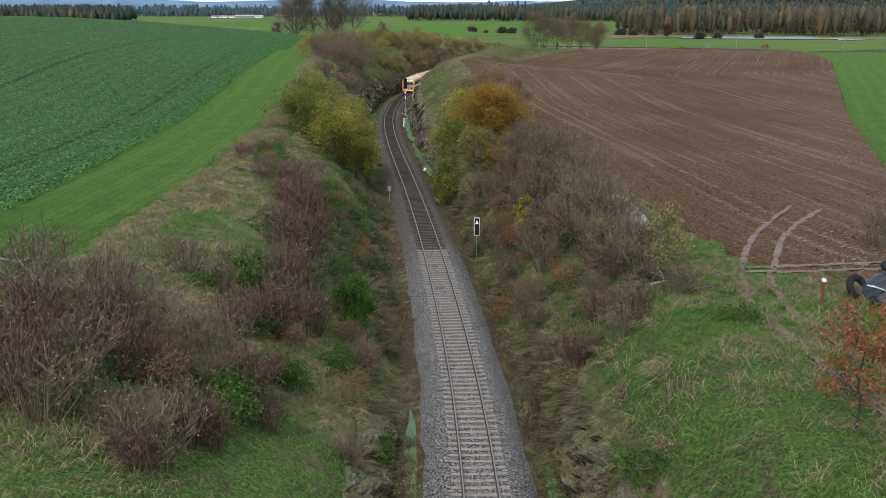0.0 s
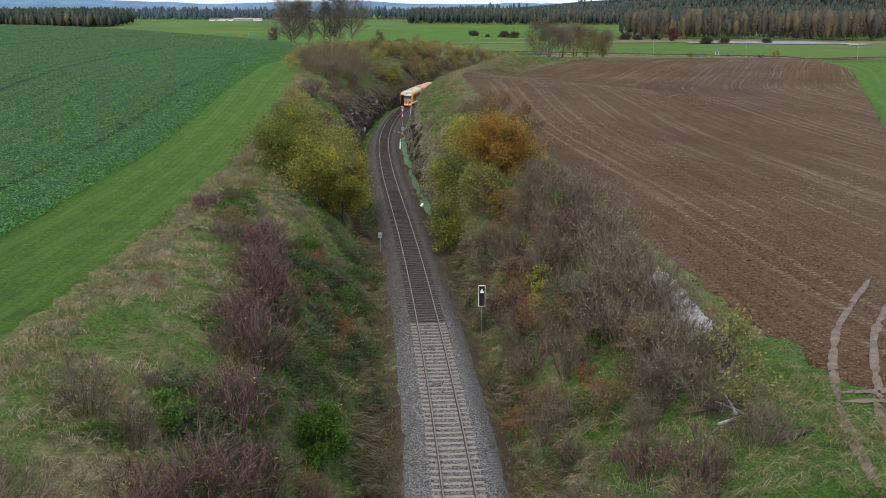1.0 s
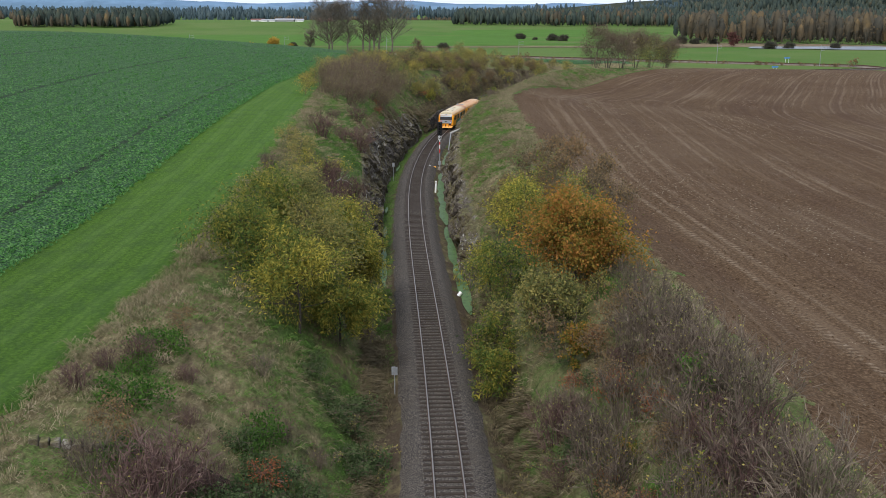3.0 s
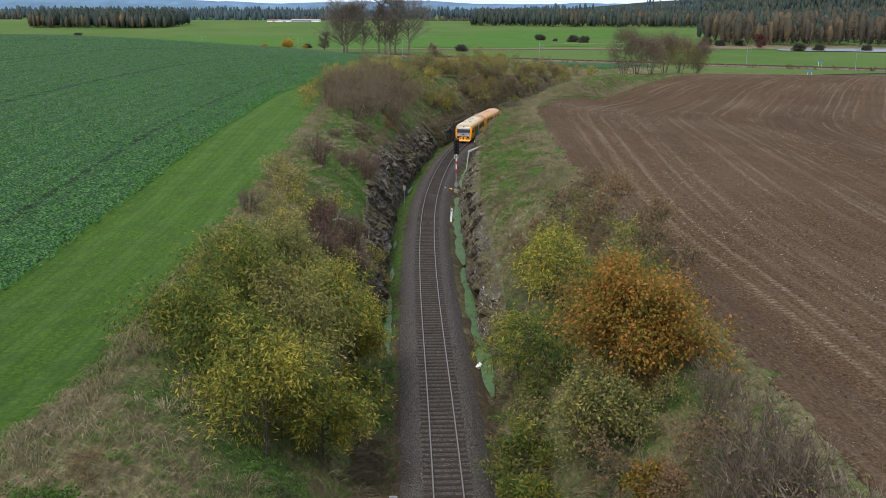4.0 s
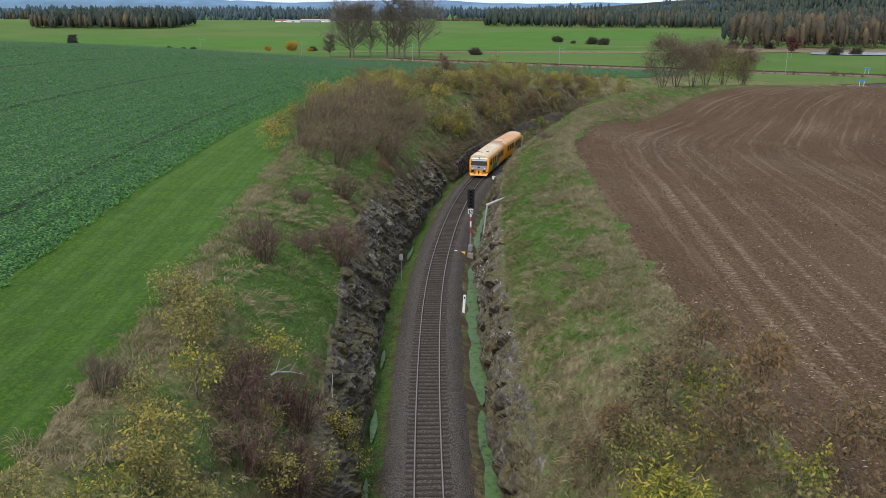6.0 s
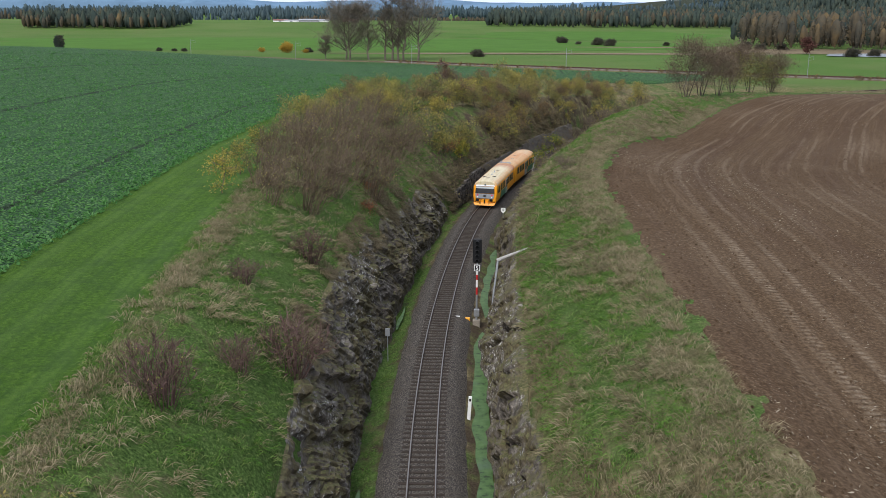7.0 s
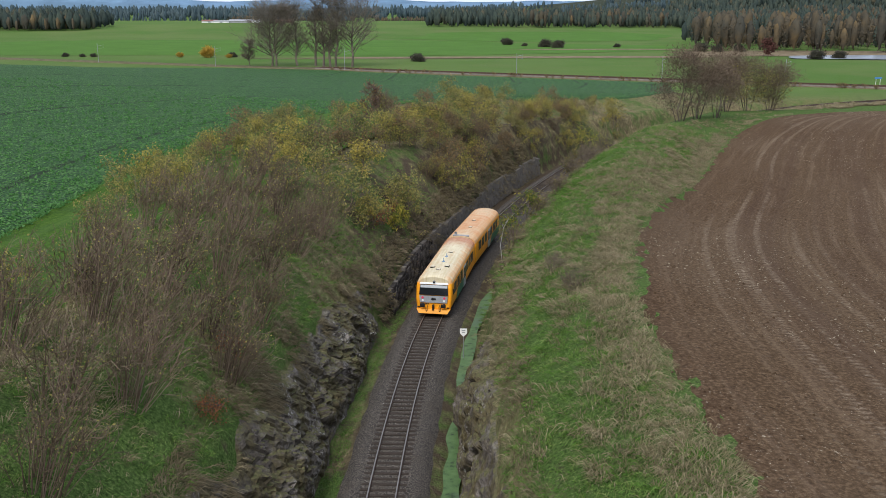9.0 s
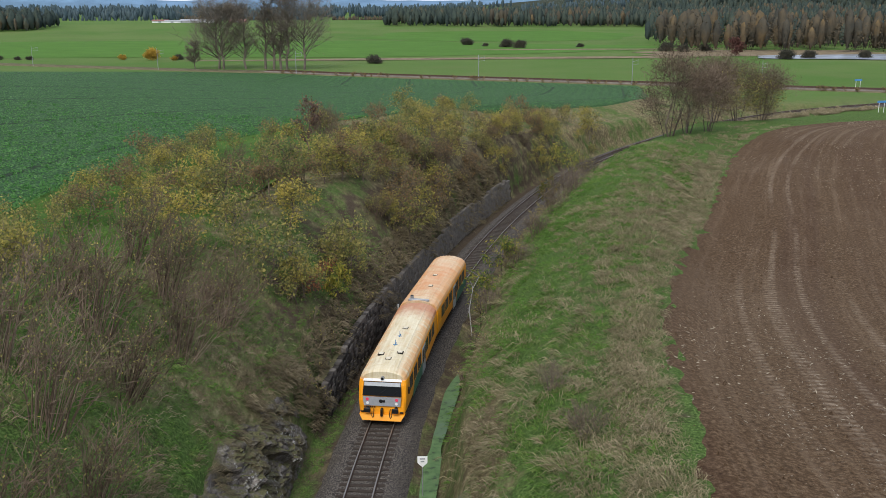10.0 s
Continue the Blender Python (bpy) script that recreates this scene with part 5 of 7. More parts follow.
low += [(4.6 + 3.6 * hashed(i, 25.0), 29 + 24 * hashed(i, 27.0), 0.6 + 0.5 * hashed(i, 29.0)) for i in range(18)]
scrub(LOW_SHRUB, low[:1])
thicket("bramble", LOW_SHRUB, low[1:], "low brown bramble and dead stalks beside the track")
# rough scrub over both banks of the first stretch
more = {0: [], 1: [], 2: []}
for i in range(86):
    y = 27 + 68 * hashed(i, 51.0)
    if i < 48:
        d, s = -(5.5 + 11.0 * hashed(i, 53.0)), 0.32 + 0.40 * hashed(i, 55.0)
    else:
        y = 54 + 44 * hashed(i, 51.0)
        d, s = 4.6 + 6.0 * hashed(i, 53.0), 0.45 + 0.45 * hashed(i, 55.0)
    more[int(hashed(i, 57.0) * 2.99)].append((float(track_x(y)) + d, y, s))
scrub(RED_SHRUB, more[0])
scrub(GREY_SHRUB, more[1])
thicket("undergrowth", BROWN_SHRUB, [(x, y, 0.8 * v) for x, y, v in more[2]], "brown leafy undergrowth on the banks")
near = [(-6.5 - 9.5 * hashed(i, 121.0), 25.5 + 12 * hashed(i, 123.0), 0.6 + 0.4 * hashed(i, 125.0)) for i in range(9)]
near += [(5.2 + 4.0 * hashed(i, 131.0), 42 + 12 * hashed(i, 133.0), 0.4 + 0.3 * hashed(i, 135.0)) for i in range(7)]
scrub(RED_SHRUB, near[:5])
scrub(GREY_SHRUB, near[5:])
chain = [(-8.6, 51.5, 1.2), (-9.0, 58.5, 1.4), (-10.4, 61.5, 1.1), (-10.0, 67.5, 1.3), (-11.2, 71.5, 1.35), (-12.0, 75.5, 1.1)]
scrub(RED_SHRUB, chain + [(-15.0, 31.0, 1.15), (-12.2, 35.0, 1.0), (-16.4, 35.6, 1.2)])
scrub(GREY_SHRUB, [(-13.4, 32.6, 1.0), (-14.2, 38.0, 1.05), (-17.6, 39.5, 1.0)])
dense = [(5.4 + 7.4 * hashed(i, 141.0), 55 + 42 * hashed(i, 143.0), 0.75 + 0.45 * hashed(i, 145.0)) for i in range(34)]
scrub(GREY_SHRUB, [(x - 0.06 * (y - 55), y, v) for x, y, v in dense[:22]])
scrub(RED_SHRUB, [(x - 0.06 * (y - 55), y, v) for x, y, v in dense[22:]])
# the dense hedge on the left bank beyond the rocks
fill = {0: [], 1: [], 2: [], 3: []}
for i in range(150):
    y = 238 + 112 * hashed(i, 31.0)
    d = -(5.0 + 17.0 * hashed(i, 37.0))
    x = float(track_x(y)) + d
    if x < float(crop_edge(y)) + 1.0:
        continue
    fill[int(hashed(i, 41.0) * 3.99)].append((x, y, 0.60 + 0.5 * hashed(i, 43.0)))
for i in range(70):
    y = 262 + 84 * hashed(i, 91.0)
    x, _ = on_track(y, -(5.0 + 5.5 * hashed(i, 93.0)))
    fill[int(hashed(i, 95.0) * 1.99)].append((float(x), y, 0.40 + 0.35 * hashed(i, 97.0)))
for i in range(34):
    y = 224 + 58 * hashed(i, 61.0)
    fill[3].append((float(crop_edge(y)) + 3.0 + 4.0 * hashed(i, 63.0), y, 0.55 + 0.35 * hashed(i, 65.0)))
HEDGE = [leaf_tree(260 + i, 3.9, 2.2, 0.04, 15, m, "leafy hedge bush", (0.28, 0.15), 12, 5, "shrub", "shrub", gaps=0.4, bark=TWIG) for i, m in enumerate((LEAF_OLIVE, LEAF_BROWN, LEAF_OLIVE, LEAF_OCHRE, LEAF_YELLOW))]
thicket("hedge", HEDGE[:4], fill[0][::2] + fill[1][::3] + fill[1][1::3] + fill[3], "dense hedge of yellow-green and brown bushes")
thicket("hedge", LEAN_SHRUB, [(x, y, 0.8 * v) for x, y, v in fill[2][::2]], "bare leaning stems in the hedge")
# bushes filling the banks between the yellow trees and the rocks
mid_l, mid_r = [], []
for i in range(24):
    y = 117 + 24 * hashed(i, 101.0)
    mid_l.append((-9.8 - 8.5 * hashed(i, 103.0) - 0.06 * (y - 117), y, 0.40 + 0.30 * hashed(i, 105.0)))
for i in range(34):
    y = 98 + 33 * hashed(i, 107.0)
    mid_r.append((-0.4 + 9.0 * hashed(i, 109.0) - 0.05 * (y - 98), y, 0.45 + 0.38 * hashed(i, 111.0)))
thicket("undergrowth", [HEDGE[0], HEDGE[4], HEDGE[2]], mid_l, "olive green bushes above the rock face")
thicket("undergrowth", [HEDGE[0], HEDGE[1], HEDGE[4]], mid_r, "olive and brown bushes between the yellow trees")
scrub(RED_SHRUB, [(-13.8, 128.5, 1.1), (-12.2, 130.0, 1.0), (-15.2, 133.5, 0.9)])
for ob in HEDGE:
    for ch in list(ob.children):
        bpy.data.objects.remove(ch)
    bpy.data.objects.remove(ob)
# creeping green bramble on the first banks
GREEN_LOW = leaf_tree(270, 0.8, 1.7, 0.02, 16, LEAF_GREEN, "low green bramble patch on the bank", (0.15, 0.10), 20, 5, "shrub", "shrub", bark=TWIG, gaps=0.1)
set_down(GREEN_LOW, -8.0, 40.0)
patches = []
for i in range(34):
    y = 30 + 62 * hashed(i, 71.0)
    side = -1 if i < 27 else 1
    patches.append((float(track_x(y)) + side * (4.6 + 10.0 * hashed(i, 73.0)), y, 0.6 + 0.6 * hashed(i, 75.0)))
thicket("green_bramble", [GREEN_LOW], patches, "low leafy green bramble over the bank")
NETTLE = leaf_tree(272, 0.9, 1.5, 0.02, 18, leafy("nettle_leaves", (0.032, 0.052, 0.021), (0.058, 0.090, 0.033), (0.090, 0.128, 0.050), (0.135, 0.148, 0.075)), "low dense patch of dark green nettles", (0.17, 0.11), 12, 4, "shrub", "shrub", bark=TWIG, gaps=0.1)
set_down(NETTLE, -7.4, 66.0)
beds = []
for i in range(120):
    y = 42 + 56 * hashed(i, 151.0)
    beds.append((float(track_x(y)) - (4.3 + 5.4 * hashed(i, 153.0) ** 1.3 + (2.5 if y < 56 else 0)), y, 0.55 + 0.5 * hashed(i, 155.0)))
for i in range(46):
    y = 50 + 52 * hashed(i, 157.0)
    beds.append((float(track_x(y)) + 3.9 + 4.6 * hashed(i, 159.0), y, 0.4 + 0.4 * hashed(i, 161.0)))
thicket("nettle_bed", [NETTLE], [b for b in beds if vnoise(np.array(b[0] * 0.3), np.array(b[1] * 0.22), 33) > 0.40], "beds of dark green nettles low on the banks")
RUSTY = leaf_tree(274, 1.3, 1.3, 0.05, 16, LEAF_RED, "low rust-red bramble on the bank", (0.12, 0.08), 14, 5, "shrub", "shrub", bark=TWIG_RED, gaps=0.3)
set_down(RUSTY, 4.6, 62.0)
thicket("red_bramble", [RUSTY], [(float(track_x(y)) + 4.4 + 5.2 * hashed(y, 163.0), y, 0.55 + 0.5 * hashed(y, 165.0)) for y in (57.5, 60.3, 66.2, 70.4, 73.8, 77.1, 80.9, 84.2, 87.6, 90.1, 93.7, 97.0)] + [(-6.6, 72.0, 0.9), (-7.4, 73.2, 0.8), (-9.6, 82.0, 0.9), (-5.8, 57.0, 0.7), (-17.5, 197.0, 0.8), (-18.2, 204.0, 0.9), (-14.0, 243.0, 1.0), (-12.8, 247.0, 1.0)], "rust-red brambles scattered over the banks")
for i, (x, y, h, r, m) in enumerate(((6.4, 74.5, 2.3, 0.9, LEAF_YELLOW), (7.9, 79.0, 2.6, 0.9, LEAF_YELLOW), (5.6, 84.5, 2.2, 0.8, LEAF_ORANGE), (9.0, 70.0, 2.0, 1.0, LEAF_GREEN), (9.2, 86.0, 2.6, 1.0, LEAF_GREEN), (-10.6, 49.0, 1.8, 0.9, LEAF_GREEN), (-9.4, 66.0, 1.9, 0.8, LEAF_GREEN))):
    set_down(leaf_tree(280 + i, h, r, 0.1, 12, m, "small leafy bush among the bare scrub", (0.17, 0.09), 16, 5, "shrub", "shrub", gaps=0.3), x, y)
# saplings that overhang the track beyond the wall
for i, (x, y, h, r, m, lab) in enumerate(((-1.2, 249.5, 4.2, 1.6, LEAF_YELLOW, "thin yellow sapling leaning over the track"), (1.0, 255.0, 3.8, 1.5, LEAF_YELLOW, "thin yellow sapling leaning over the track"),
                                         (14.5, 307.0, 7.6, 3.2, LEAF_YELLOW, "slender yellow birch-like sapling"), (10.2, 297.0, 4.8, 1.5, LEAF_ORANGE, "small orange sapling beside the track"), (-12.0, 245.5, 3.2, 1.1, LEAF_YELLOW, "bright yellow sapling above the stone wall"))):
    set_down(leaf_tree(300 + i, h, r, 0.3, 14, m, lab, (0.30, 0.10), 18, 5, gaps=0.3), x, y)


# ---- grasses ----
def tufts(name, mat, n, region, label, length, width, seed, blades=6, flop=0.5, want=None, tries=3, clump=0.62):
    g = np.random.default_rng(seed)
    y = g.uniform(region[0], region[1], n * tries)
    d = g.uniform(region[2], region[3], n * tries)
    x = track_x(y) + d
    ok = (vnoise(x * 0.25, y * 0.25, seed) * 0.55 + vnoise(x * 1.1, y * 1.1, seed + 1) * 0.45 + g.uniform(size=n * tries) * 0.2) > clump
    if want is not None:
        ok &= want(x, y)
    x, y = x[ok][:n], y[ok][:n]
    z = height(x, y)
    n = len(x)
    e = 0.4
    slope = np.stack([height(x - e, y) - height(x + e, y), height(x, y - e) - height(x, y + e)], -1) / (2 * e)
    i = np.repeat(np.arange(n), blades)
    m = len(i)
    p = np.stack([x[i] + g.normal(scale=0.10, size=m), y[i] + g.normal(scale=0.10, size=m), z[i] - 0.06 + 0.1 * vnoise(x[i] * 1.3, y[i] * 1.3, 3)], -1)
    # each tussock is combed one way, mostly downhill
    lay = vnoise(x * 0.35, y * 0.35, seed + 5) * 9.0
    az = lay[i] + g.normal(scale=0.9, size=m)
    way = np.stack([np.cos(az) * flop + slope[i, 0] * 0.9, np.sin(az) * flop + slope[i, 1] * 0.9, g.uniform(0.35, 0.9, m)], -1)
    way = unit(way)
    ln = length * g.uniform(0.5, 1.3, (m, 1)) * (0.45 + 1.1 * vnoise(x * 0.9, y * 0.9, 77)[i])[:, None]
    s = unit(np.cross(way, g.normal(size=(m, 3)))) * width * 0.5
    bow = p + way * ln * 0.55 + np.array([0, 0, 0.10]) * ln
    tip = p + way * ln * [1.12, 1.12, 0.75] + np.array([0, 0, -0.25]) * ln
    v = np.stack([p, bow + s, tip, bow - s], 1).reshape(-1, 3)
    ob = mesh_object(name, v, np.arange(len(v)).reshape(-1, 4), mat)
    return tagged(ob, label, "grass", kind="stuff")


def on_bank_left(x, y):
    return (x > station(y, ST, RIM_X_L) - 1.0) & ((track_x(y) - x) > np.where((y > 130) & (y < 236), station(y, ST, WALL_OFF_L) + 0.1, np.where(y < 130, 3.1, 5.0)))


def on_bank_right(x, y):
    return (x < soil_edge(np.clip(y, 52, 350)) - 0.2) & ((x - track_x(y)) > np.where((y > 126) & (y < 220), station(y, ST, WALL_OFF_R) + 0.1, np.where(y < 126, 3.1, 4.2))) | ((y < 52) & ((x - track_x(y)) > 2.7))


for y0, y1, far, k in ((22, 112, 1.0, 0), (112, 300, 1.3, 1)):
    w = 0.024 * far
    tufts("dry_grass", GRASS_DRY, 6000 - 2500 * k, (y0, min(y1, 250), -22, -2.6), "pale dry grass tufts on the bank", 0.55, w, 31 + k, 6, 0.8, want=on_bank_left)
    tufts("green_grass", GRASS_GREEN, 6000, (y0, min(y1, 260), -22, -2.6), "green grass tufts on the bank", 0.42, w * 1.2, 37 + k, 6, 0.8, want=on_bank_left)
    tufts("dry_grass", GRASS_DRY, 5000 - 2600 * k, (y0, y1, 2.6, 22), "matted dry grass tufts on the bank", 0.75, w, 41 + k, 7, 0.9, want=on_bank_right)
    tufts("green_grass", GRASS_GREEN, 4500 + 500 * k, (y0, y1, 2.6, 22), "green grass tufts on the bank", 0.50, w * 1.2, 51 + k, 7, 0.9, want=on_bank_right)
tufts("crest_grass", GRASS_STRAW, 3500, (236, 352, 6, 28), "tan dry grass along the crest by the ploughed field", 0.65, 0.034, 57, 8, 0.9, lambda x, y: (soil_edge(np.clip(y, 52, 350)) - x < 8.0) & (soil_edge(np.clip(y, 52, 350)) - x > -0.3))
tufts("crest_grass", GRASS_DRY, 6000, (100, 300, 9, 26), "tan dry grass along the edge of the ploughed field", 0.58, 0.025, 58, 8, 0.9, tries=14, clump=0.5, want=lambda x, y: (soil_edge(np.clip(y, 52, 350)) - x < 2.2) & (soil_edge(np.clip(y, 52, 350)) - x > -0.4))
tufts("verge_grass", GRASS_DRY, 2500, (378, 415, 3.5, 16), "tall tan grass beside the far curve of the track", 1.2, 0.10, 59, 7, 0.6)


def tussocks(name, mat, n, region, label, seed, want, length=0.75, width=0.030, blades=34, spread=0.30):
    """Single clumps of long grass: a mound of blades that rise, arch over and hang downhill."""
    g = np.random.default_rng(seed)
    m = n * 14
    y = g.uniform(region[0], region[1], m)
    x = track_x(y) + g.uniform(region[2], region[3], m)
    ok = want(x, y) & (vnoise(x * 0.33, y * 0.21, seed) + 0.35 * g.uniform(size=m) > 0.62)
    x, y = x[ok][:n], y[ok][:n]
    n = len(x)
    e = 0.6
    slope = np.stack([height(x - e, y) - height(x + e, y), height(x, y - e) - height(x, y + e)], -1) / (2 * e)
    comb = slope * 0.8 + 0.35 * np.stack([np.cos(vnoise(x * 0.15, y * 0.15, seed) * 8), np.sin(vnoise(x * 0.15, y * 0.15, seed) * 8)], -1)
    size = g.uniform(0.6, 1.35, n)
    i = np.repeat(np.arange(n), blades)
    k = len(i)
    az, r = g.uniform(0, 6.283, k), np.sqrt(g.uniform(0, 1, k))
    out = np.stack([np.cos(az), np.sin(az)], -1) * r[:, None]
    foot = np.concatenate([np.stack([x, y], -1)[i] + out * (spread * size[i])[:, None], (height(x, y)[i] - 0.06)[:, None]], 1)
    ln = (length * size[i] * g.uniform(0.6, 1.2, k))[:, None]
    way = np.concatenate([out * 0.75 + comb[i] + g.normal(scale=0.22, size=(k, 2)), np.full((k, 1), 0.85)], 1)
    way = unit(way)
    side = unit(np.cross(way, g.normal(size=(k, 3)))) * width * 0.5
    bow = foot + way * ln * 0.55
    tip = bow + unit(way * [1.25, 1.25, 0.0] + np.array([0, 0, -0.25])) * ln * 0.5
    v = np.stack([foot, bow + side, tip, bow - side], 1).reshape(-1, 3)
    return tagged(mesh_object(name, v, np.arange(len(v)).reshape(-1, 4), mat), label, "grass", kind="stuff")


edge_gap = lambda x, y: soil_edge(np.clip(y, 52, 350)) - x
tussocks("grass_tussocks", GRASS_STRAW, 950, (128, 300, 6, 24), "straw-coloured grass tussocks on the bank", 81, lambda x, y: on_bank_right(x, y) & (edge_gap(x, y) > 0.3) & (edge_gap(x, y) < 4.5))
tussocks("grass_tussocks", GRASS_DRY, 400, (128, 300, 5.5, 24), "matted olive and tan grass tussocks on the bank", 83, lambda x, y: on_bank_right(x, y) & (edge_gap(x, y) > 0.5), 0.8)
tussocks("edge_tussocks", GRASS_STRAW, 1300, (60, 330, 6, 40), "tall straw-coloured grass along the edge of the ploughed field", 85, lambda x, y: (edge_gap(x, y) > 0.15) & (edge_gap(x, y) < 1.3), 0.7, 0.030, 26, 0.26)
tussocks("grass_tussocks", GRASS_DRY, 600, (24, 200, -20, -8), "straw-coloured grass tussocks below the rim", 87, lambda x, y: on_bank_left(x, y) & (x < station(y, ST, RIM_X_L) + 6.0))
tussocks("rim_tussocks", GRASS_DRY, 380, (40, 200, -22, -8), "tall dry grass along the rim", 88, lambda x, y: np.abs(x - rim_edge(y) - 0.5) < 0.6, 0.7, 0.028, 26)
tussocks("dead_grass", GRASS_BROWN, 900, (24, 112, -5.2, -2.9), "dead brown grass hanging towards the ballast", 89, lambda x, y: x == x, 0.7)
tussocks("dead_grass", GRASS_BROWN, 900, (24, 118, 2.9, 5.2), "dead brown grass hanging towards the ballast", 91, lambda x, y: x == x, 0.7)
tufts("vivid_grass", GRASS_VIVID, 17000, (140, 300, 6, 22), "fresh green grass between the tussocks", 0.30, 0.042, 93, 5, 0.7, want=lambda x, y: on_bank_right(x, y), clump=0.52)
tufts("vivid_grass", GRASS_VIVID, 5000, (134, 250, -18, -6), "fresh green grass on the bank above the rocks", 0.30, 0.040, 95, 5, 0.7, want=on_bank_left, clump=0.56)
tufts("vivid_grass", GRASS_VIVID, 5000, (24, 62, 6, 22), "fresh green grass on the mound by the field gate", 0.22, 0.026, 97, 5, 0.7, clump=0.5, want=lambda x, y: (y < 52) | (edge_gap(x, y) > 0.5))
# dry growth hanging over the tops of both rock faces
for side, off, y1, k, m, dd in ((-1, WALL_OFF_L, 236, 0, 7000, 0.35), (1, WALL_OFF_R, 224, 1, 1800, 1.2)):
    tufts("hanging_grass", GRASS_BROWN, m, (122, y1, side * 6.2 - 1.6, side * 6.2 + 1.6), "brown dry grass hanging over the rock edge", 0.50, 0.028, 71 + k, 6, 0.8, lambda x, y: np.abs(np.abs(x - track_x(y)) - station(y, ST, off) - dd) < 0.95)
tufts("wall_growth", GRASS_BROWN, 3200, (232, 305, -6.2, -4.2), "dead grass over the top of the stone wall", 0.6, 0.044, 75, 6, 0.9, clump=0.45)
tufts("ditch_grass", GRASS_GREEN, 2400, (104, 240, -4.4, -2.75), "bright green grass and moss in the ditch", 0.20, 0.03, 45, 9, 0.7, clump=0.5)
tufts("rim_grass", GRASS_DRY, 2200, (22, 200, -20, -9), "tall straw-coloured grass along the rim", 0.62, 0.024, 47, 8, 0.7, tries=12, clump=0.5, want=lambda x, y: np.abs(x - station(y, ST, RIM_X_L) - 0.1) < 0.7)

# leafy rape plants standing in the crop nearest the railway
g = np.random.default_rng(61)
ry0 = g.uniform(45, 310, 16000)
rx0 = crop_edge(ry0) - 0.1 - 75 * g.uniform(0, 1, 16000) ** 2.0
ri = np.repeat(np.arange(16000), 3)
rz0 = height(rx0, ry0, False) + 0.16
c0 = np.stack([rx0[ri] + g.normal(scale=0.06, size=48000), ry0[ri] + g.normal(scale=0.06, size=48000), rz0[ri]], -1)
w0 = unit(np.concatenate([g.normal(size=(48000, 2)), g.uniform(0.3, 0.9, (48000, 1))], 1))
v, fc = leaves(c0, w0, 0.30, 0.16, g)
tagged(mesh_object("rape_plants", v, fc, leafy("rape_leaf", (0.042, 0.128, 0.030), (0.074, 0.190, 0.050), (0.130, 0.260, 0.090))), "broad green rape leaves in the crop", "crop", kind="stuff")

# straw and clods on the tilled soil
g = np.random.default_rng(67)
sy0 = 52 + 290 * g.uniform(0, 1, 60000) ** 1.3
sx0 = soil_edge(sy0) + 0.4 + (soil_out(sy0) - soil_edge(sy0)) * g.uniform(0, 1, 60000) ** 1.5
keep = vnoise(sx0 * 0.12, sy0 * 0.05, 5) + 0.35 * g.uniform(size=60000) > 0.88
sx0, sy0 = sx0[keep][:6000], sy0[keep][:6000]
c0 = np.stack([sx0, sy0, height(sx0, sy0, False) + 0.09], -1)
v, fc = leaves(c0, unit(np.concatenate([g.normal(size=(len(c0), 2)), g.uniform(0, 0.35, (len(c0), 1))], 1)), 0.22, 0.06, g)
tagged(mesh_object("straw_litter", v, fc, leafy("straw", (0.10, 0.078, 0.055), (0.19, 0.155, 0.11), (0.32, 0.27, 0.20), trans=0.0)), "scattered straw and stubble on the tilled soil", "straw", kind="stuff")
n = 8000
sy0 = 52 + 200 * g.uniform(0, 1, n) ** 1.2
sx0 = soil_edge(sy0) + 0.2 + np.minimum(soil_out(sy0) - soil_edge(sy0), 45) * g.uniform(0, 1, n) ** 1.3
sz0 = height(sx0, sy0, False) + 0.04
r0 = 0.05 + 0.09 * g.uniform(size=n) ** 2
tri = np.stack([np.stack([sx0 + r0 * np.cos(a), sy0 + r0 * np.sin(a), sz0], -1) for a in (0.3, 2.4, 4.5)] + [np.stack([sx0, sy0, sz0 + r0 * 1.1], -1)], 1).reshape(-1, 3)
b0 = np.arange(n)[:, None] * 4
fc = np.concatenate([b0 + np.array([[0, 1, 3]]), b0 + np.array([[1, 2, 3]]), b0 + np.array([[2, 0, 3]])])
tagged(mesh_object("soil_clods", tri, fc, SOIL), "small clods of dark soil", "soil", kind="stuff")

# ---- the far country ----
def haze(name, *cols):
    """Far foliage: tone changes slowly from tree to tree, little from leaf to leaf."""
    k = Mat(name, 0.95)
    f = k.math("ADD", k.math("MULTIPLY", k.island(), 0.16), k.math("MULTIPLY", k.noise(0.055, 5, None, 0.7), 1.05))
    n = len(cols)
    return k.colour(k.ramp(k.math("SUBTRACT", f, 0.09), *[(0.28 + 0.44 * i / max(1, n - 1), col) for i, col in enumerate(cols)]))


# haze of distance is put into these tones; FAR_BELT is the bluest
CONIFER = haze("far_conifers", (0.026, 0.038, 0.036), (0.037, 0.050, 0.044), (0.050, 0.064, 0.050), (0.088, 0.074, 0.048))
DECIDUOUS = haze("far_deciduous", (0.040, 0.042, 0.036), (0.060, 0.056, 0.044), (0.086, 0.070, 0.046), (0.135, 0.096, 0.048))
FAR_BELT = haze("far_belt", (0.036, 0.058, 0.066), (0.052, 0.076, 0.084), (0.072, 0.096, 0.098))


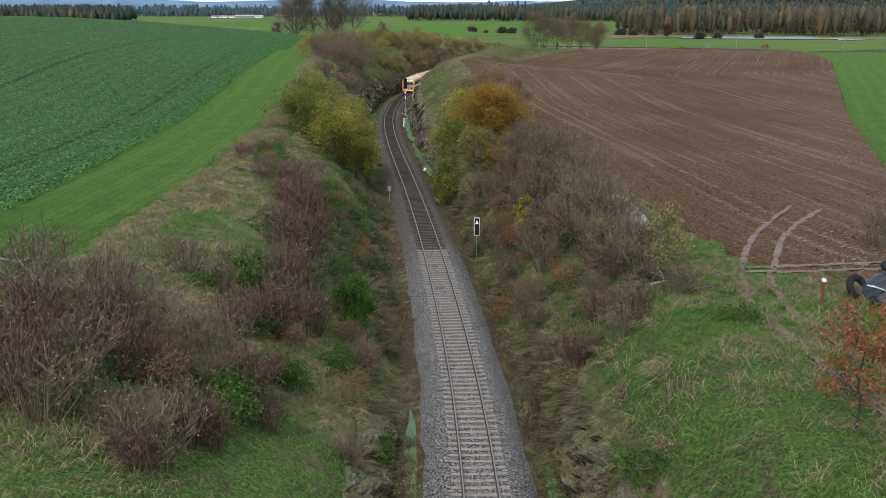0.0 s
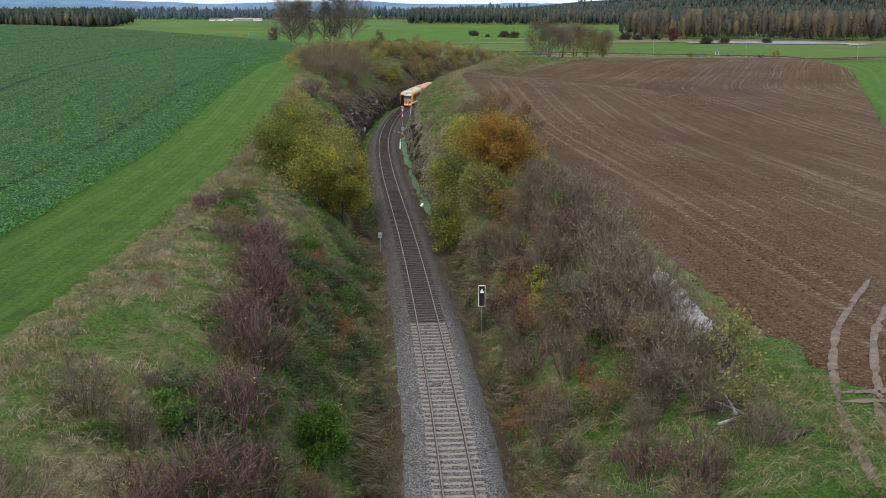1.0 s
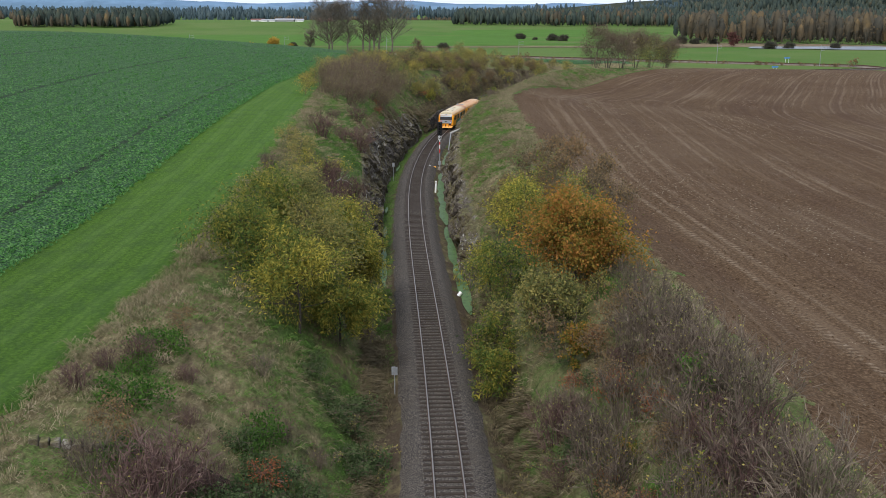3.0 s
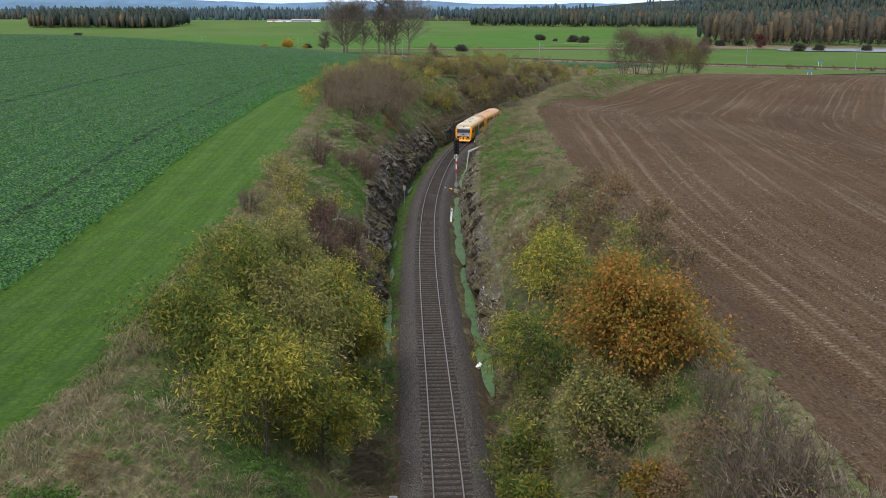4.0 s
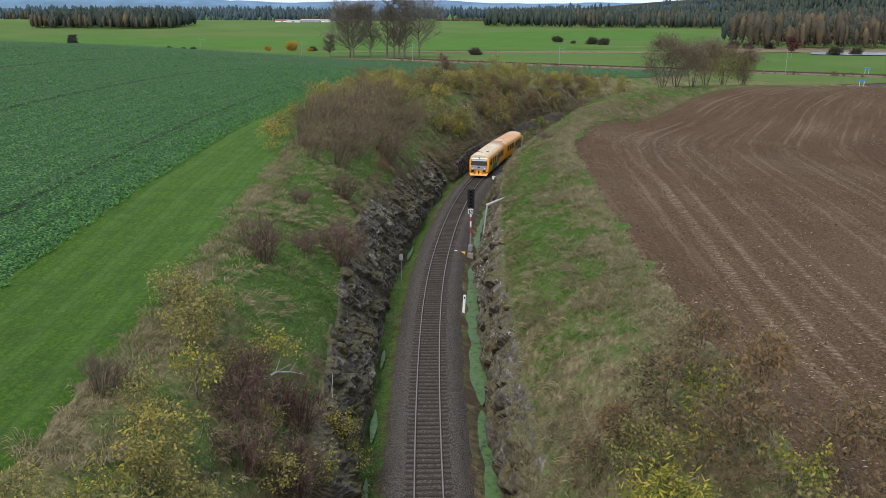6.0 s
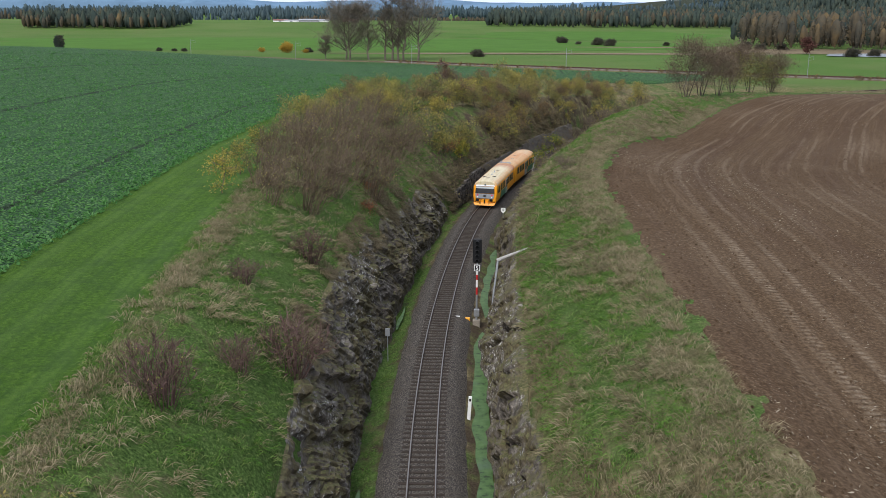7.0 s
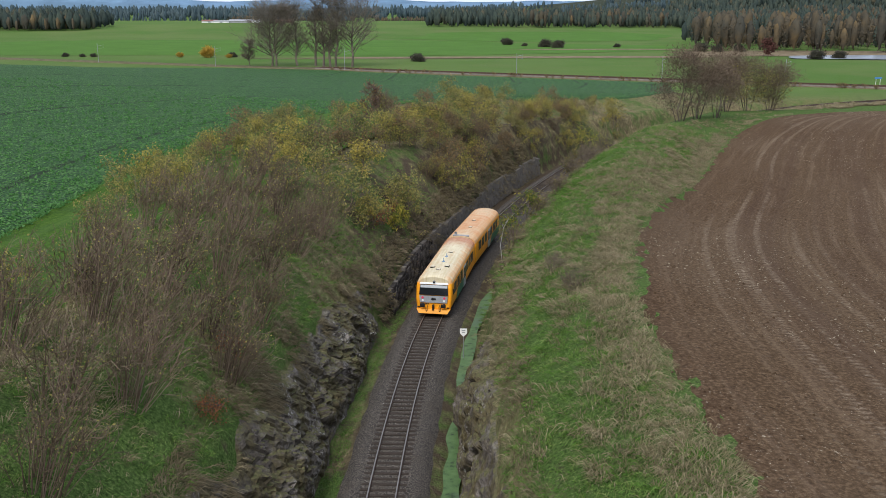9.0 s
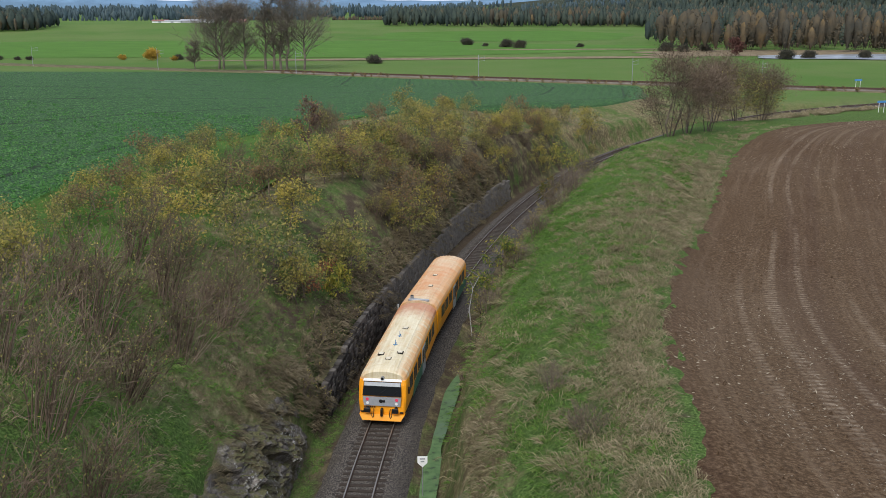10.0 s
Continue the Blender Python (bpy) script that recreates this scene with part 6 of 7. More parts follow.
def woods(name, mat, x, y, h, label, seed, conical, quads=14, base=None):
    """A wood far away: every tree is a ragged cone or dome with leaf clumps standing out of it."""
    g = np.random.default_rng(seed)
    n = len(x)
    z = height(x, y) if base is None else base
    rings, sides = 5, 8 if quads > 8 else 5
    lv = np.array([0.08, 0.30, 0.55, 0.78, 1.0]) if conical else np.array([0.12, 0.36, 0.64, 0.88, 1.0])
    wd = np.array([0.06, 0.16, 0.19, 0.13, 0.03]) if conical else np.array([0.03, 0.11, 0.15, 0.10, 0.02])
    ang = np.arange(sides) * 2 * np.pi / sides
    rad = h[:, None, None] * wd[None, :, None] * g.uniform(0.55, 1.25, (n, rings, sides)) * g.uniform(0.8, 1.25, (n, 1, 1))
    an = ang[None, None] + g.uniform(0, 6, (n, 1, 1)) + np.arange(rings)[None, :, None] * 0.4
    zz = z[:, None, None] + h[:, None, None] * (lv[None, :, None] + g.uniform(-0.05, 0.05, (n, rings, sides)) * (lv < 0.99)[None, :, None])
    core = np.stack([x[:, None, None] + np.cos(an) * rad, y[:, None, None] + np.sin(an) * rad, zz], -1).reshape(-1, 3)
    base_i = (np.arange(n) * rings * sides)[:, None, None]
    r, k = np.arange(rings - 1)[None, :, None], np.arange(sides)[None, None]
    cf = np.stack([base_i + r * sides + k, base_i + r * sides + (k + 1) % sides, base_i + (r + 1) * sides + (k + 1) % sides, base_i + (r + 1) * sides + k], -1).reshape(-1, 4)
    i = np.repeat(np.arange(n), quads)
    f = g.uniform(0.04, 0.98, len(i))
    az = g.uniform(0, 6.283, len(i))
    out = np.stack([np.cos(az), np.sin(az), np.zeros(len(i))], -1)
    c = np.stack([x[i], y[i], z[i] + (lv[0] + f * (1 - lv[0])) * h[i]], -1) + out * (h[i] * np.interp(f, lv, wd) * g.uniform(0.8, 1.2 if conical else 1.9, len(i)))[:, None]
    if not conical:
        lob = unit(g.normal(size=(len(i), 3))) * (h[i] * g.uniform(0.05, 1.0, len(i)) ** 0.5)[:, None] * [0.36, 0.36, 0.47]
        c = np.stack([x[i], y[i], z[i] + 0.47 * h[i]], -1) + lob + g.normal(size=(len(i), 3)) * 0.4
        out = unit(lob)
    way = unit(out * 0.7 + g.normal(size=c.shape) * 0.5 + np.array([0, 0, -0.4 if conical else 0.2]))
    s = (h[i] * (0.075 if conical else 0.052))[:, None]
    v, fc = leaves(c, way, s, s * 0.8, g)
    v, fc = merge((core, cf), (v, fc))
    return tagged(mesh_object(name, v, fc, mat, smooth_shade=True), label, "woodland", kind="stuff")


def scatter(n, x0, x1, y0, y1, h0, h1, seed):
    g = np.random.default_rng(seed)
    return g.uniform(x0, x1, n), g.uniform(y0, y1, n), g.uniform(h0, h1, n)


x, y, h = scatter(2800, -40, 980, 1110, 1340, 10, 17, 1)
y = y + 60 * vnoise(x / 90, x * 0, 3) - 0.08 * (x - 300) * (x > 300)
ok = vnoise(x / 60, y / 60, 8) > 0.12
woods("pine_wood", CONIFER, x[ok], y[ok], h[ok], "dark green conifer forest along the valley", 2, True, 8)
x, y, h = scatter(900, 60, 1100, 1100, 1330, 9, 17, 4)
woods("mixed_wood", DECIDUOUS, x, y + 60 * vnoise(x / 90, x * 0, 3) - 0.08 * (x - 300) * (x > 300) + 10, h, "autumn brown broadleaf trees in the forest", 5, False, 50)
x, y, h = scatter(2400, 200, 1700, 1330, 1950, 11, 19, 6)
woods("pine_wood", CONIFER, x, y, h, "conifer forest on the rising hillside", 7, True, 2)
x, y, h = scatter(300, 142, 420, 700, 840, 12, 23, 9)
y = y + 0.10 * (x - 142) - 20
woods("mixed_wood", DECIDUOUS, x, y, h, "brown and ochre broadleaf wood beside the pond", 10, False, 130)
x, y, h = scatter(120, 150, 430, 735, 900, 13, 20, 12)
woods("pine_wood", CONIFER, x, y + 15, h, "dark pines among the broadleaf wood", 13, True, 14)
x, y, h = scatter(330, -495, -350, 1040, 1130, 11, 19, 14)
woods("pine_wood", CONIFER, x, y, h, "dark pine copse on the meadow ridge", 15, True, 20)
x, y, h = scatter(50, -490, -355, 1030, 1060, 9, 15, 16)
woods("mixed_wood", DECIDUOUS, x, y, h, "rusty broadleaf trees in front of the pines", 17, False, 40)
for k, (x0, x1, y0, h0) in enumerate(((-430, -130, 1750, 15), (-330, -160, 1500, 9), (-250, 120, 2050, 17), (-900, -380, 1900, 16), (-140, 60, 1450, 8), (-60, 330, 1700, 17), (-1500, -700, 1600, 16), (60, 900, 2500, 20), (-800, 100, 2700, 18))):
    x, y, h = scatter(240, x0, x1, y0, y0 + 90, h0 * 0.7, h0 * 1.2, 20 + k)
    ok = vnoise(x / 45, y * 0, k) > 0.25
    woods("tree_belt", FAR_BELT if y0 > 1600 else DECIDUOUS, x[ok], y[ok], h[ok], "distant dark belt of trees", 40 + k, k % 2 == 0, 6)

for k, (x0, x1, y0, h0, n) in enumerate(((-1700, -260, 1640, 14, 420), (-1500, 60, 1960, 17, 460), (-2100, 160, 2420, 19, 480), (-700, -120, 1480, 8, 120))):
    x, y, h = scatter(n, x0, x1, y0, y0 + 160, h0 * 0.7, h0 * 1.15, 120 + k)
    ok = vnoise(x / 120, y * 0, 60 + k) > 0.22
    woods("tree_belt", FAR_BELT, x[ok], y[ok], h[ok] * 1.3, "distant belt of woodland, tinted blue-green for haze", 140 + k, True, 6)

# hills closing the view, with the blue haze put into their base colour
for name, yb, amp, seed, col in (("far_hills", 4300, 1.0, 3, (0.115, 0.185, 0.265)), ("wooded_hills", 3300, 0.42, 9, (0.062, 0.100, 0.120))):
    hx = np.linspace(-4200, 4200, 260)
    if seed == 3:
        ridge = 40 + 34 * np.exp(-((hx + 1950) / 520) ** 2) + 10 * np.exp(-((hx + 500) / 350) ** 2) + 9 * np.exp(-((hx - 1200) / 900) ** 2) + 14 * np.exp(-((hx + 3300) / 700) ** 2)
    else:
        ridge = 12 + 22 * smooth(150, 1300, hx) + 9 * np.exp(-((hx + 2300) / 500) ** 2)
    ridge = ridge + amp * (7 * (vnoise(hx / 170, hx * 0, seed) - 0.5) + 3 * (vnoise(hx / 40, hx * 0, seed + 1) - 0.5) + 1.6 * (vnoise(hx / 11, hx * 0, seed + 2) - 0.5))
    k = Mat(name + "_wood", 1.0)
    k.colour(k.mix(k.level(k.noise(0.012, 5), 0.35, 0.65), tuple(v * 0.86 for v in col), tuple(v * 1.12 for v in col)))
    prof = [(0, -30), (0.0, 0.55), (60, 0.82), (150, 1.0), (420, 0.5)]
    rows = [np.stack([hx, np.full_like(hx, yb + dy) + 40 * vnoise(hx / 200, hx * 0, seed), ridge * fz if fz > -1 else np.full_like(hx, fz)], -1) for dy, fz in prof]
    tagged(mesh_object(name, np.concatenate(rows), grid_faces(len(prof), len(hx))[:, ::-1], k.m, smooth_shade=True), "wooded hills on the horizon, coloured blue for haze", "hills", kind="structure")

# main line beyond the fields
MAIN = plain("main_line_ballast", (0.15, 0.125, 0.105), 0.95, 0, 0.25, 0.4)
SCRUB_EARTH = plain("dry_verge", (0.125, 0.110, 0.062), 0.95, 0, 0.3, 0.3)
for name, d0, d1, lift, mat, lab in (("main_line_verge", -3, 12, 0.12, SCRUB_EARTH, "dry overgrown verge along the main line"), ("main_line_bed", 1.0, 9.0, 0.55, MAIN, "ballasted bed of the distant main line")):
    lx = np.arange(-460 if "verge" in name else -66, 520, 6.0)
    ly = far_line(lx) + 6
    cols = []
    for d, dz in ((d0, -1.2), (d0 + 1.2, 0.0), (d1 - 1.2, 0.0), (d1, -1.2)):
        cols.append(np.stack([lx + 0.42 * d, ly + 0.9 * d, np.maximum(height(lx, ly), -1.2) + lift + dz], -1))
    tagged(mesh_object(name, np.concatenate(cols), grid_faces(4, len(lx))[:, ::-1], mat, smooth_shade=True), lab, "railway", kind="structure")
main_track = tagged(new("main_line_track"), "rusty rails of the distant main line", "railway track", kind="structure")
for d in (2.6, 4.1, 6.2, 7.7):
    cols = [np.stack([lx + 0.42 * (d + w), ly + 0.9 * (d + w), np.maximum(height(lx, ly), -1.2) + 0.57 + q], -1) for w, q in ((-0.08, 0), (-0.08, 0.16), (0.08, 0.16), (0.08, 0))]
    mesh_object("rail", np.concatenate(cols), grid_faces(4, len(lx))[:, ::-1], RAIL_RUST, main_track)


def catenary_mast():
    ob = tagged(new("catenary_mast"), "thin grey catenary mast beside the main line", "mast", "masts of the main line")
    bm = bmesh.new()
    rod(bm, (0, 0, 0), (0, 0, 8.6), 0.11, 6, 0.08)
    part("pole", bm, GREY, ob)
    bm = bmesh.new()
    rod(bm, (0, 0, 7.4), (2.6, 0.9, 7.9), 0.05, 5)
    rod(bm, (0, 0, 6.4), (2.6, 0.9, 6.6), 0.04, 5)
    rod(bm, (2.4, 0.85, 6.5), (2.4, 0.85, 7.9), 0.03, 5)
    part("bracket", bm, GREY, ob)
    return ob


mast = catenary_mast()
spots = [(x, float(far_line(x)) + 6) for x in (-170, -110, -52, 14, 62, 98, 136, 178, 226, 280, 340)]
for i, (x, y) in enumerate(spots):
    m = Matrix.Translation((x, y, float(max(height(x, y), -1.2)) - 0.1)) @ Matrix.Rotation(0.3, 4, "Z")
    if i:
        copy_thing(mast, m)
    else:
        mast.matrix_basis = m

# pond and reeds on the right, dry meadow bands
POND = Mat("pond_water", 0.3)
POND.b.inputs["Specular IOR Level"].default_value = 0.6
# pale grey-blue base stands in for the reflected sky
POND.colour(POND.mix(POND.level(POND.noise(0.06, 4), 0.4, 0.6), (0.22, 0.25, 0.28), (0.13, 0.14, 0.14)))
REED = plain("reed_bed", (0.190, 0.150, 0.095), 0.95, 0, 0.3, 0.2)
MEADOW = plain("bright_meadow", (0.066, 0.136, 0.026), 0.95, 0, 0.12, 0.05)


def patch(name, cx, cy, rx, ry, lift, mat, label, seed, tilt=0.0, cat="meadow"):
    a = np.linspace(0, 2 * np.pi, 49)[:-1]
    r = 0.75 + 0.5 * vnoise(np.cos(a) * 2 + 9, np.sin(a) * 2 + seed, seed)
    rings = []
    for f in (0.02, 0.35, 0.7, 1.0):
        x = cx + np.cos(a) * rx * r * f
        y = cy + np.sin(a) * ry * r * f + tilt * np.cos(a) * rx * f
        rings.append(np.stack([x, y, height(x, y) + lift], -1))
    n = len(a)
    fs = [[i * n + j, i * n + (j + 1) % n, (i + 1) * n + (j + 1) % n, (i + 1) * n + j] for i in range(3) for j in range(n)]
    return tagged(mesh_object(name, np.concatenate(rings), np.array(fs)[:, ::-1], mat, smooth_shade=True), label, cat, kind="structure")


patch("reed_bed", 215, 682, 105, 34, 0.15, REED, "tan reed bed round the pond", 4)
patch("pond", 214, 643, 56, 24, 0.4, POND.m, "pond with the sky's pale reflection put into its colour", 6, 0, "pond")
patch("meadow", -140, 760, 260, 110, 0.12, MEADOW, "bright green pasture", 8)
patch("meadow", 60, 960, 120, 90, 0.12, MEADOW, "bright green pasture before the forest", 12)
patch("dry_meadow", 20, 640, 120, 9, 0.2, REED, "dry tan strip of meadow", 14, 0.1)
patch("dry_meadow", 90, 730, 70, 6, 0.2, REED, "dry tan strip of meadow", 15, 0.05)


def bare_tree(seed, h, r, label, mat, leaf=None, leaf_n=0, limbs=34, name="tree", thick=1.0):
    """A leafless tree: trunk, rising limbs, forks and fine twigs."""
    g = np.random.default_rng(seed)
    ob = tagged(new(name), label, "tree")
    z = np.linspace(0, 1, 7)
    spine = np.outer(z, [g.normal(scale=0.03 * h), g.normal(scale=0.03 * h), h * 0.92]) + np.concatenate([np.zeros((1, 3)), g.normal(scale=0.012 * h, size=(6, 3))])
    spine[0, 2] = -0.3
    rad = thick * (0.0115 * h * (1 - 0.93 * z) + 0.01)
    f = g.uniform(0.16, 1, limbs)
    at = np.stack([np.interp(f, z, spine[:, i]) for i in range(3)], -1)
    az = g.uniform(0, 6.283, limbs)
    ln = r * (1.35 - 0.85 * f) * g.uniform(0.6, 1.1, limbs)
    end = at + np.stack([np.cos(az) * ln, np.sin(az) * ln, ln * g.uniform(0.45, 1.2, limbs)], -1)
    end[:, 2] = np.minimum(end[:, 2], h * g.uniform(0.9, 1.0, limbs))
    lr = 0.35 * np.interp(f, z, rad) + 0.015
    i1 = np.repeat(np.arange(limbs), 9)
    f1 = g.uniform(0.15, 1, (len(i1), 1))
    p1 = at[i1] + (end - at)[i1] * f1
    w1 = unit(unit(end - at)[i1] + g.normal(size=p1.shape) * 0.55 + np.array([0, 0, 0.2]))
    q1 = p1 + w1 * r * g.uniform(0.2, 0.5, (len(i1), 1))
    i2 = np.repeat(np.arange(len(p1)), 9)
    p2 = p1[i2] + (q1 - p1)[i2] * g.uniform(0.15, 1, (len(i2), 1))
    w2 = unit(w1[i2] + g.normal(size=p2.shape) * 0.6)
    q2 = p2 + w2 * r * g.uniform(0.08, 0.24, (len(i2), 1))
    v, fc = merge(tube(spine[:-1], spine[1:], rad[:-1], rad[1:], 7), tube(at, end, lr, np.full(limbs, 0.015), 4), ribbons(p1, q1, 0.030 * thick, 0.014 * thick, g), ribbons(p2, q2, 0.017 * thick, 0.010 * thick, g))
    mesh_object("trunk", v, fc, mat, ob)
    if leaf_n:
        pick = g.integers(0, len(q2), leaf_n)
        v, fc = leaves(q2[pick] + g.normal(scale=0.2, size=(leaf_n, 3)), unit(g.normal(size=(leaf_n, 3))), 0.24, 0.16, g)
        mesh_object("crown", v, fc, leaf, ob)
    return ob


FAR_TWIG = leafy("far_twigs", (0.068, 0.059, 0.047), (0.108, 0.093, 0.073), (0.160, 0.136, 0.106), trans=0.0)
# row of tall poplars by the main line, and the alders at the field corner
for i, (x, y, h, r) in enumerate(((-87, 571, 26, 13), (-85, 570, 25, 11), (-76, 570, 27, 7.5), (-68, 569, 29, 5.4), (-64.5, 568, 30, 4.8), (-61.5, 567, 30, 4.8), (-59, 566, 29, 5.4), (-52, 565, 28, 13), (-97, 573, 11, 3.2))):
    set_down(bare_tree(400 + i, h, r, "tall nearly bare poplar by the main line", FAR_TWIG, LEAF_OLIVE, 300, 64, thick=1.6), x, y)
for i, (x, y, h, r, n) in enumerate(((29.0, 311.0, 10.6, 4.8, 350), (32.5, 314.5, 9.8, 4.4, 350), (37.0, 319.5, 8.6, 3.8, 500), (43.5, 338, 10.0, 4.8, 3000), (48.5, 341, 10.0, 4.8, 3400), (53.5, 343, 8.4, 4.0, 2600))):
    ob = leaf_tree(420 + i, h, r, 0.10, 34, TWIG_PALE, "bare many-stemmed alder at the field corner" if n < 700 else "many-stemmed alder with thin olive leaves", (0.75, 0.052), 27, 7, droop=-0.25, bark=TWIG_DARK, gaps=0.05, clump=0.42)
    g = np.random.default_rng(900 + i)
    a0 = g.uniform(0, 6.28, 9)
    foot = np.stack([0.5 * np.cos(a0), 0.5 * np.sin(a0), np.full(9, -0.3)], -1)
    head = np.stack([r * 0.55 * np.cos(a0), r * 0.55 * np.sin(a0), h * g.uniform(0.55, 0.85, 9)], -1)
    for j in range(6):
        v, fc = tube(foot[j:j + 1], head[j:j + 1], np.full(1, 0.065), np.full(1, 0.015), 5)
        mesh_object("stem", v, fc, BARK, ob)
    if n > 700:
        c = g.normal(size=(n, 3))
        c = unit(c) * g.uniform(0.6, 1.0, (n, 1)) * [r, r, h * 0.42] + [0, 0, h * 0.56]
        v, fc = leaves(c, unit(g.normal(size=c.shape)), 0.22, 0.15, g)
        mesh_object("foliage", v, fc, LEAF_OLIVE, ob)
    set_down(ob, x, y)
set_down(bare_tree(430, 6.0, 1.4, "thin dark sapling rising above the hedge", TWIG_RED, LEAF_BROWN, 420, 26), -17.6, 275.5)
# single bushes in the meadows
DARKBUSH = leaf_tree(440, 3.0, 4.2, 0.05, 26, leafy("far_bush", (0.040, 0.042, 0.034), (0.066, 0.064, 0.048), (0.10, 0.092, 0.062)), "dark round bush in the meadow", (0.5, 0.35), 40, 5, "shrub", "shrub")
set_down(DARKBUSH, 24, 797)
for x, y, s in ((46, 762, 1.1), (53, 752, 1.0), (34, 775, 0.5), (-26, 605, 0.9), (128, 705, 1.1), (150, 706, 0.9), (136, 700, 0.9), (-120, 640, 0.6), (165, 628, 1.0), (178, 634, 0.9), (90, 760, 0.6), (205, 634, 0.8), (-190, 640, 0.45), (-196, 641, 0.4), (-205, 642, 0.45)):
    again(DARKBUSH, x, y, s, x)
OCHRE = leaf_tree(441, 4.6, 3.8, 0.05, 24, leafy("far_ochre", (0.22, 0.15, 0.03), (0.36, 0.24, 0.045), (0.50, 0.33, 0.06)), "ochre autumn bush beyond the field", (0.5, 0.35), 40, 5, "shrub", "shrub")
set_down(OCHRE, -131, 636)
again(OCHRE, -146, 638, 0.5, 2.0)
again(OCHRE, -120, 632, 0.4, 1.0)
REDB = leaf_tree(442, 8.0, 3.4, 0.12, 24, haze("far_red", (0.07, 0.035, 0.030), (0.12, 0.055, 0.045)), "dark red round tree by the reeds", (0.8, 0.6), 22, 5)
set_down(REDB, 150, 655)
CONE = leaf_tree(443, 8.0, 2.6, 0.02, 50, CONIFER, "dark conifer standing alone beyond the crop", (0.7, 0.35), 26, 4, droop=0.9)
set_down(CONE, -262, 640)


def shed(x, y, lx, ly, h, wall, roof, label, turn=0.0):
    ob = tagged(new("farm_shed"), label, "building", "sheds of the far farm")
    bm = bmesh.new()
    box(bm, (-lx, -ly, -1), (lx, ly, h), 0.05)
    part("wall", bm, wall, ob)
    bm = bmesh.new()
    prism(bm, [(-ly - 0.5, h - 0.1), (ly + 0.5, h - 0.1), (0, h + ly * 0.35)], -lx - 0.5, lx + 0.5)
    bmesh.ops.rotate(bm, verts=bm.verts, matrix=Matrix.Rotation(radians(90), 3, "Z"))
    part("roof", bm, roof, ob)
    if lx > 6:
        bm = bmesh.new()
        box(bm, (-1.4, -ly - 0.06, 0), (1.4, -ly + 0.02, h * 0.8))
        part("door", bm, GREY, ob)
    ob.matrix_basis = Matrix.Translation((x, y, float(height(x, y)))) @ Matrix.Rotation(turn, 4, "Z")
    return ob


TILE_RED = plain("red_roof", (0.20, 0.10, 0.085), 0.8, 0, 0.15, 0.5)
PALE_ROOF = plain("pale_sheet_roof", (0.30, 0.30, 0.31), 0.6, 0, 0.1, 0.5)
for x, y, lx, ly, h, w, r, lab in ((-276, 1206, 8, 4, 1.6, WHITE, TILE_RED, "white shed with a red roof at the far farm"), (-262, 1200, 8, 3, 1.5, WHITE, PALE_ROOF, "long white shed at the far farm"), (-243, 1204, 11, 4, 2.0, PALE_ROOF, PALE_ROOF, "pale sheet metal hall at the far farm"), (-226, 1206, 5, 4, 1.7, WHITE, PALE_ROOF, "pale roofed shed at the far farm"),
                                   (-196, 1208, 9, 5, 1.8, TILE_RED, TILE_RED, "long red-brown barn at the far farm")):
    shed(x, y, lx, ly, h, w, r, lab, 0.05)
bm = bmesh.new()
rod(bm, (0, 0, -0.5), (0, 0, 4), 2.4, 8, 2.2)
rod(bm, (0, 0, 4), (0, 0, 11), 2.2, 8, 0.1)
chapel = tagged(part("wayside_chapel", bm, WHITE), "small white pointed chapel on the meadow ridge", "chapel")
chapel.matrix_basis = Matrix.Translation((-409, 1265, float(height(-409, 1265))))


def station_sign(x, y, turn):
    ob = tagged(new("station_sign"), "blue station sign on two white posts", "sign", "signs by the main line")
    for s in (-1.1, 1.1):
        bm = bmesh.new()
        rod(bm, (s * 0.7, 0, -0.3), (s * 0.7, 0, 2.0), 0.05, 6)
        part("post", bm, WHITE, ob)
    bm = bmesh.new()
    box(bm, (-1.3, -0.05, 2.0), (1.3, 0.05, 2.5), 0.02)
    part("plate", bm, plain("sign_blue", (0.06, 0.20, 0.42), 0.4), ob)
    ob.matrix_basis = Matrix.Translation((x, y, float(height(x, y)) + 0.3)) @ Matrix.Rotation(turn, 4, "Z")


station_sign(128, 470, 0.2)
station_sign(104, 404, 0.3)

# low brown hedge along the main line
spots = []
for i in range(120):
    hx = -62 + 215 * hashed(i, 81.0)
    spots.append((hx, float(far_line(hx)) + 3.0 + 3.0 * hashed(i, 83.0), 0.28 + 0.22 * hashed(i, 85.0)))
FAR_HEDGE = leaf_tree(450, 3.4, 2.4, 0.04, 7, LEAF_BROWN, "low brown hedge bush", (0.6, 0.4), 7, 4, "shrub", "shrub", bark=TWIG)
set_down(FAR_HEDGE, *spots[70][:2])
thicket("low_hedge", [FAR_HEDGE], spots[:70], "low brown hedge along the main line")

# ---- railway signs and posts ----
def at_ground(ob, x, y, turn=0.0, sink=0.1):
    ob.matrix_basis = Matrix.Translation((x, y, float(height(x, y)) - sink)) @ Matrix.Rotation(turn, 4, "Z")
    return ob


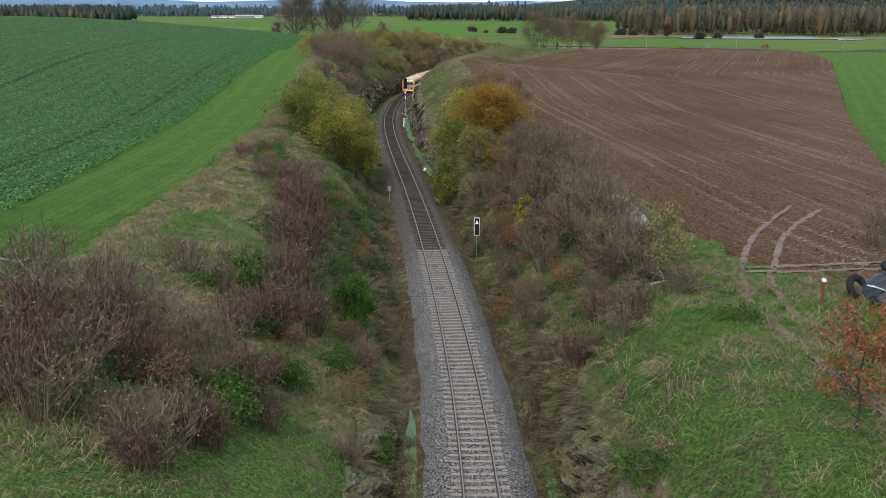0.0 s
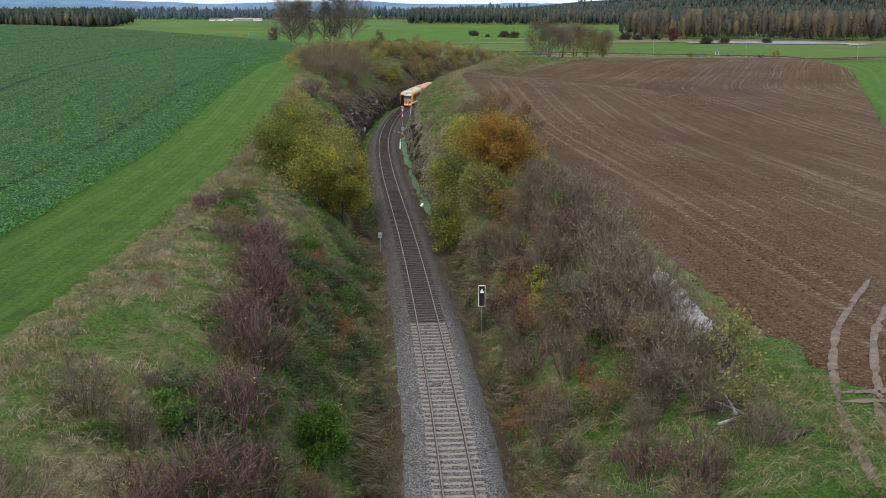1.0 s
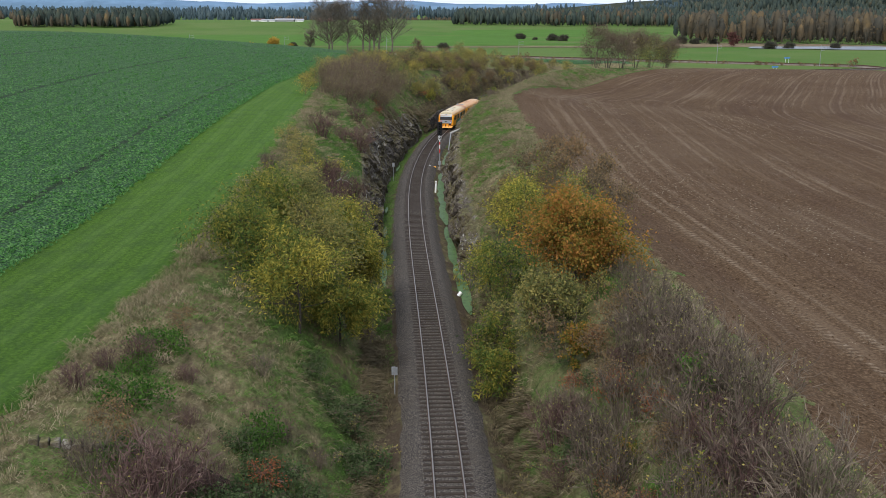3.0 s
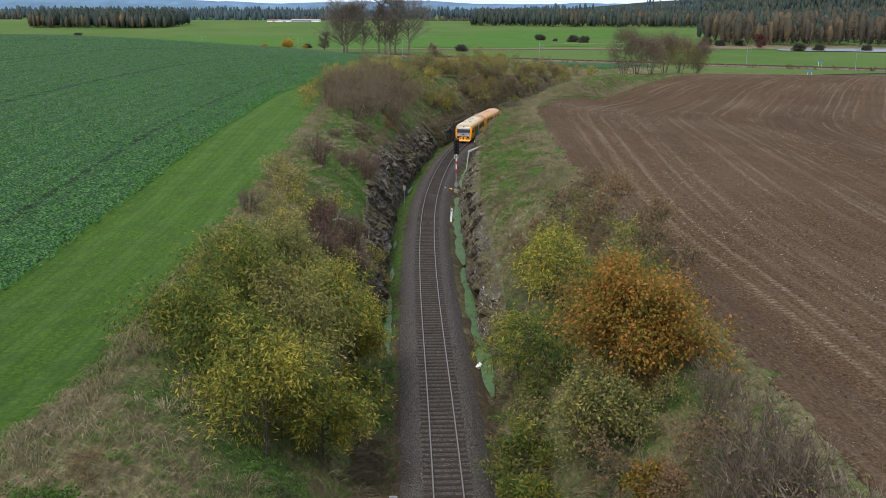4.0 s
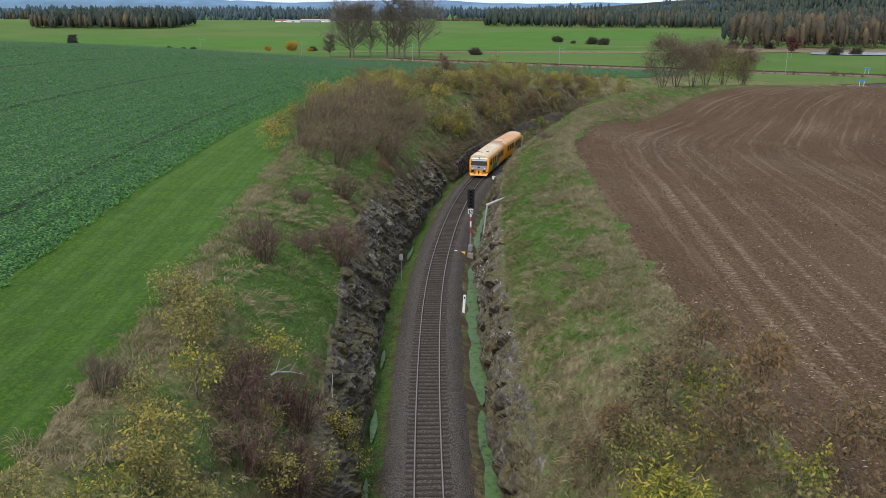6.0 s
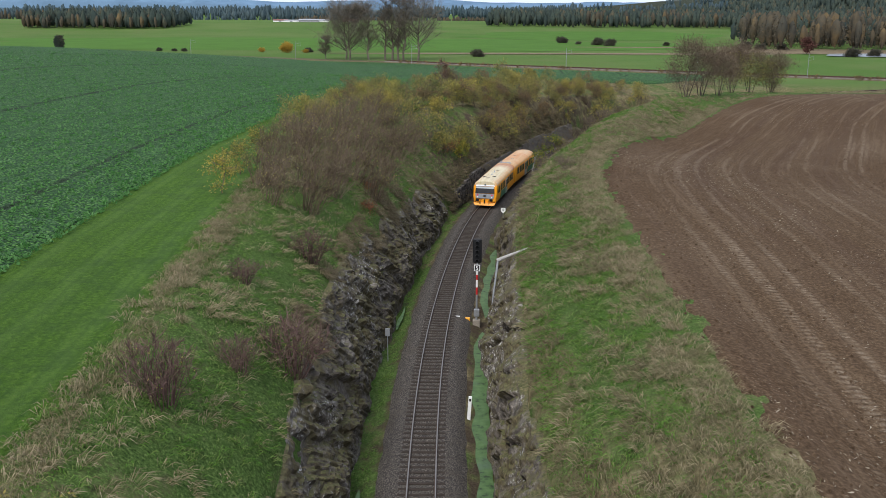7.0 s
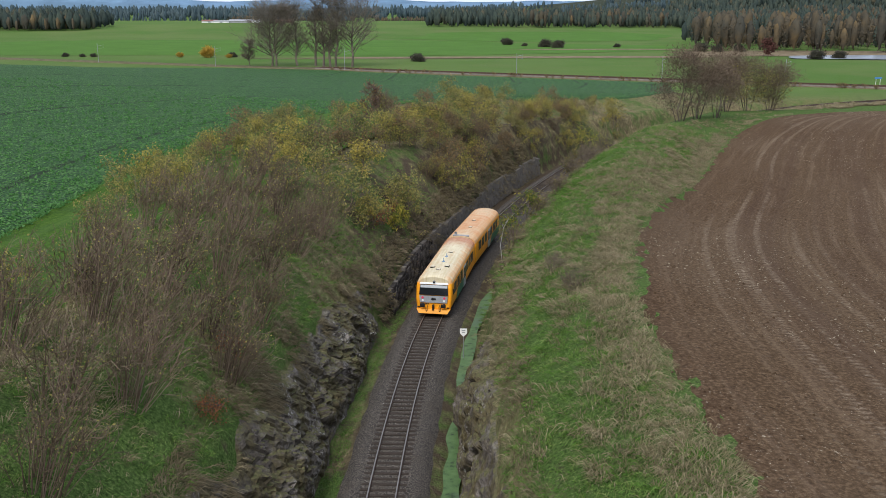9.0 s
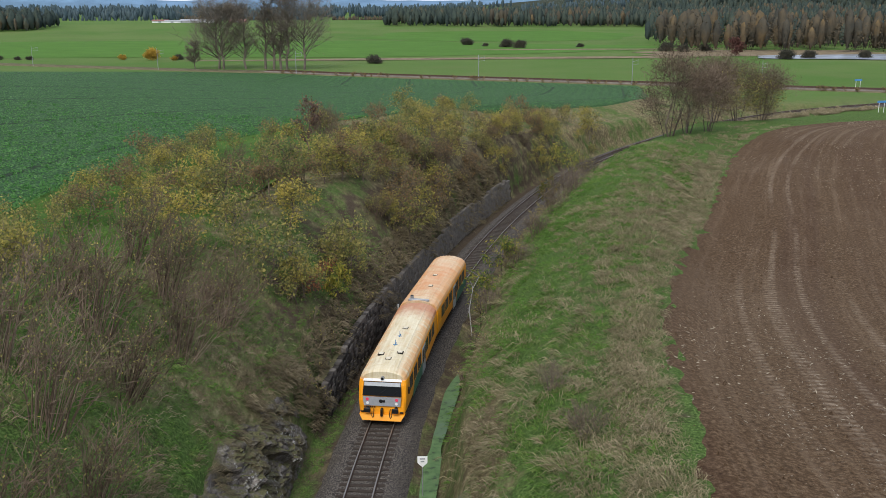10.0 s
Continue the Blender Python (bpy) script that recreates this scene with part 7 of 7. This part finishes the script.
def arrow_board():
    ob = tagged(new("signal_board"), "black board with a white up arrow on a thin post", "railway sign")
    z0 = 2.35
    bm = bmesh.new()
    rod(bm, (0, 0.04, 0), (0, 0.04, z0 + 0.3), 0.03, 8)
    part("post", bm, GREY, ob)
    bm = bmesh.new()
    box(bm, (-0.24, -0.02, z0), (0.24, 0.02, z0 + 1.55), 0.01)
    part("border", bm, WHITE, ob, "white border")
    bm = bmesh.new()
    box(bm, (-0.20, -0.035, z0 + 0.05), (0.20, -0.005, z0 + 1.5), 0.005)
    b = part("board", bm, BLACK, ob)
    bm = bmesh.new()
    prism(bm, [(-0.15, z0 + 1.0), (0.15, z0 + 1.0), (0, z0 + 1.34)], -0.045, -0.03)
    part("arrow", bm, WHITE, b)
    return ob


at_ground(arrow_board(), 2.87, 78.9)


def plate_post(x, y, h, w, ph, label, double=False):
    ob = tagged(new("track_sign"), label, "railway sign")
    bm = bmesh.new()
    rod(bm, (0, 0.03, 0), (0, 0.03, h), 0.03, 8)
    part("post", bm, GREY, ob)
    for i in range(2 if double else 1):
        bm = bmesh.new()
        o = (i - 0.5) * (w + 0.04) if double else 0
        box(bm, (o - w / 2, -0.02, h - ph), (o + w / 2, 0.02, h), 0.01)
        part("plate", bm, GREY, ob)
    return at_ground(ob, x, y)


plate_post(-5.8, 101.6, 2.1, 0.17, 0.55, "pale double plate on a thin post beside the track", True)
plate_post(-13.6, 180.6, 2.7, 0.35, 0.6, "grey box plate on a leaning post under the rocks")


def signal():
    ob = tagged(new("light_signal"), "tall light signal with black head on a red and white mast", "railway signal")
    bands = [(0.0, 2.0, GREY, "mast_foot"), (2.0, 2.62, GREY, "mast_band"), (2.62, 3.24, RED, "mast_band"), (3.24, 3.86, WHITE, "mast_band"), (3.86, 4.30, RED, "mast_band"), (4.30, 5.0, WHITE, "mast_band")]
    for z0, z1, m, nm in bands:
        bm = bmesh.new()
        rod(bm, (0, 0, z0), (0, 0, z1), 0.085, 12)
        part(nm, bm, m, ob)
    bm = bmesh.new()
    box(bm, (-0.05, 0.0, 4.9), (0.05, 0.12, 5.5), 0.01)
    part("bracket", bm, GREY, ob)
    bm = bmesh.new()
    box(bm, (-0.36, -0.04, 5.25), (0.36, 0.16, 7.3), 0.10)
    head = part("signal_head", bm, BLACK, ob)
    for i in range(5):
        z = 5.5 + 0.38 * i
        bm = bmesh.new()
        rod(bm, (0, -0.05, z), (0, -0.07, z), 0.12, 14)
        part("lens", bm, GLASS, head)
        bm = bmesh.new()
        for k in range(7):
            a0, a1 = math.pi * k / 7, math.pi * (k + 1) / 7
            vs = [bm.verts.new((math.cos(a) * 0.15, yy, z + math.sin(a) * 0.15)) for a, yy in ((a0, -0.05), (a1, -0.05), (a1, -0.36), (a0, -0.36))]
            bm.faces.new(vs)
        bmesh.ops.remove_doubles(bm, verts=bm.verts, dist=0.001)
        bmesh.ops.solidify(bm, geom=bm.faces[:], thickness=0.012)
        part("hood", bm, BLACK, head)
    bm = bmesh.new()
    box(bm, (-0.24, -0.12, 4.62), (0.24, -0.09, 5.16), 0.02)
    rim = part("number_plate_border", bm, WHITE, ob)
    bm = bmesh.new()
    box(bm, (-0.19, -0.128, 4.67), (0.19, -0.118, 5.11), 0.004)
    part("number_plate", bm, BLACK, rim)
    cu = bpy.data.curves.new("numeral", "FONT")
    cu.body, cu.size, cu.align_x, cu.extrude = "5", 0.5, "CENTER", 0.004
    cu.materials.append(WHITE)
    t = new("numeral", cu)
    t.parent = rim
    t.matrix_basis = Matrix.Translation((0, -0.135, 4.72)) @ Matrix.Rotation(radians(90), 4, "X")
    bm = bmesh.new()
    box(bm, (-0.22, -0.16, 0.75), (0.22, 0.16, 1.35), 0.03)
    part("junction_box", bm, GREY, ob)
    bm = bmesh.new()
    box(bm, (-0.3, -0.3, -0.2), (0.3, 0.3, 0.45), 0.04)
    part("concrete_foot", bm, CONCRETE, ob)
    return ob


at_ground(signal(), -7.38, 188.9, 0.0, 0.0)
bm = bmesh.new()
box(bm, (-0.22, -0.15, 0.0), (0.22, 0.15, 0.28), 0.03)
for s in (-0.15, 0.15):
    rod(bm, (s, 0, -0.25), (s, 0, 0.05), 0.05, 6)
magnet = tagged(part("track_box", bm, YELLOW), "yellow cable box beside the signal", "track equipment")
magnet.matrix_basis = Matrix.Translation((-8.15, 189.2, -0.62))
bm = bmesh.new()
box(bm, (-0.2, -0.09, 0.0), (0.2, 0.09, 0.14), 0.02)
magnet2 = tagged(part("track_magnet", bm, WHITE), "small pale track magnet beside the rail", "track equipment")
magnet2.matrix_basis = Matrix.Translation((-8.95, 189.0, -0.30))
bm = bmesh.new()
box(bm, (-0.11, -0.09, -0.2), (0.11, 0.09, 1.55), 0.02)
kmpost = tagged(new("marker_post"), "white concrete marker post at the ditch", "marker post")
part("post", bm, WHITE, kmpost)
bm = bmesh.new()
box(bm, (-0.06, -0.1, 1.25), (0.06, -0.085, 1.42))
part("number_bar", bm, BLACK, kmpost)
kmpost.matrix_basis = Matrix.Translation((-7.0, 170.1, -0.75)) @ Matrix.Rotation(0.06, 4, "Y")
bm = bmesh.new()
rod(bm, (0, 0, 0), (0.25, 0.15, 0.3), 0.16, 10)
tagged(part("drain_pipe", bm, WHITE), "short white drain pipe end at the ditch", "pipe").matrix_basis = Matrix.Translation((-2.5, 123.7, -0.85))


def whistle_sign(x, y):
    ob = tagged(new("whistle_sign"), "white five-sided plate on a thin grey pole", "railway sign")
    bm = bmesh.new()
    rod(bm, (0, 0.03, 0), (0, 0.03, 2.6), 0.028, 8)
    part("pole", bm, GREY, ob)
    bm = bmesh.new()
    prism(bm, [(-0.27, 2.75), (-0.27, 2.38), (0, 2.12), (0.27, 2.38), (0.27, 2.75)], -0.02, 0.01)
    plate = part("plate", bm, WHITE, ob)
    for z, w in ((2.58, 0.14), (2.42, 0.1)):
        bm = bmesh.new()
        box(bm, (-w, -0.028, z), (w, -0.02, z + 0.07))
        part("text_bar", bm, GREY, plate)
    return at_ground(ob, x, y)


whistle_sign(-5.9, 224.7)
for x, y, h in ((-7.9, 255.5, 1.5), (-12.2, 140.2, 0.0)):
    if h:
        bm = bmesh.new()
        rod(bm, (0, 0, 0), (0, 0, h), 0.06, 8)
        at_ground(tagged(part("marker_post", bm, WHITE), "thin white marker post by the wall", "marker post"), x, y)

# ---- stone drain running down the left bank ----
drain = tagged(new("stone_drain"), "old grey stone slab drain running down the bank", "drain")
for i in range(13):
    f = i / 12
    x, y = -17.2 + 4.4 * f, 78.2 + 2.0 * f ** 1.3
    bm = bmesh.new()
    box(bm, (-0.17, -0.22 - 0.05 * hashed(i, 2.0), -0.45), (0.17, 0.24, 0.10 + 0.05 * hashed(i, 1.0)), 0.03)
    slab = part("slab", bm, ROCK, drain)
    slab.matrix_basis = Matrix.Translation((x, y, float(height(x, y)) + 0.08)) @ Matrix.Rotation(0.3 + 0.12 * (hashed(i, 3.0) - 0.5), 4, "Z")

# ---- fallen timber ----
def branch(name, pts, r, mat, label, cat, twigs=0):
    bm = bmesh.new()
    for i, (a, b) in enumerate(zip(pts, pts[1:])):
        f = 1 - i / len(pts)
        rod(bm, a, b, r * f, 7, r * (f - 1 / len(pts)) + 0.01)
    g = random.Random(len(pts) + int(pts[0][1]))
    for _ in range(twigs):
        p = Vector(pts[g.randrange(1, len(pts))])
        rod(bm, p, p + Vector((g.uniform(-0.8, 0.8), g.uniform(-0.8, 0.8), g.uniform(-0.1, 0.7))), r * 0.35, 5, 0.01)
    return tagged(part(name, bm, mat), label, cat)


branch("fallen_beam", [(-5.75, 188.4, 4.8), (-4.6, 188.35, 5.35), (-3.3, 188.2, 5.95)], 0.17, WOOD_GREY, "pale split log lying on the rock edge", "log")
branch("leaning_pole", [(-5.7, 188.3, 4.75), (-6.0, 187.0, 2.2), (-6.25, 185.6, -0.75)], 0.09, GREY, "grey pole leaning from the ditch to the log", "pole")
branch("dead_branch", [(-15.3, 135.2, 6.6), (-14.4, 136.3, 6.9), (-13.9, 137.2, 6.6), (-13.5, 138.4, 6.0)], 0.06, WOOD_GREY, "pale dead branch on the slope", "branch", 4)
branch("thin_stake", [(-12.3, 140.0, 2.2), (-12.35, 140.0, 4.6), (-12.3, 140.1, 5.4)], 0.035, WOOD_GREY, "thin pale stake standing on the rock", "stake")
branch("dead_branch", [(-18.6, 43.2, 7.0), (-19.6, 42.6, 8.6), (-21.0, 42.0, 9.0), (-21.9, 41.6, 8.0)], 0.07, WOOD_GREY, "pale arching dead branch on the rim", "branch", 16)
branch("bent_sapling", [(-2.0, 247.6, 0.2), (-2.2, 248.2, 2.2), (-1.9, 248.6, 3.8), (-1.4, 249.0, 4.6)], 0.035, WOOD_GREY, "thin bare stem beside the track", "sapling", 5)
for i in range(9):
    a = hashed(i, 3.3) * 3.1
    x, y = 10.9 + 1.6 * hashed(i, 1.0), 50.6 + 1.8 * hashed(i, 2.0)
    z = float(height(x, y)) + 0.12 + 0.12 * (i % 3)
    branch("log", [(x - math.cos(a), y - math.sin(a), z), (x, y, z + 0.05), (x + math.cos(a), y + math.sin(a), z + 0.02)], 0.07, BARK if i % 4 else WOOD_GREY, "cut branch on a brushwood pile", "log")["group"] = "brushwood pile"
for i in range(4):
    x, y = 13.6 + 0.25 * i, 48.9 + 0.35 * (i % 2)
    z = float(height(x, y)) + 0.14
    branch("log", [(x - 0.5, y - 0.3, z), (x, y, z + 0.02), (x + 0.6, y + 0.35, z + 0.04)], 0.13, BARK, "short dark log at the field track", "log")["group"] = "short logs"


# ---- row of wrapped bales ----
def m_wrap():
    k = Mat("bale_wrap", 0.45)
    c = k.ramp(k.noise(3.0, 5), (0.3, (0.17, 0.155, 0.14)), (0.7, (0.33, 0.31, 0.285)))
    c = k.mix(k.math("MULTIPLY", k.level(k.noise(1.2, 4), 0.55, 0.75), 0.5), c, (0.18, 0.16, 0.12))
    k.bump(k.noise(7.0, 4), 0.05)
    return k.colour(c)


WRAP = m_wrap()
STRAW = plain("straw_bale", (0.30, 0.22, 0.12), 0.95, 0, 0.25, 6.0, 0.04)


def bale(mat, label):
    bm = bmesh.new()
    n = 22
    prof = [(0.0, -0.66), (0.40, -0.64), (0.60, -0.56), (0.70, -0.42), (0.735, -0.2), (0.73, 0.0), (0.735, 0.2), (0.70, 0.42), (0.60, 0.56), (0.40, 0.64), (0.0, 0.66)]
    rows = []
    for r, y in prof:
        rows.append([bm.verts.new((math.cos(2 * math.pi * i / n) * r * (1 + 0.02 * math.sin(5 * i)), y, 0.70 + math.sin(2 * math.pi * i / n) * r * 0.96)) for i in range(n)])
    for a, b in zip(rows, rows[1:]):
        for i in range(n):
            bm.faces.new((a[i], a[(i + 1) % n], b[(i + 1) % n], b[i]))
    bmesh.ops.remove_doubles(bm, verts=bm.verts, dist=0.0005)
    bmesh.ops.recalc_face_normals(bm, faces=bm.faces)
    for f in bm.faces:
        f.smooth = True
    return tagged(part("round_bale", bm, mat), label, "bale", "row of bales")


b0, b1 = bale(WRAP, "pale grey plastic-wrapped round bale in a row"), bale(STRAW, "unwrapped tan straw bale at the end of the row")
for i in range(10):
    f = i / 9
    x, y = 13.0 - 0.6 * f + 0.45 * (hashed(i, 1.0) - 0.5), 57.0 + 11.4 * f
    m = Matrix.Translation((x, y, float(height(x, y)) - 0.03)) @ Matrix.Rotation(0.06 + 0.35 * (hashed(i, 4.0) - 0.5), 4, "Z")
    if i == 0:
        b0.matrix_basis = m
    elif i == 9:
        b1.matrix_basis = m
    else:
        copy_thing(b0, m)

# ---- field gate: ruts, puddles, post and rubbish heap ----
RUT = plain("rut_mud", (0.150, 0.118, 0.080), 0.95, 0, 0.35, 3.0, 0.03)
PALE = plain("dusty_track", (0.165, 0.130, 0.104), 0.9, 0, 0.25, 2.0, 0.02)


def strip(name, pts, w, lift, mat, label, cat, seed=1):
    ys = np.array([p[1] for p in pts], float)
    xs = np.array([p[0] for p in pts], float)
    t = np.linspace(0, 1, 60)
    tt = np.linspace(0, 1, len(pts))
    x, y = np.interp(t, tt, xs), np.interp(t, tt, ys)
    for _ in range(6):
        x[1:-1], y[1:-1] = (x[:-2] + 2 * x[1:-1] + x[2:]) / 4, (y[:-2] + 2 * y[1:-1] + y[2:]) / 4
    d = unit(np.stack([np.gradient(y), -np.gradient(x)], -1))
    wid = w * (0.8 + 0.4 * vnoise(t * 9, t * 0, seed)) * np.minimum(1, np.minimum(t, 1 - t) * 12 + 0.05)
    cols = []
    for f in (-1, -0.3, 0.3, 1):
        px, py = x + d[:, 0] * wid * f / 2, y + d[:, 1] * wid * f / 2
        cols.append(np.stack([px, py, height(px, py) + 0.16 * (vnoise(px * 1.3, py * 1.3, 3) - 0.5) + lift - 0.05 * (abs(f) == 1)], -1))
    return tagged(mesh_object(name, np.concatenate(cols), grid_faces(4, 60), mat, smooth_shade=True), label, cat, kind="structure")


strip("wheel_rut", [(17.0, 52.5), (16.0, 48.5), (15.2, 45), (14.9, 38.3), (14.9, 33), (15.2, 27)], 0.5, 0.12, RUT, "muddy wheel rut through the grass", "track", 3)
strip("wheel_rut", [(18.6, 52.5), (17.6, 49), (16.8, 43.6), (16.9, 39.2), (17.1, 35), (17.5, 27)], 0.5, 0.12, RUT, "muddy wheel rut through the grass", "track", 5)
for i, pts in enumerate(([(16.9, 52.0), (18.6, 57), (20.8, 62), (23.2, 66), (27, 72)], [(18.7, 52.0), (20.2, 56), (22.3, 61), (25.0, 65.5), (29, 71)], [(17, 53), (21, 53.6), (26, 54.5), (32, 55.5)], [(17, 52), (21, 52.2), (26, 53), (32, 53.6)])):
    strip("wheel_track", pts, 0.42, 0.13, PALE, "dusty pale wheel track on the soil", "track", 7 + i)
strip("drain_gully", [(-12.6, 80.2), (-10.5, 80.6), (-8.8, 81.2), (-6.9, 82.3), (-4.6, 82.8)], 1.0, 0.10, plain("gully_earth", (0.040, 0.032, 0.024), 0.95, 0, 0.3, 3.0, 0.03), "dark eroded gully down the bank to the ditch", "gully", 15)
post = tagged(new("gate_post"), "rusty red post with a white cap at the field entrance", "post")
bm = bmesh.new()
rod(bm, (0, 0, -0.3), (0.03, 0, 1.3), 0.06, 10)
part("shaft", bm, plain("rust_red", (0.20, 0.05, 0.035), 0.8, 0, 0.2), post)
bm = bmesh.new()
box(bm, (-0.07, -0.10, 1.3), (0.13, 0.10, 1.48), 0.04)
part("cap", bm, WHITE, post)
at_ground(post, 18.75, 45.2)
RUBBER = plain("tyre_rubber", (0.022, 0.022, 0.023), 0.85, 0, 0.2, 8.0)
TARP = plain("dark_tarpaulin", (0.03, 0.035, 0.04), 0.4, 0, 0.3, 1.2, 0.06)


def torus_tyre(R, r):
    bm = bmesh.new()
    n, m = 24, 10
    rows = [[bm.verts.new((math.cos(2 * math.pi * i / n) * (R + r * math.cos(2 * math.pi * j / m)), math.sin(2 * math.pi * i / n) * (R + r * math.cos(2 * math.pi * j / m)), 0.85 * r * math.sin(2 * math.pi * j / m))) for j in range(m)] for i in range(n)]
    for i in range(n):
        for j in range(m):
            bm.faces.new((rows[i][j], rows[(i + 1) % n][j], rows[(i + 1) % n][(j + 1) % m], rows[i][(j + 1) % m]))
    return tagged(part("tyre", bm, RUBBER), "old black tractor tyre on the rubbish heap", "tyre", "rubbish heap")


tyre = torus_tyre(0.52, 0.19)
gz0 = float(height(22.5, 46.5))
for i, (x, y, z, rx, rz) in enumerate(((22.9, 46.6, 1.65, 8, 0), (21.0, 46.4, 0.62, 62, 30), (23.6, 45.0, 0.55, 70, -20), (21.9, 45.2, 0.25, 12, 0), (24.3, 46.6, 1.1, 25, 50))):
    m = Matrix.Translation((x, y, gz0 + z)) @ Matrix.Rotation(radians(rz), 4, "Z") @ Matrix.Rotation(radians(rx), 4, "X")
    if i:
        copy_thing(tyre, m)
    else:
        tyre.matrix_basis = m
hx, hy = np.meshgrid(np.linspace(-1, 1, 26), np.linspace(-1, 1, 22), indexing="ij")
rr = np.clip(1 - (hx ** 2 + hy ** 2), 0, 1)
hz = 1.45 * np.sqrt(rr) + 0.35 * rr * (vnoise(hx * 4 + 3, hy * 4, 2) - 0.5) + 0.15 * (vnoise(hx * 11, hy * 11 + 5, 4) - 0.5) * rr
tagged(mesh_object("rubbish_heap", np.stack([23.0 + hx * 2.1, 46.3 + hy * 1.5, gz0 - 0.1 + hz], -1).reshape(-1, 3), grid_faces(26, 22), TARP, smooth_shade=True), "heap under a crumpled dark tarpaulin", "heap", "rubbish heap")
for i in range(9):
    bm = bmesh.new()
    box(bm, (-0.9 + 0.3 * hashed(i, 1.0), -0.08, -0.025), (0.9, 0.08, 0.025), 0.01)
    pl = tagged(part("plank", bm, WOOD_GREY if i % 3 else WHITE), "weathered loose board on the rubbish heap", "plank", "rubbish heap")
    pl.matrix_basis = Matrix.Translation((21.2 + 2.2 * hashed(i, 6.0), 44.6 + 1.6 * hashed(i, 7.0), gz0 + 0.3 + 0.7 * hashed(i, 8.0))) @ Matrix.Rotation(hashed(i, 9.0) * 3.1, 4, "Z") @ Matrix.Rotation(0.5 * hashed(i, 2.0), 4, "Y")

# ---- dry-stone retaining wall beyond the rocks ----
def m_wallstone():
    k = Mat("wall_stone", 0.9)
    c = k.ramp(k.math("ADD", k.math("MULTIPLY", k.rand(), 0.5), k.math("MULTIPLY", k.noise(2.0, 5), 0.6)), (0.25, (0.018, 0.016, 0.014)), (0.55, (0.056, 0.050, 0.044)), (0.85, (0.150, 0.134, 0.116)))
    k.bump(k.noise(9.0, 4), 0.03)
    return k.colour(c)


WALLSTONE = m_wallstone()
wall = tagged(new("retaining_wall"), "dark dry-stone retaining wall along the track", "wall", kind="structure")


def stone_mesh(seed):
    g = random.Random(seed)
    bm = bmesh.new()
    box(bm, (-0.5, -0.5, -0.5), (0.5, 0.5, 0.5), 0.09)
    for v in bm.verts:
        v.co += Vector([g.uniform(-0.06, 0.06) for _ in range(3)])
    me = bpy.data.meshes.new("stone")
    bm.to_mesh(me)
    bm.free()
    me.materials.append(WALLSTONE)
    return me


stones = [stone_mesh(i) for i in range(6)]
W0, W1 = 235.0, 305.0
wy = np.arange(W0, W1, 1.0)
backing = []
for d, z in ((-4.05, -1.0), (-4.3, 1.35), (-4.7, 1.4), (-4.75, -1.0)):
    x, y = on_track(wy, d)
    backing.append(np.stack([x, y, np.full_like(wy, z)], -1))
mesh_object("backing", np.concatenate(backing), grid_faces(4, len(wy)), ROCK, wall)
loose_v, loose_f, count = [], [], 0
for row in range(9):
    z = -0.75 + row * 0.33
    y = W0 + 0.25 * (row % 2)
    i = 0
    while y < W1:
        if row > 5.6 + 3.0 * float(vnoise(np.array(y * 0.11), np.array(2.0), 3)) + 0.5 * hashed(i, row, 8):
            y += 0.6
            i += 1
            continue
        L = 0.42 + 0.34 * hashed(i, row, 1)
        s = float(track_slope(y))
        x, yy = on_track(y, -4.02 - 0.10 * row * 0.33 + 0.07 * hashed(i, row, 2))
        m = Matrix.Translation((float(x), float(yy), z + 0.03 * hashed(i, row, 3))) @ Matrix.Rotation(-math.atan(s), 4, "Z") @ Matrix.Diagonal((0.4, L * 0.97, 0.33 + 0.05 * hashed(i, row, 4), 1))
        me = stones[int(hashed(i, row, 5) * 6) % 6]
        if y < W0 + 17 and count < 300:
            ob = new("stone", me)
            ob.parent = wall
            ob.matrix_basis = m
            count += 1
        else:
            base = len(loose_v)
            corners = [(-0.5, -0.48, -0.46), (0.5, -0.48, -0.46), (0.5, 0.48, -0.46), (-0.5, 0.48, -0.46), (-0.5, -0.44, 0.46), (0.46, -0.42, 0.46), (0.46, 0.42, 0.46), (-0.5, 0.44, 0.46)]
            loose_v += [tuple(m @ Vector(c)) for c in corners]
            loose_f += [[base + v for v in f] for f in ((4, 5, 6, 7), (0, 1, 5, 4), (1, 2, 6, 5), (2, 3, 7, 6), (3, 0, 4, 7))]
        y += L / math.sqrt(1 + s * s)
        i += 1
tagged(mesh_object("stones", loose_v, loose_f, WALLSTONE, wall), "dark stones of the wall further on", kind="stuff")
